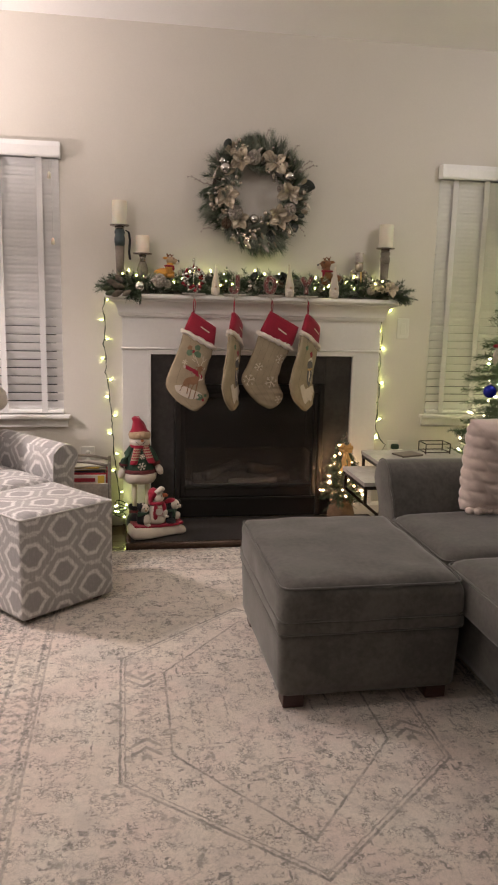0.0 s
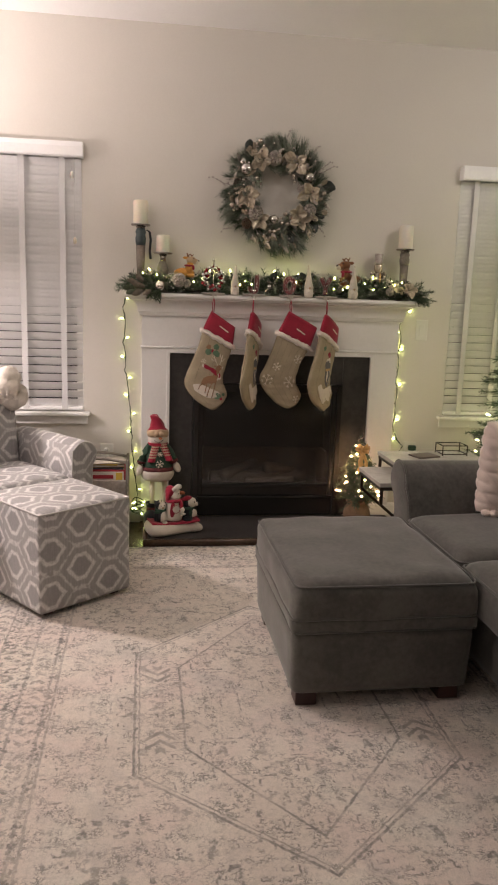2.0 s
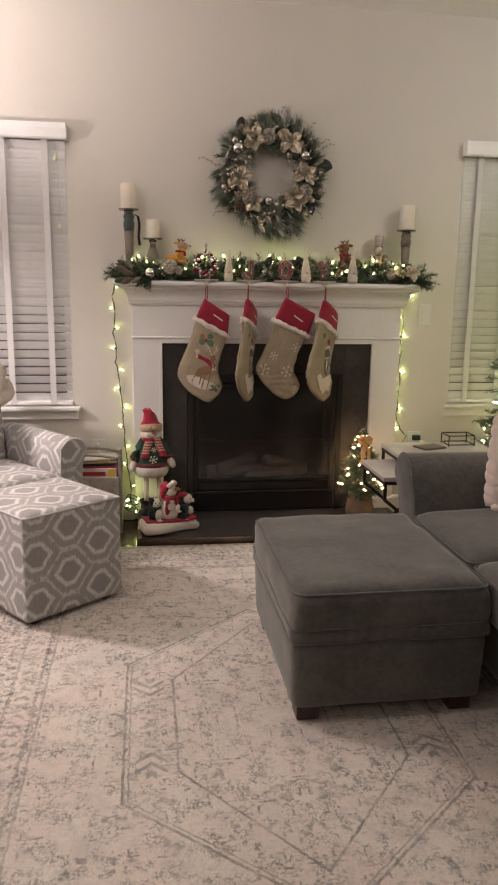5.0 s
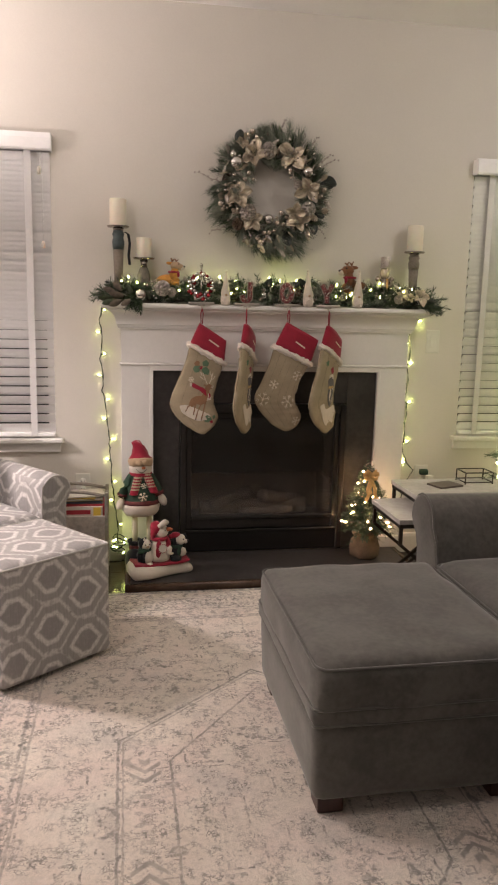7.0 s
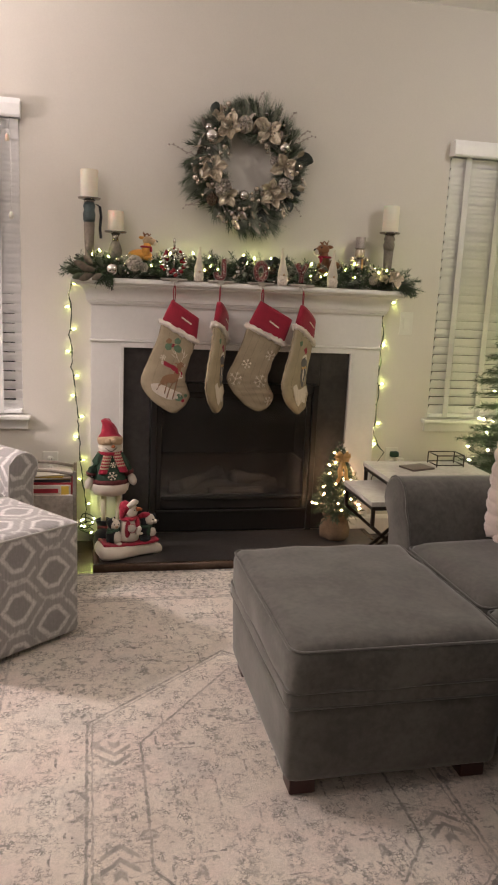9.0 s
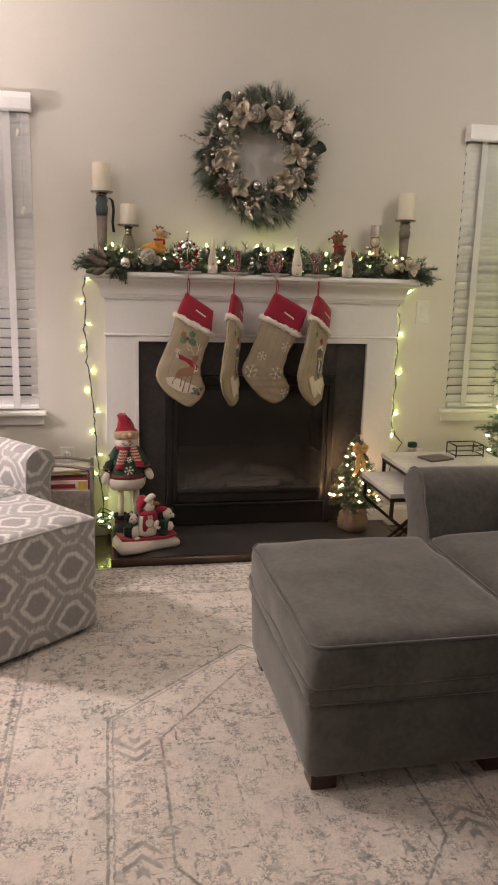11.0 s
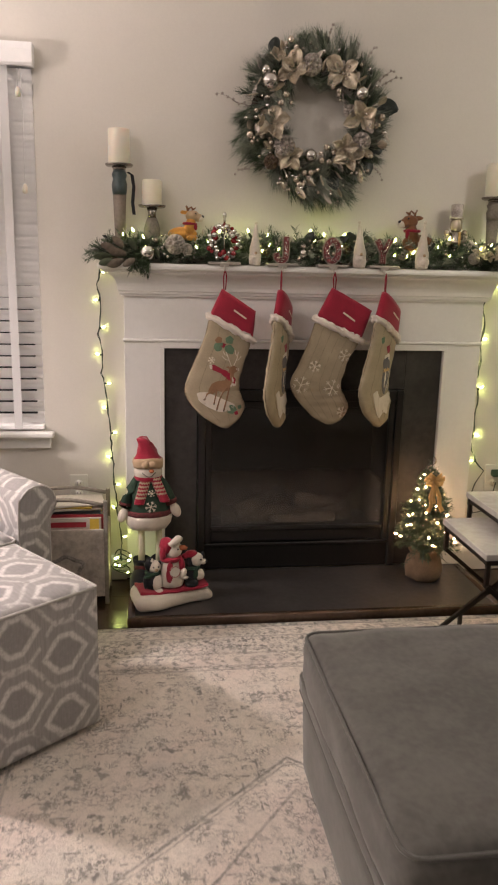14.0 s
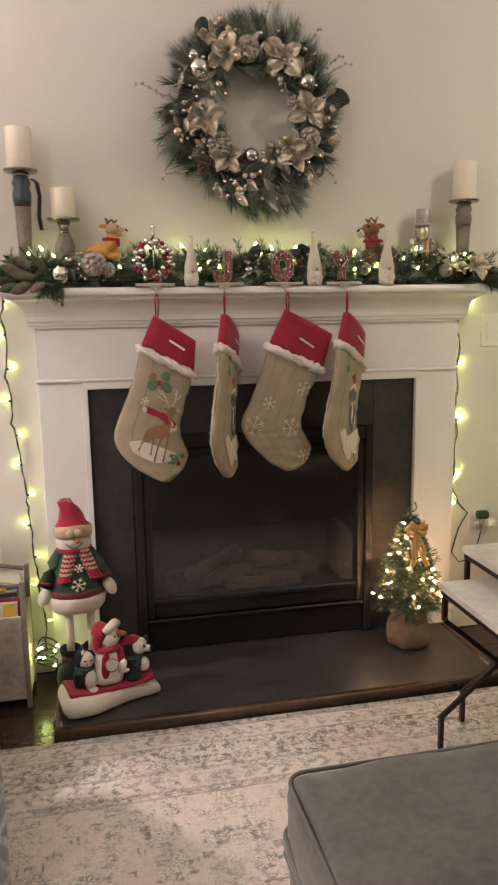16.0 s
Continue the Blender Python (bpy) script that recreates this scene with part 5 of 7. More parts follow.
for px, py, r in ((235, 270, 0.033), (645, 305, 0.028), (425, 632, 0.025), (215, 215, 0.02)):
    part("silver_bauble", ball(on_wreath(px, py, 0.035), r, sub=3), SILVER, wr, "mirror silver bauble")
for k, (px, py, r, mt) in enumerate(((402, 172, 0.040, CONE_SILVER), (300, 605, 0.040, CONE_SILVER), (662, 558, 0.036, CONE_SILVER), (240, 670, 0.028, CONE_BROWN), (600, 400, 0.025, CONE_SILVER))):
    part("pine_cone", cone_bm(r, r * 1.7, k), mt, wr, "", Matrix.Translation(on_wreath(px, py, 0.02)) @ facing((random.uniform(-0.4, 0.4), -1, random.uniform(-0.4, 0.4))))
for px, py, r in ((320, 62, 13), (345, 98, 12), (330, 130, 11), (298, 85, 10), (285, 372, 13), (305, 332, 13), (330, 372, 9), (150, 540, 15), (203, 545, 12), (163, 575, 10), (245, 575, 11), (400, 722, 12), (428, 722, 12), (376, 782, 13), (403, 770, 11), (475, 655, 13), (510, 662, 12), (360, 760, 11), (742, 420, 14), (716, 464, 14), (530, 612, 14), (495, 588, 13), (513, 280, 11), (540, 300, 11), (580, 272, 11), (470, 620, 9), (690, 455, 10), (540, 320, 8), (548, 345, 7)):
    berry(wr, on_wreath(px, py, 0.035 + 0.012 * random.random()), r * U * 1.15, PEARL, "pearl")
for px, py, ang, ln in ((245, 140, 80, 0.060), (720, 390, 10, 0.075), (735, 330, -30, 0.075), (470, 720, 215, 0.09), (700, 540, -50, 0.06), (505, 700, 300, 0.08), (680, 620, -80, 0.07)):
    part("dark_leaf", solid_leaf(ln, 0.024, 0.2), LEAF_DARK, wr, "dark magnolia leaf", Matrix.Translation(on_wreath(px, py, 0.02)) @ Matrix.Rotation(radians(-ang), 4, "Y") @ Matrix.Rotation(radians(90), 4, "X"))
for px, py, ang, ln in ((560, 300, 285, 0.07), (700, 250, 35, 0.09), (640, 520, 300, 0.07), (700, 640, 310, 0.08), (340, 720, 250, 0.06), (600, 130, 70, 0.06), (150, 400, 160, 0.13), (690, 280, 25, 0.12), (640, 170, 55, 0.09), (480, 60, 70, 0.07), (180, 690, 200, 0.08), (545, 760, 280, 0.09)):
    a = radians(ang)
    p0 = on_wreath(px, py, 0.02)
    pts = [p0 + Vector((math.cos(a), -0.1, math.sin(a))) * ln * k / 6 + Vector((0, 0, 0.004 * math.sin(k * 1.9))) for k in range(7)]
    tw = part("glitter_twig", tube(pts, lambda f: 0.0030 * (1.2 - f), 5), CONE_SILVER, wr, "silver glitter twig")
    for k in range(1, 7):
        berry(wr, pts[k] + Vector((0, -0.002, 0.004 if k % 2 else -0.004)), 0.0050, CONE_SILVER, "glitter")

# ---- candles ----


def candle_set(x, y, dish_z, top_z, wax_r, kind, label):
    t = thing("candle_holder", (x, y, TOPZ), label, "candle holder", "candle holders on the mantel")
    h = dish_z - TOPZ
    lower, upper = (TURNED_LIGHT, TURNED_BLUE) if kind == "tall" else (TURNED, TURNED)
    if kind == "squat":
        part("stem", lathe([(0.040, 0), (0.042, 0.012), (0.034, 0.02), (0.036, h * 0.35), (0.027, h * 0.45), (0.031, h * 0.6), (0.024, h * 0.72), (0.018, h * 0.8)], 20), TURNED, t)
        part("neck", lathe([(0.016, h * 0.8), (0.014, h * 0.88), (0.020, h - 0.006)], 16), PEWTER, t)
    else:
        part("stem", lathe([(0.036, 0), (0.036, 0.012), (0.028, 0.02), (0.019, 0.04), (0.020, h * 0.35), (0.024, h * 0.70)], 20), lower, t)
        part("shoulder", lathe([(0.024, h * 0.702), (0.027, h * 0.75), (0.028, h * 0.81), (0.023, h * 0.86), (0.028, h * 0.90), (0.022, h * 0.95)], 20), upper, t, "darker glazed shoulder")
        part("neck", lathe([(0.022, h * 0.952), (0.026, h - 0.006)], 16), PEWTER, t)
    part("dish", lathe([(0.020, h - 0.0058), (0.046, h - 0.004), (0.050, h), (0.050, h + 0.004), (0.046, h + 0.003), (0.030, h + 0.002)], 28), PEWTER, t, "pewter candle dish")
    if kind == "tall":
        pts = [Vector((0.03, -0.02, h * 0.93)), Vector((0.046, -0.02, h * 0.90)), Vector((0.052, -0.022, h * 0.78)), Vector((0.047, -0.022, h * 0.62)), Vector((0.052, -0.022, h * 0.50))]
        bm = bmesh.new()
        rows = [[bm.verts.new(p + Vector((dx, dy, 0))) for dx in (-0.006, 0.006) for dy in (0.0, 0.0015)] for p in pts]
        for a, b in zip(rows, rows[1:]):
            for i, j in ((0, 2), (2, 3), (3, 1), (1, 0)):
                bm.faces.new((a[i], a[j], b[j], b[i]))
        part("ribbon", bm, FELT_BLACK, t, "thin dark ribbon tied round the neck")
    c = tagged(part("pillar_candle", lathe([(wax_r - 0.001, 0), (wax_r, 0.002), (wax_r, top_z - dish_z - 0.008), (wax_r - 0.003, top_z - dish_z - 0.004), (wax_r - 0.010, top_z - dish_z - 0.007), (0.0015, top_z - dish_z - 0.008), (0.0010, top_z - dish_z + 0.002)], 32), WAX, None, "", pose(x, y, dish_z + 0.0045)), "unlit ivory pillar candle standing on a pewter dish", "candle", "pillar candles on the mantel")


candle_set(0.416, 4.142, 1.622, 1.745, 0.0385, "tall", "tall turned candle holder with blue-grey glaze and ribbon")
candle_set(0.533, 4.146, 1.484, 1.576, 0.0355, "squat", "short turned grey wood candle holder")
candle_set(1.853, 4.142, 1.555, 1.682, 0.0385, "plain", "turned grey wood candle holder with pewter dish")

# ---- garland along the mantel shelf ----
gl = thing("christmas_garland", (1.13, 4.155, TOPZ), "pine garland with frosted cones, berries and warm mini lights", "garland")
rng = np.random.RandomState(21)
for nm, mt, cnt, sd, ln in (("needles", NEEDLE, 640, 5, 0.036), ("frosted_needles", NEEDLE_GREY, 330, 6, 0.034)):
    ls = []
    for k in range(cnt):
        x = -0.775 + 1.60 * rng.rand()
        y = (-0.050 if abs(x) < 0.56 else -0.078) + 0.085 * rng.rand()
        z = 0.012 + 0.082 * rng.rand() * (1 - 0.35 * abs(x) / 0.8)
        d = Vector((rng.randn() * 0.9, -0.12 + rng.randn() * 0.30, 0.16 + rng.randn() * 0.34)).normalized()
        p = Vector((x, y, z))
        q = p + d * (0.035 + 0.04 * rng.rand())
        q.y = max(-0.075, min(q.y, 0.045))
        q.z = max(q.z, 0.008)
        ls.append((p, q))
    if nm == "needles":
        for k in range(26):
            f = rng.rand()
            p = Vector((0.74 + 0.05 * rng.rand(), -0.10 + 0.05 * rng.rand(), 0.03 - 0.02 * f))
            ls.append((p, p + Vector((0.035 + 0.05 * rng.rand(), -0.012, -0.05 * rng.rand()))))
        for k in range(12):
            p = Vector((-0.68 + 0.06 * rng.rand(), -0.085, 0.014))
            ls.append((p, p + Vector((0.02 * rng.randn(), -0.012, -0.05 * rng.rand() - 0.01))))
    V, F = sprigs(ls, sd, 42, ln, 0.0011, 1.0)
    for v in V:
        if v.y > 0.052:
            v.y = 0.052
        if v.y < -0.050 and -0.60 < v.x < 0.60:
            v.y = -0.050 + 0.25 * (v.y + 0.050)
        if v.y > -0.083 and v.z < 0.003 and -0.79 < v.x < 0.80:
            v.z = 0.003
    raw(nm, V, F, mt, gl)
part("stem", tube([(-0.76 + 1.56 * k / 30, -0.01 + 0.015 * math.sin(k), 0.022 + 0.008 * math.sin(k * 1.7)) for k in range(31)], 0.007, 6), TWIG, gl)
part("wire_end", tube([(0.80, -0.085, 0.012), (0.835, -0.09, 0.008), (0.842, -0.09, -0.018), (0.828, -0.09, -0.030)], 0.003, 6), WIRE, gl)
for k, (x, y, z, r, mt) in enumerate(((-0.505, -0.050, 0.060, 0.038, CONE_SILVER), (-0.47, -0.065, 0.048, 0.022, CONE_SILVER), (0.135, -0.005, 0.06, 0.026, CONE_BROWN), (0.36, -0.010, 0.05, 0.024, CONE_SILVER), (-0.17, -0.010, 0.05, 0.022, CONE_BROWN), (0.62, -0.07, 0.04, 0.024, CONE_SILVER))):
    part("pine_cone", cone_bm(r, r * 1.8, 50 + k), mt, gl, "", Matrix.Translation((x, y, z)) @ facing((random.uniform(-0.5, 0.5), -1, 0.3)))
for x, y, z, r in ((-0.615, -0.085, 0.038, 0.027), (-0.03, -0.03, 0.05, 0.02)):
    part("silver_bauble", ball((x, y, z), r, sub=3), SILVER, gl, "small mirror silver bauble")
for k, (x, y, z, r) in enumerate(((0.645, -0.085, 0.060, 0.036), (0.735, -0.085, 0.055, 0.050), (0.690, -0.07, 0.050, 0.030))):
    part("flower", flower_bm(r, 5, 70 + k, 0.6), CHAMPAGNE, gl, "champagne fabric flower", Matrix.Translation((x, y, z)) @ facing((random.uniform(-0.3, 0.3), -1, 0.5)))
for k in range(70):
    x = random.choice((random.uniform(-0.74, 0.72), random.gauss(-0.62, 0.05), random.gauss(0.72, 0.04), random.gauss(0.06, 0.10)))
    berry(gl, (x, -0.062 + 0.03 * random.random(), 0.016 + 0.085 * random.random()), random.uniform(0.0045, 0.009), PEARL, "pearl")
for x, ang, ln in ((0.075, 25, 0.075), (0.12, 160, 0.06), (-0.34, 150, 0.06), (0.44, 20, 0.05), (-0.02, 60, 0.06)):
    part("dark_leaf", solid_leaf(ln, 0.020, 0.2), LEAF_DARK, gl, "dark magnolia leaf", pose(x, -0.03, 0.075, 55, -ang, 0))
part("dark_leaf", solid_leaf(0.085, 0.026, 0.15), LEAF_DARK, gl, "dark magnolia leaf", pose(0.185, -0.03, 0.06, 60, -118, 0))
for k in range(10):
    x = random.uniform(-0.5, 0.6)
    p0 = Vector((x, -0.05, 0.05))
    pts = [p0 + Vector((0.012 * j * random.uniform(0.2, 1), -0.002 * j, 0.010 * j)) for j in range(6)]
    part("glitter_twig", tube(pts, 0.0012, 5), CONE_SILVER, gl, "silver glitter twig")
    for j in range(1, 6):
        berry(gl, pts[j] + Vector((0.004 * (-1) ** j, -0.002, 0)), 0.003, CONE_SILVER, "glitter")
lamps = [(-0.745, 0.030), (-0.70, 0.062), (-0.665, 0.105), (-0.590, 0.070), (-0.548, 0.05), (-0.35, 0.110), (-0.30, 0.085), (-0.235, 0.115), (-0.165, 0.100), (-0.16, 0.062), (-0.105, 0.05), (0.0, 0.118), (0.015, 0.085), (0.05, 0.105), (0.08, 0.085), (0.115, 0.075), (0.125, 0.105), (0.205, 0.09), (0.335, 0.095), (0.35, 0.06), (0.40, 0.05), (0.455, 0.065), (0.505, 0.075), (0.545, 0.105), (0.57, 0.06), (0.615, 0.050), (0.655, 0.09), (0.72, 0.095), (0.745, 0.07), (0.76, 0.045)]
for k, (x, z) in enumerate(lamps):
    bulb(gl, (x, -0.034 + 0.045 * ((k * 37) % 10) / 10, z + 0.008), (random.uniform(-0.5, 0.5), -0.5, 0.9), size=1.0)
for k in range(18):
    x = -0.70 + 1.42 * k / 17 + random.uniform(-0.03, 0.03)
    bulb(gl, (x, -0.038 if abs(x) < 0.56 else -0.084, random.uniform(0.035, 0.098)), (random.uniform(-0.6, 0.6), -0.8, 0.6), size=0.85)
# leaves tucked among the needles, some frosted, and a fan of taupe leaves at the near end
TAUPE = mat("taupe_velvet_leaf", (0.155, 0.125, 0.095), 0.6, vary=0.35, coarse=20, fine=90, bump=0.2)
OLIVE = mat("olive_leaf", (0.060, 0.075, 0.040), 0.5, vary=0.4, coarse=20, fine=90, bump=0.2)
rl = random.Random(63)
for nm, mt, cnt in (("frosted_leaves", CONE_SILVER, 70), ("olive_leaves", OLIVE, 110), ("dark_leaves", LEAF_DARK, 60)):
    bm = bmesh.new()
    for k in range(cnt):
        x = rl.uniform(-0.76, 0.78)
        p = Vector((x, rl.uniform(-0.034, 0.0) if abs(x) < 0.56 else rl.uniform(-0.085, -0.01), rl.uniform(0.014, 0.098)))
        d = Vector((rl.uniform(-1, 1), rl.uniform(-0.25, 0.02), rl.uniform(-0.1, 0.8))).normalized()
        ln = rl.uniform(0.022, 0.042)
        if p.z + d.z * ln < 0.006:
            p.z = 0.012
        solid_leaf(ln, ln * rl.uniform(0.18, 0.30), 0.25, bm, Matrix.Translation(p) @ d.to_track_quat("X", "Z").to_matrix().to_4x4() @ pose(0, 0, 0, rl.uniform(0, 360)))
    part(nm, bm, mt, gl)["kind"] = "stuff"
for k, (x, z, ang, ln) in enumerate(((-0.745, 0.020, 176, 0.060), (-0.725, 0.044, 158, 0.058), (-0.700, 0.056, 138, 0.050), (-0.735, 0.008, 196, 0.055), (-0.690, 0.030, 166, 0.066), (-0.700, 0.010, 200, 0.062), (-0.655, 0.046, 120, 0.046), (-0.660, 0.014, 212, 0.050))):
    part("taupe_leaf", solid_leaf(ln, ln * 0.26, 0.15), TAUPE if k % 3 else OLIVE, gl, "taupe velvet leaf" if k % 3 else "olive leaf", pose(x, -0.088 - 0.002 * k, z) @ Matrix.Rotation(radians(-ang), 4, "Y") @ Matrix.Rotation(radians(62 + 9 * (k % 4)), 4, "X"))
for k in range(90):
    x = rl.choice((rl.uniform(-0.72, 0.74), rl.gauss(-0.55, 0.08), rl.gauss(0.20, 0.16), rl.gauss(0.66, 0.07)))
    berry(gl, (x, rl.uniform(-0.048, -0.034) if abs(x) < 0.52 else rl.uniform(-0.085, -0.05), rl.uniform(0.018, 0.10)), rl.uniform(0.003, 0.0065), SILVER if k % 3 else CONE_SILVER, "silver" if k % 3 else "glitter")

# ---- stocking holders, stockings ----


def stroke_bm(lines, width, depth):
    """A block letter: flat bars of one width along each line of the x-z plane."""
    bm = bmesh.new()
    for pts in lines:
        closed = pts[0] == pts[-1]
        rows = []
        for i, p in enumerate(pts):
            a = pts[i - 1] if i else (pts[-2] if closed else p)
            c = pts[i + 1] if i + 1 < len(pts) else (pts[1] if closed else p)
            d = Vector((c[0] - a[0], 0, c[1] - a[1])).normalized()
            s = Vector((d.z, 0, -d.x)) * width
            o = Vector((p[0], 0, p[1]))
            rows.append([bm.verts.new(o + s * e + Vector((0, q, 0))) for e, q in ((-1, -depth), (1, -depth), (1, depth), (-1, depth))])
        for a, c in zip(rows, rows[1:]):
            for k in range(4):
                bm.faces.new((a[k], a[(k + 1) % 4], c[(k + 1) % 4], c[k]))
        if not closed:
            bm.faces.new(rows[0])
            bm.faces.new(list(reversed(rows[-1])))
    bmesh.ops.recalc_face_normals(bm, faces=bm.faces)
    return bm


GLYPH = {"J": [[(0.018, 0.098), (0.018, 0.034)] + [(0.018 * math.cos(radians(a)) , 0.030 + 0.020 * math.sin(radians(a))) for a in range(0, -181, -20)] + [(-0.018, 0.038)]],
         "O": [[(0.024 * math.cos(radians(a)), 0.051 + 0.038 * math.sin(radians(a))) for a in range(0, 360, 15)]],
         "Y": [[(0.0, 0.008), (0.0, 0.052)], [(-0.026, 0.096), (0.001, 0.046)], [(0.026, 0.096), (-0.001, 0.046)]]}
GLYPH["O"][0].append(GLYPH["O"][0][0])


SHELF_Y = FACE - 0.091
HOLD_X = (0.797, 1.012, 1.207, 1.405)


def holder(x, ch):
    t = thing("stocking_holder", (x, SHELF_Y + 0.022, TOPZ), f"nickel stocking holder with red glitter letter {ch}" if ch else "nickel stocking holder with silver stem and red berries", "stocking holder", "stocking holders on the mantel")
    part("base", boxed(-0.060, 0.060, -0.030, 0.016, 0.0005, 0.011, 0.003), HOLDER, t, shade=False)
    part("hook", tube([(0, -0.026, 0.002), (0, -0.032, -0.004), (0, -0.036, -0.014), (0, -0.042, -0.022), (0, -0.050, -0.018)], 0.0035, 8), HOLDER, t)
    part("hook_plate", boxed(-0.016, 0.016, -0.034, -0.0302, -0.008, 0.009, 0.001, 1), HOLDER, t, shade=False)
    if ch:
        part("letter", stroke_bm(GLYPH[ch], 0.0095, 0.004), LETTER, t, "red glitter letter", pose(0, -0.001, 0.0105), shade=False)
        part("letter_rim", stroke_bm(GLYPH[ch], 0.0140, 0.0035), LETTER_EDGE, t, "pewter rim", pose(0, 0.003, 0.0105), shade=False)
        rg = random.Random(ord(ch))
        for pts in GLYPH[ch]:
            for a, c in zip(pts, pts[1:]):
                for g in range(max(2, int(math.dist(a, c) / 0.0028))):
                    f = rg.random()
                    berry(t, (a[0] + (c[0] - a[0]) * f + rg.uniform(-0.007, 0.007), -0.0055, 0.0105 + a[1] + (c[1] - a[1]) * f + rg.uniform(-0.006, 0.006)), rg.uniform(0.0018, 0.0028), SILVER, "silver")
    else:
        part("stem", tube([(0, 0, 0.011), (0, 0, 0.15)], 0.003, 8), SILVER, t)
        part("finial", lathe([(0.003, 0.15), (0.006, 0.158), (0.004, 0.165), (0.008, 0.176), (0.007, 0.184), (0.001, 0.190)], 12), SILVER, t)
        for k in range(52):
            a = 2 * math.pi * k / 52 * 3
            r = 0.048 + 0.014 * random.uniform(-1, 1)
            berry(t, (r * math.cos(a), -0.006 + 0.014 * random.uniform(-1, 1), 0.080 + r * math.sin(a)), random.uniform(0.0075, 0.0115), *((BERRY_RED, "red") if k % 3 == 0 else (SILVER, "silver")))
    return t


for x, ch in zip(HOLD_X, ("", "J", "O", "Y")):
    holder(x, ch)


def stations(rows, sub):
    """Chords (left, right) of a stocking, smoothed by cubic steps between rows."""
    out = []
    n = len(rows)
    for i in range(n - 1):
        p0, p1, p2, p3 = rows[max(i - 1, 0)], rows[i], rows[i + 1], rows[min(i + 2, n - 1)]
        for k in range(sub):
            f = k / sub
            out.append(tuple(0.5 * (2 * b + (c - a) * f + (2 * a - 5 * b + 4 * c - d) * f * f + (3 * b - a - 3 * c + d) * f ** 3) for a, b, c, d in zip(p0, p1, p2, p3)))
    out.append(rows[-1])
    return out


def swept(chords, thick, n=20, grow=0.0):
    bm = bmesh.new()
    rings = []
    for i, (lx, lz, rx, rz) in enumerate(chords):
        a, b = Vector((lx, 0, lz)), Vector((rx, 0, rz))
        c, h = (a + b) / 2, (b - a) / 2
        hl = h.length
        t = min(thick, hl * 0.7) + grow
        h = h * (1 + grow / max(hl, 1e-4))
        rings.append([bm.verts.new(c + h * math.copysign(abs(math.cos(g)) ** 0.85, math.cos(g)) + Vector((0, t * math.copysign(abs(math.sin(g)) ** 0.7, math.sin(g)), 0))) for g in (2 * math.pi * k / n for k in range(n))])
    for a, b in zip(rings, rings[1:]):
        for k in range(n):
            bm.faces.new((a[k], b[k], b[(k + 1) % n], a[(k + 1) % n]))
    bm.faces.new(rings[0])
    bm.faces.new(list(reversed(rings[-1])))
    bmesh.ops.recalc_face_normals(bm, faces=bm.faces)
    return bm


K = 0.00179
SOCK = [(-5, 36, 64, 80), (-30, 92, 58, 140), (-41, 135, 49, 170), (-66, 195, 36, 215), (-82, 241, 34, 243), (-77, 264, 40, 260), (-55, 293, 46, 279), (-26, 315, 38, 302), (-2, 327, 22, 319), (8, 329, 14, 328)]
SOCK_WIDE = [(-4, 29, 81, 74), (-35, 93, 60, 137), (-48, 135, 40, 172), (-68, 185, 28, 207), (-85, 224, 24, 234), (-80, 248, 31, 252), (-61, 273, 41, 272), (-32, 302, 38, 291), (-8, 314, 22, 308), (2, 318, 10, 317)]
SOCK_WIDE = [(a * K, -b * K, c * K, -d * K) for a, b, c, d in SOCK_WIDE]
SOCK = [(a * K, -b * K, c * K, -d * K) for a, b, c, d in SOCK]


def flake(r):
    bm = bmesh.new()
    for k in range(6):
        a = k * math.pi / 3 + 0.2
        d = Vector((math.cos(a), 0, math.sin(a)))
        tube([(0, 0, 0), d * r], 0.0017, 5, bm)
        for s in (-1, 1):
            e = Vector((math.cos(a + s * 0.8), 0, math.sin(a + s * 0.8)))
            tube([d * r * 0.6, d * r * 0.6 + e * r * 0.35], 0.0015, 5, bm)
    return bm


def laid(tree, bm, lift):
    """Lay a flat piece on the front of a soft body."""
    for v in bm.verts:
        hit = tree.ray_cast(Vector((v.co.x, -0.3, v.co.z)), Vector((0, 1, 0)))[0]
        v.co.y += (hit.y if hit else 0.0) - lift
    return bm


def patch(points, tree):
    """A thin felt cut-out of an x-z outline."""
    bm = bmesh.new()
    n_ = len(points)
    soft = []
    for i, p in enumerate(points):      # round the corners a little
        a, c = points[i - 1], points[(i + 1) % n_]
        soft += [(p[0] * 0.86 + a[0] * 0.14, p[1] * 0.86 + a[1] * 0.14), (p[0] * 0.86 + c[0] * 0.14, p[1] * 0.86 + c[1] * 0.14)]
    bm.faces.new([bm.verts.new((x, 0, z)) for x, z in soft])
    bmesh.ops.triangulate(bm, faces=bm.faces[:])
    bmesh.ops.subdivide_edges(bm, edges=bm.edges[:], cuts=2, use_grid_fill=True)
    laid(tree, bm, 0.0006)
    r = bmesh.ops.extrude_face_region(bm, geom=bm.faces[:])
    for g in r["geom"]:
        if isinstance(g, bmesh.types.BMVert):
            g.co.y -= 0.0014
    bmesh.ops.recalc_face_normals(bm, faces=bm.faces)
    return bm


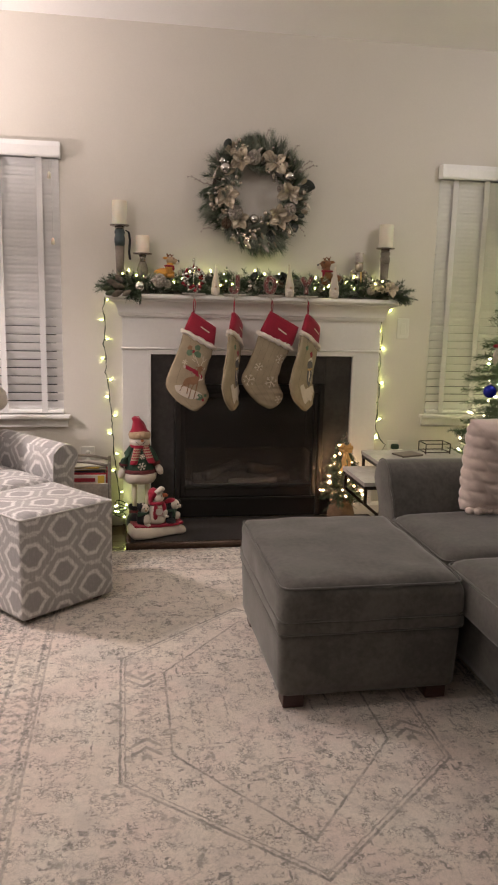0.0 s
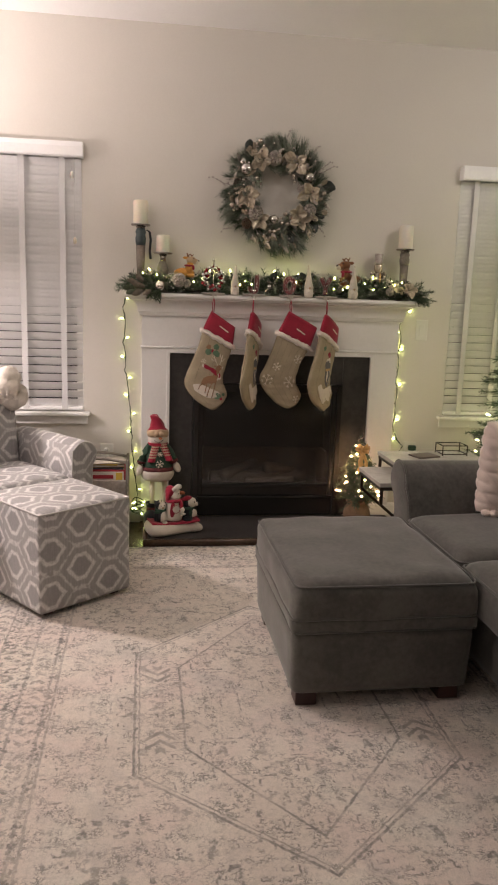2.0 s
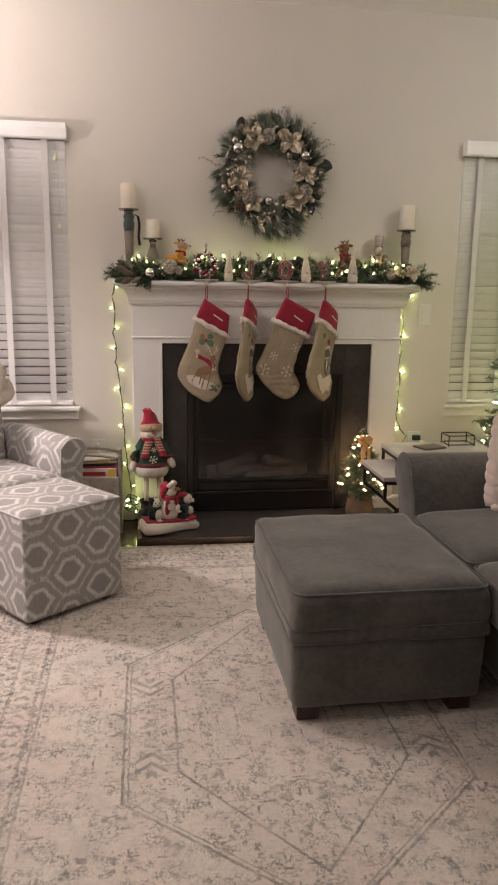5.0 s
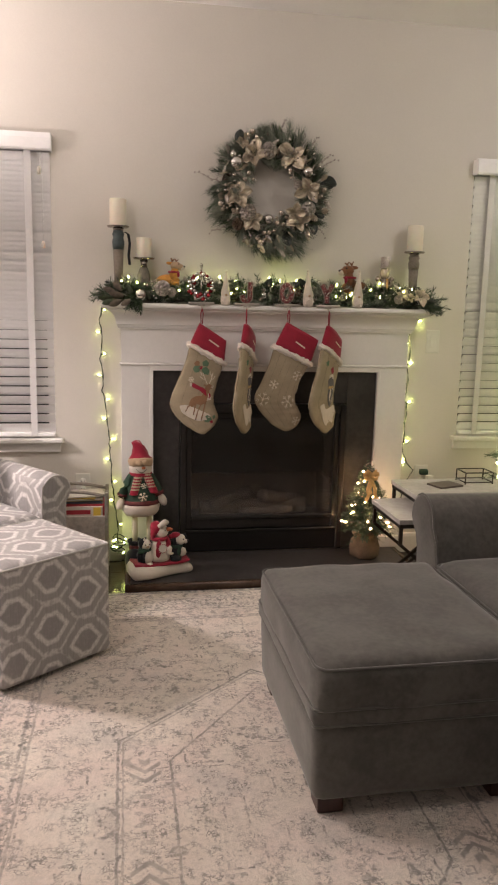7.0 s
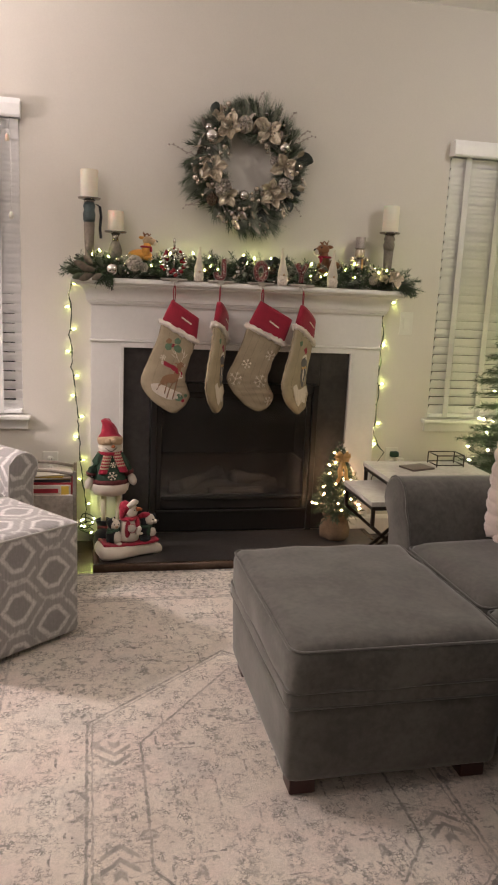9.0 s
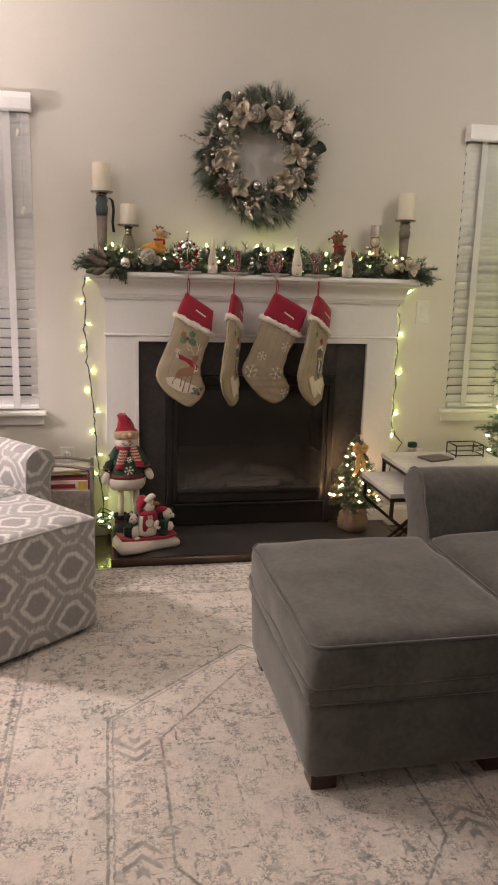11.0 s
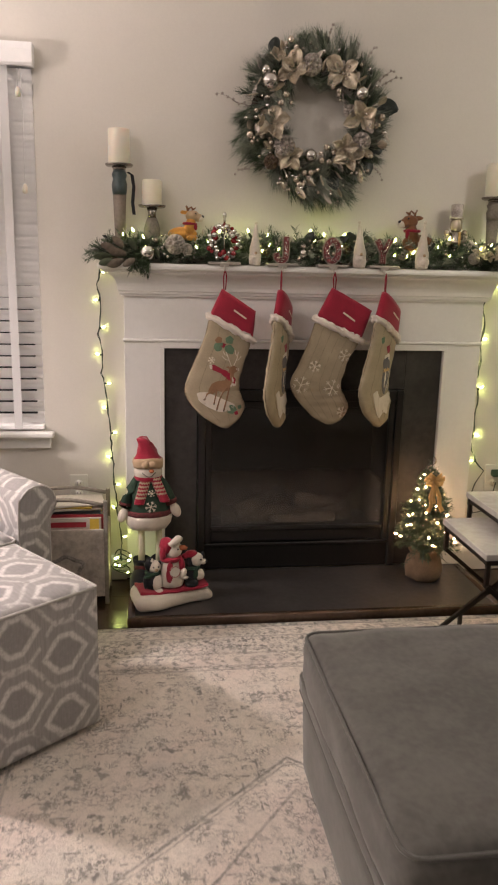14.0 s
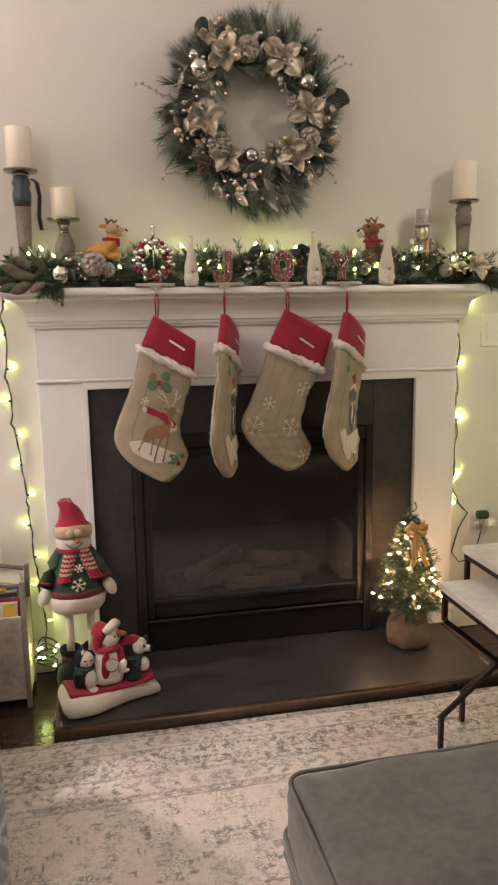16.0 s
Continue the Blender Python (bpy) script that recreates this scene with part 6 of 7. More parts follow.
def stocking(x, turn, scale, art, label):
    t = thing("christmas_stocking", (x, SHELF_Y - 0.022, TOPZ - 0.022), label, "stocking", "stockings on the mantel", turn=turn)
    ch = stations(SOCK_WIDE if art == "flakes" else SOCK, 5)
    ch = [tuple(v * scale for v in c) for c in ch]
    cuff, leg = ch[:6], ch[5:]
    bm = swept(leg, 0.020, 28)
    for v in bm.verts:
        g = Vector((v.co.x * 28, v.co.y * 20, v.co.z * 28))
        v.co += noise.noise_vector(g) * 0.0034 + noise.noise_vector(g * 3.1) * 0.0016
        # soft rolls of the quilting across the leg
        v.co.y += (0.0024 if art == "flakes" else 0.0014) * math.sin(v.co.z * 190 + 3 * noise.noise(g * 0.6)) * (1 if v.co.y > 0 else -1)
    tree = BVHTree.FromBMesh(bm)
    body = part("foot_and_leg", bm, BURLAP, t, "quilted beige linen leg")
    part("cuff", swept(cuff, 0.018, grow=0.003), FELT_RED, t, "red felt cuff")
    # fur roll round the lower edge of the cuff
    lx, lz, rx, rz = ch[5]
    a, b = Vector((lx, 0, lz)), Vector((rx, 0, rz))
    c, h = (a + b) / 2, (b - a) / 2
    pts = [c + h * 1.06 * math.cos(g) + Vector((0, 0.024 * math.sin(g), 0)) for g in (2 * math.pi * k / 26 for k in range(27))]
    bm = tube([p.lerp(q_, f) for p, q_ in zip(pts, pts[1:]) for f in (0, 0.5)] + [pts[-1]], 0.0122 * scale, 14)
    for v in bm.verts:
        v.co += noise.noise_vector(v.co * 80) * 0.007 + noise.noise_vector(v.co * 230) * 0.006
    part("fur_trim", bm, FUR, t, "white fluffy trim")
    top = Vector((ch[0][0] + 0.004, 0, ch[0][1]))
    for s in (-1, 1):
        part("hanging_loop", tube([(0.0, 0.0, 0.006), (s * 0.0055, 0.0, -0.020), top + Vector((0.004 + s * 0.003, 0, -0.004))], 0.0024, 6), FELT_RED, t, "red hanging loop")
    front = -0.0225

    def q(px, py, x0=277, y0=520):
        return ((px - x0) * K * scale, -(py - y0) * K * scale)
    for fr in ((0.18, 0.36, 0.54, 0.72, 0.88) if art == "flakes" else (0.26, 0.60)):
        pts = [Vector((c[0] + (c[2] - c[0]) * fr, 0, c[1] + (c[3] - c[1]) * fr)) for c in leg[1:-9]]
        bm = laid(tree, tube(pts, 0.0007, 5), 0.0001)
        part("quilted_seam", bm, SEAM, t)
    pts = [Vector((c[0] * 1.0, 0, c[1])) for c in leg[1:-3]]
    part("edge_seam", tube(pts, 0.0014, 6), SEAM, t)
    # name on the cuff stands as a plain thread bar
    bx, bz = q(308, 607)
    part("name_bar", boxed(-0.028, 0.028, -0.0012, 0, -0.0032, 0.0032, 0.0005, 1), STITCH, t, "bar of cream stitching where a name stands", pose(bx, front - 0.0005, bz, 0, 34, 0), shade=False)
    if art == "flakes":
        for px, py, r in ((240, 711, 0.024), (212, 750, 0.034), (279, 756, 0.034), (303, 688, 0.026), (303, 808, 0.022)):
            fx, fz = q(px, py)
            fb = flake(r)
            bmesh.ops.translate(fb, vec=(fx, 0, fz), verts=fb.verts)
            part("snowflake", laid(tree, fb, 0.0008), STITCH, t, "stitched cream snowflake")
    else:
        deer = art == "deer"
        if deer:
            for pts, mt in (([(219, 771), (240, 769), (275, 784), (301, 795), (299, 808), (268, 812), (240, 800), (224, 788)], FELT_WHITE),
                            ([(250, 752), (262, 746), (280, 744), (292, 752), (290, 764), (276, 769), (262, 767), (252, 775), (243, 768)], APPLIQUE_BROWN),
                            ([(276, 750), (285, 730), (288, 717), (297, 713), (307, 719), (306, 725), (298, 728), (296, 744), (290, 758)], APPLIQUE_BROWN), ([(289, 744), (296, 736), (298, 751), (291, 760)], FELT_WHITE), ([(302, 718), (309, 719), (308, 725), (302, 725)], FELT_WHITE), ([(279, 716), (287, 714), (288, 720)], APPLIQUE_BROWN),
                            ([(272, 721), (280, 722), (302, 741), (300, 752), (294, 750), (270, 730)], FELT_RED), ([(247, 713), (256, 711), (276, 722), (271, 730), (252, 722)], FELT_RED), ([(245, 712), (251, 711), (253, 720), (247, 720)], FELT_WHITE), ([(294, 748), (303, 747), (303, 755), (296, 757)], FELT_WHITE),
                            ([(256, 668), (266, 662), (274, 668), (270, 682), (260, 684), (254, 676)], APPLIQUE_GREEN), ([(278, 656), (288, 650), (296, 658), (292, 668), (280, 666)], APPLIQUE_GREEN), ([(276, 674), (288, 668), (298, 678), (294, 690), (280, 686)], APPLIQUE_GREEN), ([(256, 660), (264, 652), (272, 656), (270, 666), (260, 666)], APPLIQUE_BROWN), ([(272, 666), (280, 668), (276, 676), (268, 674)], FELT_RED),
                            ([(284, 806), (290, 796), (300, 798), (306, 808), (296, 816), (286, 814)], APPLIQUE_GREEN), ([(306, 798), (314, 796), (315, 804), (309, 807)], APPLIQUE_GREEN), ([(299, 812), (306, 809), (309, 816), (302, 819)], FELT_RED)):
                part("applique", patch([q(*p_) for p_ in pts], tree), mt, t, "felt cut-out of a deer scene", shade=False)
            for pts, r_, mt in (([(251, 768), (241, 774), (236, 785)], 0.0030, APPLIQUE_BROWN), ([(262, 765), (259, 780), (256, 794)], 0.0028, APPLIQUE_BROWN), ([(277, 766), (268, 784), (262, 806)], 0.0028, APPLIQUE_BROWN), ([(288, 760), (283, 784), (277, 808)], 0.0028, APPLIQUE_BROWN),
                                ([(292, 714), (286, 700), (280, 684)], 0.0018, STITCH), ([(287, 702), (279, 700), (272, 693)], 0.0016, STITCH), ([(283, 692), (277, 690), (274, 682)], 0.0014, STITCH), ([(297, 713), (303, 700), (306, 684)], 0.0018, STITCH), ([(302, 702), (308, 700), (312, 693)], 0.0016, STITCH), ([(304, 694), (300, 688), (299, 680)], 0.0014, STITCH)):
                pp = [q(*p_) for p_ in pts]
                part("stitch", laid(tree, tube([(p_[0], 0, p_[1]) for p_ in pp], r_, 6), 0.0012), mt, t)
            for px, py in ((235, 786), (256, 795), (262, 807), (277, 809)):
                hx, hz = q(px, py)
                hb = ball((hx, 0, hz), 0.0036, (1, 0.4, 0.9), 1)
                part("stitch", laid(tree, hb, 0.001), FELT_BLACK, t, "dark stitched hoof")
            fx, fz = q(250, 702)
            fb = flake(0.014)
            bmesh.ops.translate(fb, vec=(fx, 0, fz), verts=fb.verts)
            part("snowflake", laid(tree, fb, 0.0006), STITCH, t, "stitched cream snowflake")
        else:
            for pts, mt in (([(232, 770), (250, 762), (258, 780), (280, 776), (300, 770), (308, 786), (296, 820), (280, 812), (262, 826), (246, 806)], FELT_WHITE),
                            ([(268, 700), (286, 690), (296, 710), (292, 760), (276, 776), (266, 750)], APPLIQUE_GREY), ([(278, 712), (290, 706), (294, 730), (288, 764), (276, 770), (274, 740)], FELT_WHITE), ([(272, 690), (288, 684), (294, 702), (276, 708)], FELT_WHITE), ([(278, 672), (288, 666), (294, 680), (282, 686)], FELT_RED), ([(268, 718), (294, 714), (294, 722), (268, 726)], GOLD), ([(256, 652), (268, 648), (268, 660), (258, 664)], APPLIQUE_GREEN)):
                part("applique", patch([q(*p_) for p_ in pts], tree), mt, t, "felt cut-out of a winter scene", shade=False)
    return t


stocking(HOLD_X[0] + 0.001, 0, 1.0, "deer", "beige quilted stocking with red cuff and felt deer")
stocking(HOLD_X[1] - 0.004, 62, 1.0, "snow", "beige quilted stocking with red cuff, hanging edge-on")
stocking(HOLD_X[2] + 0.004, 0, 1.015, "flakes", "beige quilted stocking with red cuff and stitched snowflakes")
stocking(HOLD_X[3] + 0.004, 43, 1.0, "snow", "beige quilted stocking with red cuff and felt winter scene")

# ---- small figures on the mantel ----


def gnome(x, y, h, lean):
    w = h / 0.15
    cone = lathe([(r_ * w, z_ * w) for r_, z_ in ((0.019, 0), (0.022, 0.008), (0.0225, 0.03), (0.0215, 0.046), (0.0225, 0.050), (0.019, 0.066), (0.0145, 0.088), (0.0095, 0.115), (0.0055, 0.140), (0.0035, 0.150))], 20)
    for v in cone.verts:
        v.co.x += lean * max(0.0, v.co.z / (0.15 * w) - 0.33) ** 1.5
        v.co += noise.noise_vector(v.co * 60) * 0.0022
        v.co.z = max(0.0, v.co.z)
    pieces = [(cone, FELT_WHITE), (ball((lean * 0.6, 0, 0.152 * w), 0.0062 * w), FELT_WHITE), (ball((0, -0.023 * w, 0.045 * w), 0.0055 * w), FELT_TAN)]
    bm = ball((0, -0.012 * w, 0.024 * w), 0.021 * w, (0.95, 0.72, 1.15), 4)
    for v in bm.verts:
        v.co += noise.noise_vector(v.co * 130) * 0.004 + noise.noise_vector(v.co * 320) * 0.003
    pieces.append((bm, FUR))
    doll("felt_gnome", (x, y, TOPZ + 0.0005), pieces, "small white felt gnome figure with tall pointed hat", "gnome figure", group="gnomes on the mantel")


gnome(0.912, 4.092, 0.150, 0.004)
gnome(1.312, 4.092, 0.165, -0.010)
gnome(1.558, 4.092, 0.170, 0.006)



def plush_deer(s, coat, muzzle):
    """A lying plush deer looking along s: body, neck, head, muzzle, antlers, scarf."""
    neck = tube([(-s * 0.010, 0, 0.030), (s * 0.004, -0.006, 0.066), (s * 0.010, -0.010, 0.105)], lambda f: 0.036 - 0.012 * f, 16)
    skull = ball((s * 0.014, -0.010, 0.118), 0.034, (1.15, 0.9, 0.88), 3)
    snout = tube([(s * 0.024, -0.012, 0.114), (s * 0.050, -0.018, 0.108), (s * 0.060, -0.020, 0.106)], lambda f: 0.024 - 0.006 * f, 14)
    out = [(ball((-s * 0.038, 0.004, 0.022), 0.046, (1.75, 0.85, 0.85), 3), coat), (neck, coat), (skull, muzzle), (snout, muzzle), (ball((s * 0.056, -0.020, 0.104), 0.019, sub=3), FELT_WHITE), (ball((s * 0.068, -0.026, 0.114), 0.008), FELT_BLACK), (ball((s * 0.030, -0.036, 0.130), 0.0045), FELT_BLACK)]
    for x, h in ((-0.010, 0.034), (0.018, 0.030)):
        out.append((tube([(s * x, 0, 0.138), (s * (x - 0.004), 0, 0.138 + h * 0.6), (s * (x - 0.012), 0, 0.138 + h)], lambda f: 0.0065 - 0.002 * f, 8), FELT_BROWN))
        out.append((tube([(s * (x - 0.003), 0, 0.150), (s * (x + 0.014), 0, 0.164)], lambda f: 0.0055 - 0.002 * f, 8), FELT_BROWN))
    out.append((ball((-s * 0.030, -0.004, 0.136), 0.018, (1.3, 0.4, 0.6), 2), coat))
    out.append((tube([(0.033 * math.cos(a), 0.028 * math.sin(a) - 0.006, 0.076) for a in (k * math.pi / 8 for k in range(17))], 0.0075, 8), FELT_RED))
    out.append((ball((s * 0.030, -0.030, 0.060), 0.013, (0.8, 0.5, 1.5)), FELT_RED))
    out.append((ball((s * 0.012, -0.03, 0.0), 0.020, (1.7, 0.8, 0.8), 2), coat))
    for q_, m_ in out:
        for v in q_.verts:
            v.co += noise.noise_vector(v.co * 45) * 0.003
    return out


doll("plush_deer", (0.672, 4.145, TOPZ + 0.094), plush_deer(1, FELT_ORANGE, FELT_TAN), "small yellow-orange plush deer lying in the garland", "plush toy", size=0.68)
doll("plush_deer", (1.528, 4.145, TOPZ + 0.082), plush_deer(-1, FELT_BROWN, FELT_BROWN), "brown plush deer with red scarf in the garland", "plush toy", size=0.82)
soldier = [
    (lathe([(0.034, 0), (0.034, 0.02), (0.026, 0.022), (0.026, 0.05), (0.032, 0.055), (0.034, 0.10), (0.030, 0.12), (0.014, 0.124)], 18), PEWTER), (lathe([(0.020, 0.124), (0.025, 0.135), (0.025, 0.155), (0.020, 0.162)], 16), PEARL), (lathe([(0.028, 0.162), (0.028, 0.168), (0.023, 0.170), (0.026, 0.205), (0.024, 0.208)], 16), CONE_SILVER),
    (tube([(-0.036, 0, 0.115), (-0.046, -0.004, 0.085), (-0.042, -0.01, 0.055)], 0.010, 8), CONE_SILVER), (tube([(0.036, 0, 0.115), (0.046, -0.004, 0.085), (0.042, -0.01, 0.055)], 0.010, 8), CONE_SILVER), (boxed(-0.034, 0.034, -0.036, -0.030, 0.085, 0.096), PEARL), (boxed(-0.005, 0.005, -0.037, -0.030, 0.05, 0.12), GOLD), (ball((-0.04, 0, 0.118), 0.013), PEARL), (ball((0.04, 0, 0.118), 0.013), PEARL)]
for q_, m_ in soldier:
    for v in q_.verts:
        v.co.x *= 0.74
doll("nutcracker_figure", (1.712, 4.158, TOPZ + 0.0005), soldier, "silver and pearl soldier figurine on the mantel", "figurine", size=1.2)

# ---- figures on the hearth ----
PLAID = mat("dark_red_plaid", (0.105, 0.022, 0.022), 0.9, vary=0.55, coarse=60, fine=240, bump=0.4)
NOSE_FELT = mat("orange_brown_felt", (0.42, 0.135, 0.060), 0.9, vary=0.15, fine=220, bump=0.4)
COAT_RIM = 0.72      # how flat the figure is, front to back


def flat_lathe(profile, n=28, depth=COAT_RIM, rough=0.0):
    bm = lathe(profile, n)
    for v in bm.verts:
        v.co.y *= depth
        if rough:
            v.co += noise.noise_vector(v.co * 30) * rough
    return bm


def coat_half(z):
    """Half width of the sweater at a height."""
    return 0.050 + (0.433 - z) * 0.295


def scarf_tail(side, x0, dx, rows):
    """One end of the knitted scarf: zigzag courses of two colours and a plain red tip."""
    out = []
    for k in range(rows + 3):
        zc = 0.436 - 0.0075 * k
        cx_, y_ = x0 + dx * k, -COAT_RIM * coat_half(zc) - 0.002
        bm = bmesh.new()
        rows_ = []
        for j in range(9):
            xx = cx_ - 0.021 + 0.042 * j / 8
            zz = zc + ((0.0036 if j % 2 else -0.0036) if k < rows else 0.0)
            bow = 0.010 * (1 - (j / 4 - 1) ** 2)
            rows_.append([bm.verts.new(q_) for q_ in ((xx, y_ - bow, zz + 0.0042), (xx, y_ - bow, zz - 0.0042), (xx, y_ + 0.014, zz - 0.0042), (xx, y_ + 0.014, zz + 0.0042))])
        for p_, q_ in zip(rows_, rows_[1:]):
            for i in range(4):
                bm.faces.new((p_[i], p_[(i + 1) % 4], q_[(i + 1) % 4], q_[i]))
        bm.faces.new(rows_[0])
        bm.faces.new(list(reversed(rows_[-1])))
        bmesh.ops.recalc_face_normals(bm, faces=bm.faces)
        out.append((bm, FELT_RED if k % 2 or k >= rows else CHEVRON_CREAM))
    return out


belly = flat_lathe([(0.050, 0.208), (0.080, 0.216), (0.095, 0.238), (0.098, 0.262), (0.094, 0.284)], rough=0.004)
coat = flat_lathe([(0.090, 0.276), (coat_half(0.285) + 0.001, 0.283), (coat_half(0.34), 0.34), (coat_half(0.40), 0.40), (0.046, 0.438), (0.030, 0.446)], rough=0.004)
hem = flat_lathe([(0.0935, 0.274), (0.0975, 0.277), (0.0950, 0.296), (0.0900, 0.299)], rough=0.003)
collar = flat_lathe([(0.046, 0.424), (0.057, 0.430), (0.059, 0.442), (0.050, 0.450)], 28, 0.85, 0.004)
hat = lathe([(0.060, 0.508), (0.058, 0.520), (0.045, 0.538), (0.037, 0.562), (0.031, 0.584), (0.028, 0.602), (0.016, 0.610), (0.002, 0.606)], 26)
for v in hat.verts:
    f = max(0.0, (v.co.z - 0.522) / 0.085)
    v.co.x += -0.012 * f + 0.010 * math.sin(f * 5.0) * f
    v.co.y *= 0.88 - 0.15 * f
    v.co.z -= 0.022 * f * max(0.0, v.co.x * 22)
    v.co += noise.noise_vector(v.co * 38) * 0.013 * min(1.0, f * 2)
brim = lathe([(0.059, 0.480), (0.064, 0.486), (0.065, 0.505), (0.062, 0.518), (0.055, 0.522)], 36)
for v in brim.verts:
    v.co.y *= 0.88
    v.co.z += 0.010 * max(0.0, -v.co.y / 0.055) * (1 - abs(v.co.x) / 0.066)
    v.co += noise.noise_vector(v.co * 60) * 0.004
mouth = tube([(-0.028 + 0.056 * k / 10, -0.0515 - 0.0035 * math.sin(math.pi * k / 10), 0.470 - 0.019 * math.sin(math.pi * k / 10)) for k in range(11)], 0.0015, 6)
flk, flk2 = flake(0.025), flake(0.016)
bmesh.ops.translate(flk, vec=(0.006, -0.0705, 0.325), verts=flk.verts)
bmesh.ops.translate(flk2, vec=(0.010, -0.0575, 0.380), verts=flk2.verts)
snowman = [(belly, FELT_WHITE), (coat, FELT_GREEN), (hem, PLAID), (collar, FELT_RED)]
snowman += scarf_tail(-1, -0.012, -0.0022, 11) + scarf_tail(1, 0.028, 0.0030, 10)
snowman += [(ball((0, 0, 0.462), 0.060, (1.0, 0.84, 0.74), 4), FELT_WHITE), (brim, FELT_TAN), (hat, FELT_RED), (mouth, FELT_BLACK), (flk, STITCH), (flk2, STITCH),
            (ball((-0.013, -0.056, 0.502), 0.017, (1.0, 0.7, 0.95), 3), FELT_TAN), (ball((0.013, -0.056, 0.504), 0.016, (1.0, 0.7, 0.95), 3), FELT_TAN), (ball((0.010, -0.058, 0.477), 0.0095, (1.1, 1.0, 0.9), 2), NOSE_FELT)]
for sd_, pts, hand_at in ((-1, [(-0.044, 0, 0.428), (-0.072, -0.008, 0.385), (-0.097, -0.014, 0.322)], (-0.106, -0.018, 0.278)), (1, [(0.044, 0, 0.428), (0.070, -0.010, 0.390), (0.093, -0.018, 0.334)], (0.112, -0.024, 0.296))):
    snowman.append((tube([Vector(pts[0]).lerp(Vector(pts[1]), f) for f in (0, 0.5)] + [Vector(pts[1]).lerp(Vector(pts[2]), f) for f in (0, 0.5, 1)], lambda f: 0.020 + 0.004 * f, 14), FELT_GREEN))
    e_ = Vector(pts[2])
    snowman.append((tube([e_ + Vector((-sd_ * 0.002, 0, 0.012)), e_, e_ + Vector((sd_ * 0.005, -0.001, -0.010))], 0.0262, 14), PLAID))
    mit = ball((0, 0, 0), 0.027, (0.78, 0.62, 1.30), 3, None, Matrix.Rotation(radians(-sd_ * 24), 3, "Y").to_quaternion())
    bmesh.ops.translate(mit, vec=hand_at, verts=mit.verts)
    snowman.append((mit, FELT_WHITE))
    lx_ = sd_ * 0.037 + 0.006
    snowman.append((tube([(lx_, 0, 0.235), (lx_ + 0.001, 0, 0.17), (lx_, 0, 0.095)], 0.0140, 14), LEG_CLOTH))
    boot = ball((lx_ + sd_ * 0.006, -0.030, 0.044), 0.050, (0.92, 1.30, 0.86), 3)
    for v in boot.verts:
        v.co += noise.noise_vector(v.co * 30) * 0.006
        v.co.z = max(0.0, v.co.z)
    snowman.append((boot, FELT_BLACK))
    snowman.append((lathe([(0.030, 0.064), (0.034, 0.084), (0.031, 0.097)], 16, Matrix.Translation((lx_, -0.004, 0))), PLAID))
    cuff_ = lathe([(0.028, 0.094), (0.040, 0.116), (0.036, 0.118), (0.022, 0.100)], 14, Matrix.Translation((lx_, -0.002, 0)))
    for v in cuff_.verts:
        v.co += noise.noise_vector(v.co * 70) * 0.008
    snowman.append((cuff_, FELT_BLACK))
for b_, m_ in snowman:
    for v in b_.verts:
        v.co.x, v.co.y = v.co.x * 0.90, v.co.y * 0.90
        if v.co.z > 0.2:
            v.co.z = 0.603 - (0.606 - v.co.z) * 0.89
        elif v.co.z < 0.13:
            v.co.z *= 1.1
doll("plush_snowman", (0.512, 3.995, HEARTH), snowman, "standing plush snowman in red hat, scarf and green sweater", "plush toy", turn=4)

# snow base with a long near lobe, red sled mat, three riders
base = soft_box(0.300, 0.170, 0.056, 0.027, 15, 0.004)
for v in base.verts:
    v.co.y *= 0.74 + 0.26 * math.cos(v.co.x * 17 + 1.5)
    v.co.z *= 1.0 - 0.9 * (v.co.x + 0.05)
    v.co += noise.noise_vector(v.co * 9) * 0.007 * (v.co.z > 0.01)
sled = soft_box(0.262, 0.104, 0.014, 0.006, 13)
for v in sled.verts:
    v.co.z += 0.052 + 0.45 * max(0.0, abs(v.co.x) - 0.085) ** 1.25
    v.co.y += 0.03 * v.co.x
    v.co += noise.noise_vector(v.co * 22) * 0.003


def placed(pieces, m):
    for b_, _ in pieces:
        bmesh.ops.transform(b_, matrix=m, verts=b_.verts)
    return pieces


def around(radius, z, thick, squash=0.9):
    return tube([(radius * math.cos(a), radius * squash * math.sin(a), z) for a in (k * math.pi / 9 for k in range(19))], thick, 8)


bird = [(ball((0, 0, 0.036), 0.036, (0.92, 0.88, 1.15), 3), FELT_BLACK), (ball((0.008, -0.015, 0.033), 0.028, (0.88, 0.80, 1.18), 3), FELT_WHITE), (ball((0.006, 0, 0.088), 0.025, (1.0, 0.95, 1.0), 3), FELT_WHITE), (ball((-0.004, 0.008, 0.092), 0.0245, (1.0, 0.95, 1.0), 3), FELT_BLACK), (ball((0.026, -0.004, 0.098), 0.010, (0.7, 0.7, 1.2), 2), FELT_BLACK), (ball((-0.004, -0.004, 0.112), 0.007, (0.8, 0.8, 1.5), 2), FELT_WHITE),
        (ball((0.004, -0.026, 0.084), 0.0065, (1.0, 1.3, 0.8), 2), FELT_TAN), (ball((-0.005, -0.0235, 0.093), 0.0028), FELT_BLACK), (ball((0.013, -0.0235, 0.093), 0.0028), FELT_BLACK), (around(0.025, 0.066, 0.0068), FELT_GREEN), (ball((-0.026, -0.020, 0.060), 0.010, (1.8, 0.6, 0.7), 2), FELT_GREEN), (ball((-0.031, -0.006, 0.036), 0.014, (0.6, 0.9, 2.0), 2), FELT_BLACK), (ball((0.012, -0.030, 0.004), 0.016, (1.0, 1.2, 0.5), 2), FELT_WHITE)]
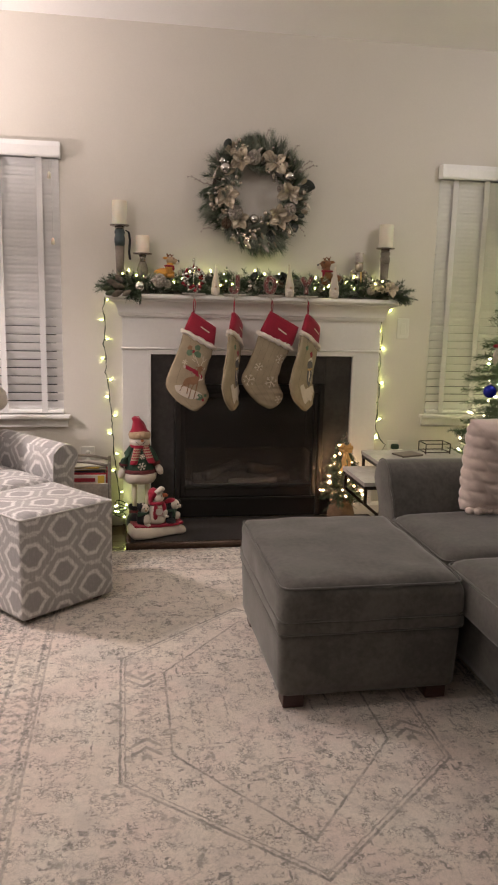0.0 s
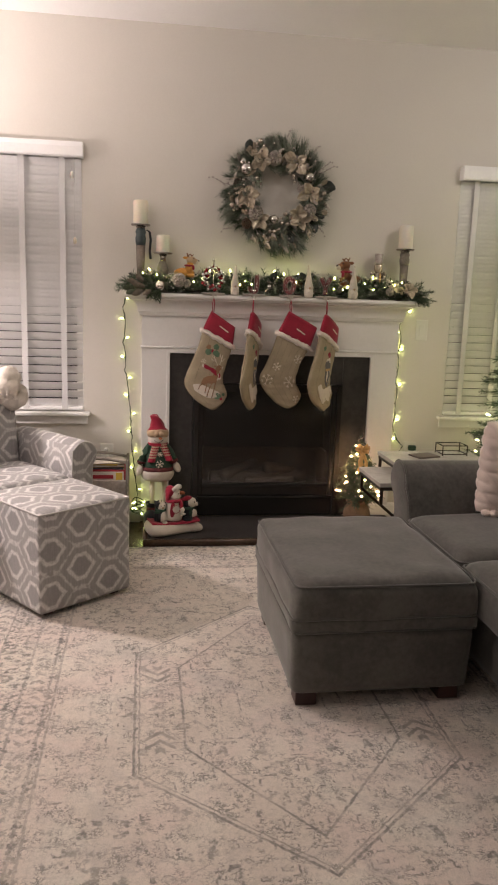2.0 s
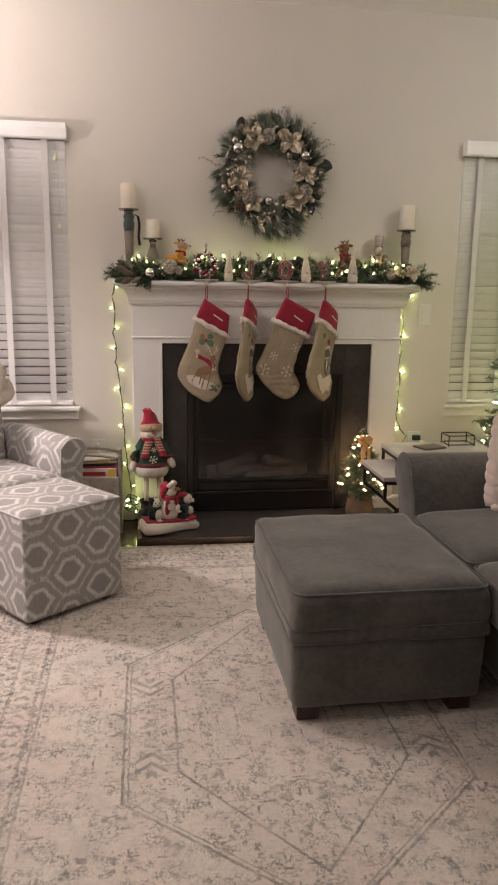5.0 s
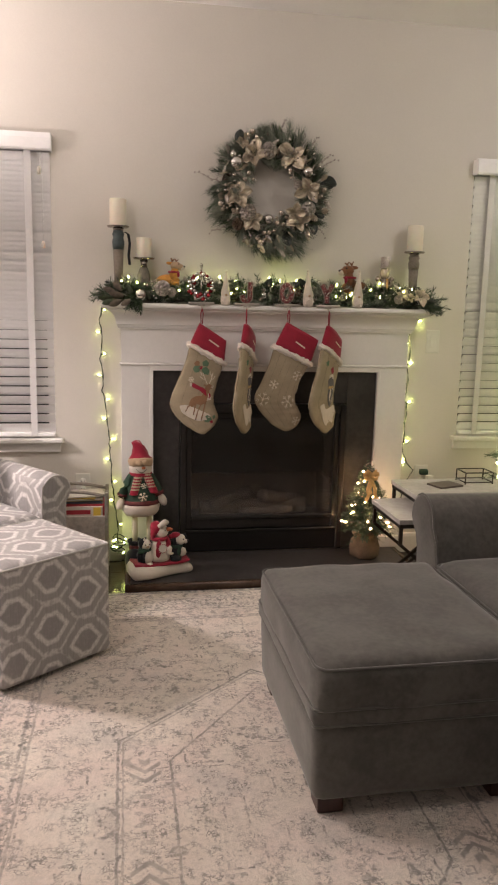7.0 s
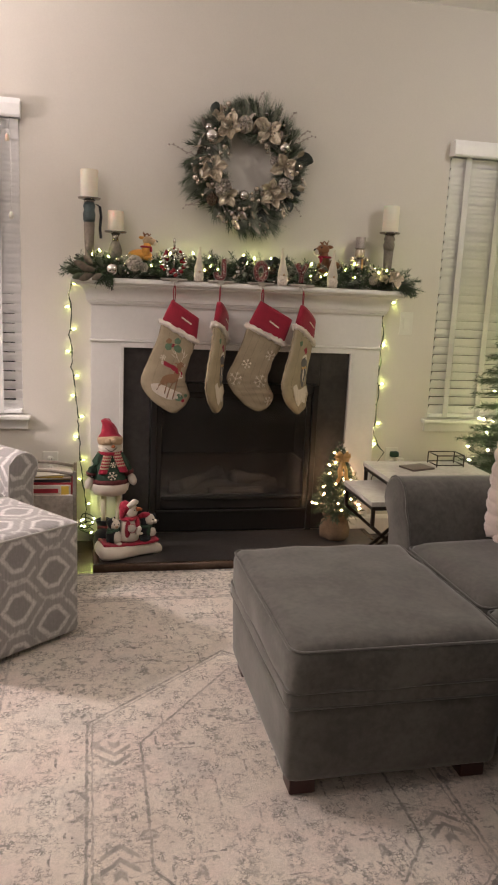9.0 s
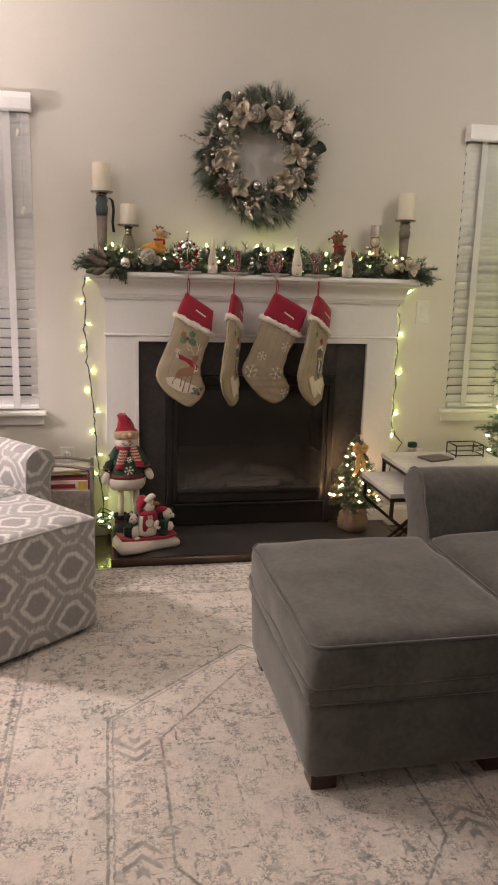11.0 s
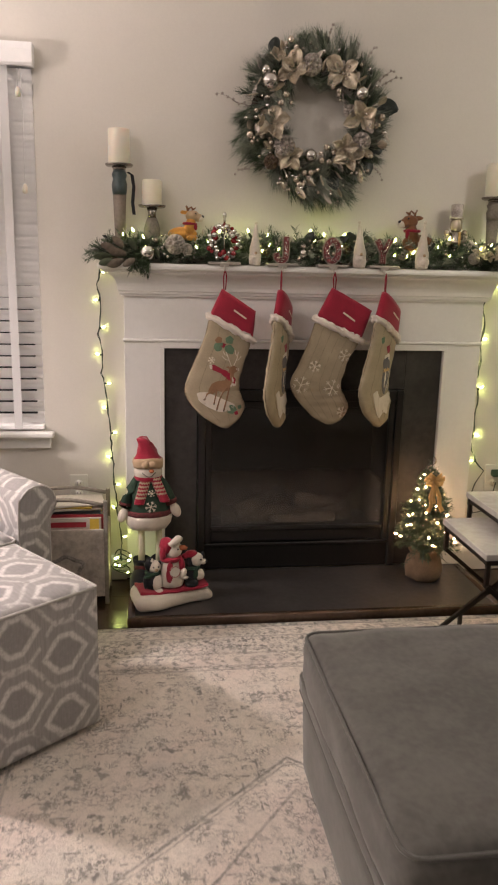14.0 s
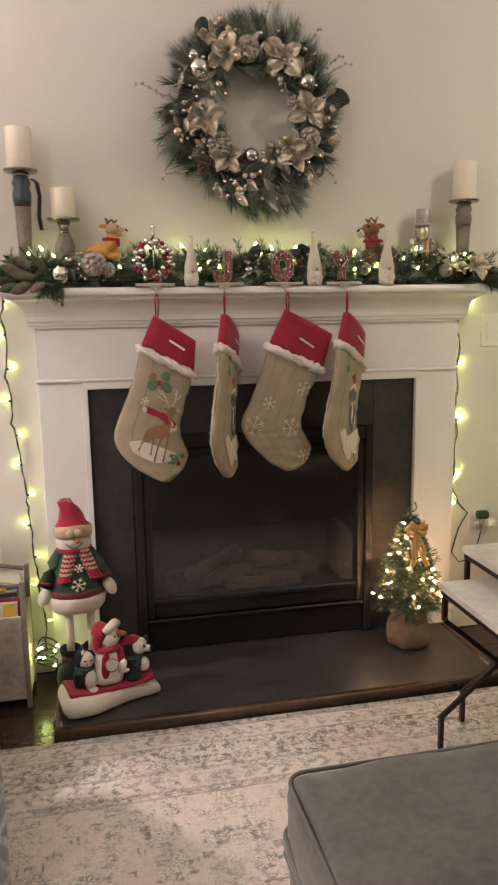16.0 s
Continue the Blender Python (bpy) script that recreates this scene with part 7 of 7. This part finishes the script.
pup = [(ball((0, 0, 0.040), 0.040, (0.95, 0.9, 1.15), 3), FELT_BLACK), (ball((0.024, -0.018, 0.040), 0.024, (1.0, 0.8, 1.0), 3), FELT_WHITE), (ball((0.020, -0.006, 0.100), 0.028, (1.0, 0.95, 1.0), 3), FELT_WHITE), (ball((0.040, -0.020, 0.094), 0.015, (1.0, 1.0, 0.85), 2), FELT_WHITE), (ball((0.052, -0.027, 0.096), 0.0070), FELT_BLACK), (ball((0.028, -0.031, 0.108), 0.0036), FELT_BLACK), (ball((0.044, -0.020, 0.110), 0.0036), FELT_BLACK),
       (ball((-0.010, -0.004, 0.092), 0.019, (0.75, 0.9, 1.55), 3), FELT_BLACK), (ball((0.048, 0.006, 0.112), 0.010, (0.8, 0.8, 1.4), 2), FELT_BLACK), (ball((-0.002, 0.002, 0.122), 0.021, (1.3, 1.0, 0.72), 3), FELT_RED), (ball((-0.026, 0.0, 0.120), 0.015, (1.1, 0.8, 0.8), 2), FELT_RED), (around(0.028, 0.070, 0.0075), FELT_GREEN), (ball((0.004, -0.034, 0.050), 0.013, (0.8, 0.5, 1.9), 2), FELT_GREEN), (ball((-0.012, -0.034, 0.014), 0.024, (1.2, 1.0, 0.7), 2), FELT_BLACK)]
body_ = lathe([(0.030, 0.0), (0.050, 0.010), (0.054, 0.032), (0.049, 0.062), (0.040, 0.092), (0.028, 0.118), (0.018, 0.126)], 24)
lead = [(body_, FELT_WHITE), (ball((0.010, -0.004, 0.150), 0.034, (1.0, 0.95, 0.98), 4), FELT_WHITE), (tube([(0.030, -0.018, 0.158), (0.045, -0.028, 0.163), (0.056, -0.034, 0.158)], lambda f: 0.0125 - 0.0065 * f, 10), NOSE_FELT), (ball((0.018, -0.035, 0.160), 0.0032), FELT_BLACK), (ball((0.034, -0.026, 0.164), 0.0030), FELT_BLACK),
                  (ball((-0.014, 0.006, 0.164), 0.034, (0.85, 1.0, 1.05), 4), FELT_RED), (ball((-0.034, -0.006, 0.140), 0.020, (0.62, 0.9, 1.75), 3), FELT_RED), (tube([(-0.010, -0.026, 0.176), (0.004, -0.030, 0.190), (0.022, -0.022, 0.196), (0.034, -0.006, 0.190)], lambda f: 0.0135 + 0.002 * math.sin(f * 3), 10), FELT_WHITE),
                  (around(0.034, 0.116, 0.0105), FELT_RED), (ball((-0.018, -0.044, 0.070), 0.017, (0.85, 0.45, 2.9), 3), FELT_RED), (ball((0.036, -0.020, 0.082), 0.020, (0.75, 1.1, 2.0), 3), FELT_RED), (ball((0.034, -0.046, 0.062), 0.014, (0.9, 0.8, 1.7), 2, None, Matrix.Rotation(radians(28), 3, "Y").to_quaternion()), FELT_WHITE), (ball((0.042, -0.050, 0.046), 0.012, (1.3, 0.8, 0.7), 2), FELT_WHITE), (lathe([(0.0225, 0), (0.0225, 0.0018), (0.0215, 0.0019), (0.004, 0.0019), (0.001, 0.0019)], 26, pose(-0.002, -0.0560, 0.078, 90, 0, 0)), PAPER), (around(0.0215, 0.0, 0.0012, 1.0), FELT_RED)]
bmesh.ops.transform(lead[-1][0], matrix=pose(-0.002, -0.0585, 0.078, 90, 0, 0), verts=lead[-1][0].verts)
riders = placed(bird, pose(-0.072, -0.004, 0.060, 0, 0, 6)) + placed(pup, pose(0.080, 0.006, 0.060, 0, 0, 2) @ Matrix.Scale(0.94, 4)) + placed(lead, pose(-0.002, 0.004, 0.062, 0, 0, 4) @ Matrix.Scale(0.95, 4))
for b_, m_ in riders:
    for v in b_.verts:
        if m_ is not PAPER:
            v.co += noise.noise_vector(v.co * 55) * 0.0026
doll("plush_sled_toy", (0.596, 3.876, HEARTH), [(base, FELT_WHITE), (sled, FELT_RED)] + riders, "plush snow friends in red hats riding a sled on snow base", "plush toy", turn=14)

# ---- little lit tree in a burlap sack ----
mt_ = thing("tabletop_christmas_tree", (1.616, 3.975, HEARTH), "small lit artificial tree with gold bow in burlap sack", "christmas tree")
sack = lathe([(0.064, 0.0), (0.076, 0.012), (0.081, 0.05), (0.074, 0.090), (0.060, 0.108), (0.072, 0.126), (0.064, 0.136)], 28)
for v in sack.verts:
    v.co += noise.noise_vector(v.co * 24) * 0.011
    v.co.z = max(0.0, v.co.z)
part("burlap_sack", sack, SACK, mt_, "rumpled burlap base")
part("trunk", tube([(0, 0, 0.08), (0, 0, 0.47)], lambda f: 0.009 * (1.1 - f), 8), TWIG, mt_)
rng = np.random.RandomState(41)
ls = []
for k in range(430):
    f = rng.rand() ** 1.2
    z = 0.14 + 0.335 * f
    r = 0.128 * (1 - f) ** 0.7 + 0.014
    a = rng.rand() * 6.2832
    d = Vector((math.cos(a), math.sin(a), 0.25 * rng.randn() + 0.1))
    p = Vector((0, 0, z)) + d * r * 0.25
    ls.append((p, Vector((0, 0, z)) + d * r * (0.75 + 0.35 * rng.rand())))
ls += [((0, 0, 0.46), (0, 0, 0.515)), ((0, 0, 0.44), (0.02, 0, 0.49)), ((0, 0, 0.44), (-0.015, 0.01, 0.495))]
V, F = sprigs(ls, 8, 46, 0.028, 0.0010, 0.9)
raw("needles", V, F, NEEDLE, mt_)
rb = random.Random(14)
for k in range(40):
    f = (k + 0.5) / 40
    a = k * 2.4 + rb.uniform(-0.3, 0.3)
    r = (0.118 * (1 - f) ** 0.7 + 0.014) * rb.uniform(0.6, 1.04)
    bulb(mt_, (r * math.cos(a), r * math.sin(a) - 0.004, 0.165 + 0.31 * f ** 1.1), (math.cos(a), math.sin(a), 0.3), BULB_WHITE_MESH, 0.68)
mt_.matrix_world = pose(1.634, 4.028, HEARTH) @ Matrix.Scale(0.95, 4)
# beads and gold bow
pts = [(0.10 * math.cos(k * 0.5) * (1 - k / 70), -abs(0.098 * math.sin(k * 0.5)) * (1 - k / 80) - 0.012, 0.16 + 0.006 * k) for k in range(64)]
for q_ in pts:
    berry(mt_, q_, 0.0042, PEARL, "pearl")


def ribbon(pts, width, bm):
    rows = []
    for i, p in enumerate(pts):
        p = Vector(p)
        d = (Vector(pts[min(i + 1, len(pts) - 1)]) - Vector(pts[max(i - 1, 0)])).normalized()
        s = d.cross(Vector((0, -1, 0))).normalized() * width if abs(d.y) < 0.95 else Vector((width, 0, 0))
        rows.append([bm.verts.new(p + s), bm.verts.new(p - s), bm.verts.new(p - s + Vector((0, 0.0012, 0))), bm.verts.new(p + s + Vector((0, 0.0012, 0)))])
    for a, b in zip(rows, rows[1:]):
        for k in range(4):
            bm.faces.new((a[k], a[(k + 1) % 4], b[(k + 1) % 4], b[k]))
    return bm


bow = part("bow", ball((0, -0.062, 0.430), 0.009), GOLD, mt_, "gold fabric bow")
for s in (-1, 1):
    for up, out in ((0.020, 0.040), (0.034, 0.026), (-0.004, 0.036)):
        part("bow_loop", ribbon([(0, -0.064, 0.430), (s * out * 0.45, -0.088, 0.430 + up * 0.8), (s * out, -0.084, 0.434 + up), (s * out * 1.08, -0.068, 0.426 + up * 0.9), (s * out * 0.5, -0.066, 0.428 + up * 0.3), (0, -0.064, 0.430)], 0.010, bmesh.new()), GOLD, bow)
    part("bow_tail", ribbon([(0, -0.064, 0.428), (s * 0.008, -0.080, 0.404), (s * 0.021, -0.088, 0.372), (s * 0.019, -0.100, 0.338), (s * 0.034, -0.104, 0.312)], 0.010, bmesh.new()), GOLD, bow)
part("bow_tail", ribbon([(0, -0.066, 0.428), (-0.004, -0.084, 0.400), (-0.010, -0.092, 0.368), (-0.004, -0.098, 0.345)], 0.009, bmesh.new()), GOLD, bow)

bow.matrix_basis = pose(-0.004, 0.008, 0.022, 0, 0, 0) @ Matrix.Diagonal((0.92, 0.98, 0.98, 1))

# ---- string lights down both sides of the mantelpiece ----


def light_string(pts, seed, label, coil=(), mesh=None):
    t = thing("string_lights", pts[0], label, "string lights", "light strings beside the mantelpiece")
    o = Vector(pts[0])
    rng_ = random.Random(seed)
    fine = []
    for a, b in zip(pts, pts[1:]):
        a, b = Vector(a) - o, Vector(b) - o
        n_ = max(2, int((b - a).length / 0.02))
        for k in range(n_):
            fine.append(a.lerp(b, k / n_) + Vector((rng_.uniform(-0.004, 0.004), rng_.uniform(-0.003, 0.001), 0)))
    fine.append(Vector(pts[-1]) - o)
    part("wire", tube(fine, 0.0018, 6), WIRE, t)
    part("second_wire", tube([p + Vector((0.0035 * math.sin(i * 0.9), -0.004 + 0.002 * math.cos(i * 0.9), 0)) for i, p in enumerate(fine)], 0.0016, 6), WIRE, t)
    step = 5
    for i in range(1, len(fine) - 1, step):
        p = fine[i]
        s = -1 if (i // step) % 2 else 1
        d = Vector((0.8 * s + rng_.uniform(-0.3, 0.3), -0.25, rng_.uniform(0.0, 0.5)))
        sk = part("lamp_socket", tube([p, p + d.normalized() * 0.012], 0.0034, 6), WIRE, t)
        bulb(t, p + d.normalized() * 0.0115, d, mesh, 0.88)
    if coil:
        pc_ = []
        for k in range(60):
            a = k * 0.55
            pc_.append(Vector(coil) - o + Vector((0.030 * math.cos(a) + 0.008 * math.sin(k), 0.018 * math.sin(a * 1.3), 0.010 + 0.0013 * k + 0.022 * (1 + math.sin(a * 0.7)))))
        part("wire", tube(pc_, 0.0024, 6), WIRE, t)
        for k in range(4, 60, 9):
            bulb(t, pc_[k] + Vector((0, -0.006, 0.004)), (0.3, -1, 0.6), size=1.15)
    return t


WY = WALL - 0.010
light_string([(0.338, WY - 0.015, 1.262), (0.326, WY, 1.20), (0.335, WY, 1.12), (0.326, WY, 1.01), (0.338, WY, 0.93), (0.336, WY, 0.86), (0.352, WY, 0.76), (0.358, WY, 0.66), (0.370, WY, 0.56), (0.372, WY, 0.43), (0.386, WY, 0.33), (0.40, WY - 0.05, 0.20), (0.405, WY - 0.10, 0.12)], 3, "green wire string of warm mini lights, lit, on the wall", (0.405, 4.06, 0.055))
light_string([(1.925, WY - 0.010, 1.236), (1.890, WY, 1.20), (1.872, WY, 1.15), (1.884, WY, 1.06), (1.874, WY, 1.00), (1.882, WY, 0.92), (1.870, WY, 0.84), (1.884, WY, 0.74), (1.876, WY, 0.64), (1.872, WY, 0.56), (1.895, WY, 0.49), (1.940, WY, 0.448)], 9, "green wire string of warm mini lights, lit, on the wall", (), BULB_STRONG_MESH)
cable = part("lead", tube([(1.940, WY, 0.448), (1.905, WY, 0.39), (1.880, WY, 0.30), (1.90, WY - 0.02, 0.265), (1.95, WY - 0.02, 0.275), (1.98, WY - 0.015, 0.34), (1.99, WY - 0.02, 0.40)], 0.0022, 6), WIRE)
tagged(cable, "thin green lead from string lights to the outlet", "cable")

# ---- the large christmas tree beside the window ----
big = thing("christmas_tree", (2.70, 3.60, 0.0), "tall green artificial christmas tree with lights and baubles", "christmas tree")
part("trunk", tube([(0, 0, 0.0), (0, 0, 2.2)], lambda f: 0.03 * (1.05 - f), 10), TWIG, big)
rng = np.random.RandomState(77)
for nm, mt2, cnt, sd in (("needles", NEEDLE, 720, 12), ("light_needles", NEEDLE_GREY, 50, 13)):
    ls = []
    for k in range(cnt):
        f = rng.rand() ** 1.25
        z = 0.35 + 1.85 * f
        r = 0.60 * (1 - f) ** 0.9 + 0.03
        a = rng.rand() * 6.2832
        d = Vector((math.cos(a), math.sin(a), -0.12 + 0.12 * rng.randn()))
        r *= 0.80 + 0.3 * rng.rand()
        p0, p1 = Vector((0, 0, z + 0.03)) + d * r * 0.3, Vector((0, 0, z)) + d * r
        if p1.y > 0.57:
            p1.y = 0.57
        ls.append((p0, p1))
        side = Vector((-d.y, d.x, 0.15))
        for g in (0.55, 0.75):
            for s in (-1, 1):
                q0 = p0.lerp(p1, g)
                ls.append((q0, q0 + (d * 0.10 + side * s * 0.075)))
    V, F = sprigs(ls, sd, 44, 0.036, 0.0013, 0.9)
    for v in V:
        v.y = min(v.y, 0.585)
    raw(nm, V, F, mt2, big)
part("stand", lathe([(0.16, 0), (0.16, 0.02), (0.06, 0.05), (0.04, 0.10)], 20), DARK, big)
for k in range(80):
    f = (k + 0.5) / 80
    a = math.pi + 1.2 * math.sin(k * 2.4)
    r = 0.55 * (1 - f) ** 0.9 + 0.02
    bulb(big, (r * math.cos(a), r * math.sin(a), 0.42 + 1.7 * f), (math.cos(a), math.sin(a), 0.3), BULB_TREE_MESH, 0.72)
for x, y, z, mt3, r in ((-0.56, -0.22, 0.862, BLUE, 0.032), (-0.40, -0.30, 1.22, BERRY_RED, 0.028), (-0.36, -0.34, 0.72, SILVER, 0.030), (-0.25, -0.30, 1.50, BLUE, 0.028), (-0.42, -0.34, 1.02, PEARL, 0.026)):
    o = part("bauble", ball((x, y, z), r, sub=3), mt3, big, "shiny round bauble")
    part("cap", lathe([(0.006, 0), (0.006, 0.008), (0.002, 0.012)], 10, Matrix.Translation((x, y, z + r - 0.001))), SILVER, o)
ic = part("hanging_ornament", lathe([(0.003, 0), (0.011, 0.02), (0.012, 0.05), (0.006, 0.075), (0.002, 0.085)], 12, Matrix.Translation((-0.555, -0.24, 0.985))), CONE_SILVER, big, "slim silver glass ornament")
part("ornament_bow", ball((-0.555, -0.24, 1.077), 0.010, (1.8, 0.6, 0.9)), FELT_RED, ic)

# ---- floor lamp that the light comes from, and unseen fixtures for the ceiling fills ----
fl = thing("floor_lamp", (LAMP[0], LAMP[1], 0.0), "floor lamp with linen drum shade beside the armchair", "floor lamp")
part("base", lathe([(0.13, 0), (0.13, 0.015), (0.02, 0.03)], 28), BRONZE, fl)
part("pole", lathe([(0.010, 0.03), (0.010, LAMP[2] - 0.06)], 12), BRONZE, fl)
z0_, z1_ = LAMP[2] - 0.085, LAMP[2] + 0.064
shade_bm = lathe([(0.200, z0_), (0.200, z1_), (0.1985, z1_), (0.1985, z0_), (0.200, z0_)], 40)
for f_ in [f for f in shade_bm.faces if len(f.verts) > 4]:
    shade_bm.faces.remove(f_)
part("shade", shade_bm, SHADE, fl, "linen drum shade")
# invented fixtures, out of view, one round each added fill lamp
for k, (cx_, cy_) in enumerate(CEILING_FILLS):
    t = thing("ceiling_fill", (cx_, cy_, CEIL), "unseen round white flush ceiling light, added for fill", "ceiling light", "flush ceiling lights")
    part("base_plate", lathe([(0.150, -0.0005), (0.152, -0.020), (0.140, -0.028), (0.030, -0.030)], 28), TRIM, t)
    part("lamp_socket", lathe([(0.022, -0.030), (0.022, -0.075), (0.018, -0.080)], 16), TRIM, t)

# ---- floor planks near the hearth ----
PLANK_W = 0.118
PM = {}
for j in range(9):
    y0 = 3.20 + j * PLANK_W
    x = -1.6 - 0.31 * (j % 3)
    i = 0
    while x < 3.6:
        ln = (0.95, 1.25, 0.80, 1.1)[(i + j) % 4]
        if ln not in PM:
            PM[ln] = mesh_of("plank", boxed(0.001, ln - 0.001, 0.0008, PLANK_W - 0.0008, -0.004, -0.0002 + 0.0, 0.0008, 1), PLANK, False)
        y1 = y0 + PLANK_W
        if y1 < WALL - 0.001:
            o = new("plank", PM[ln])
            o.parent = floor
            o.matrix_basis = pose(x, y0, 0)
        x += ln
        i += 1
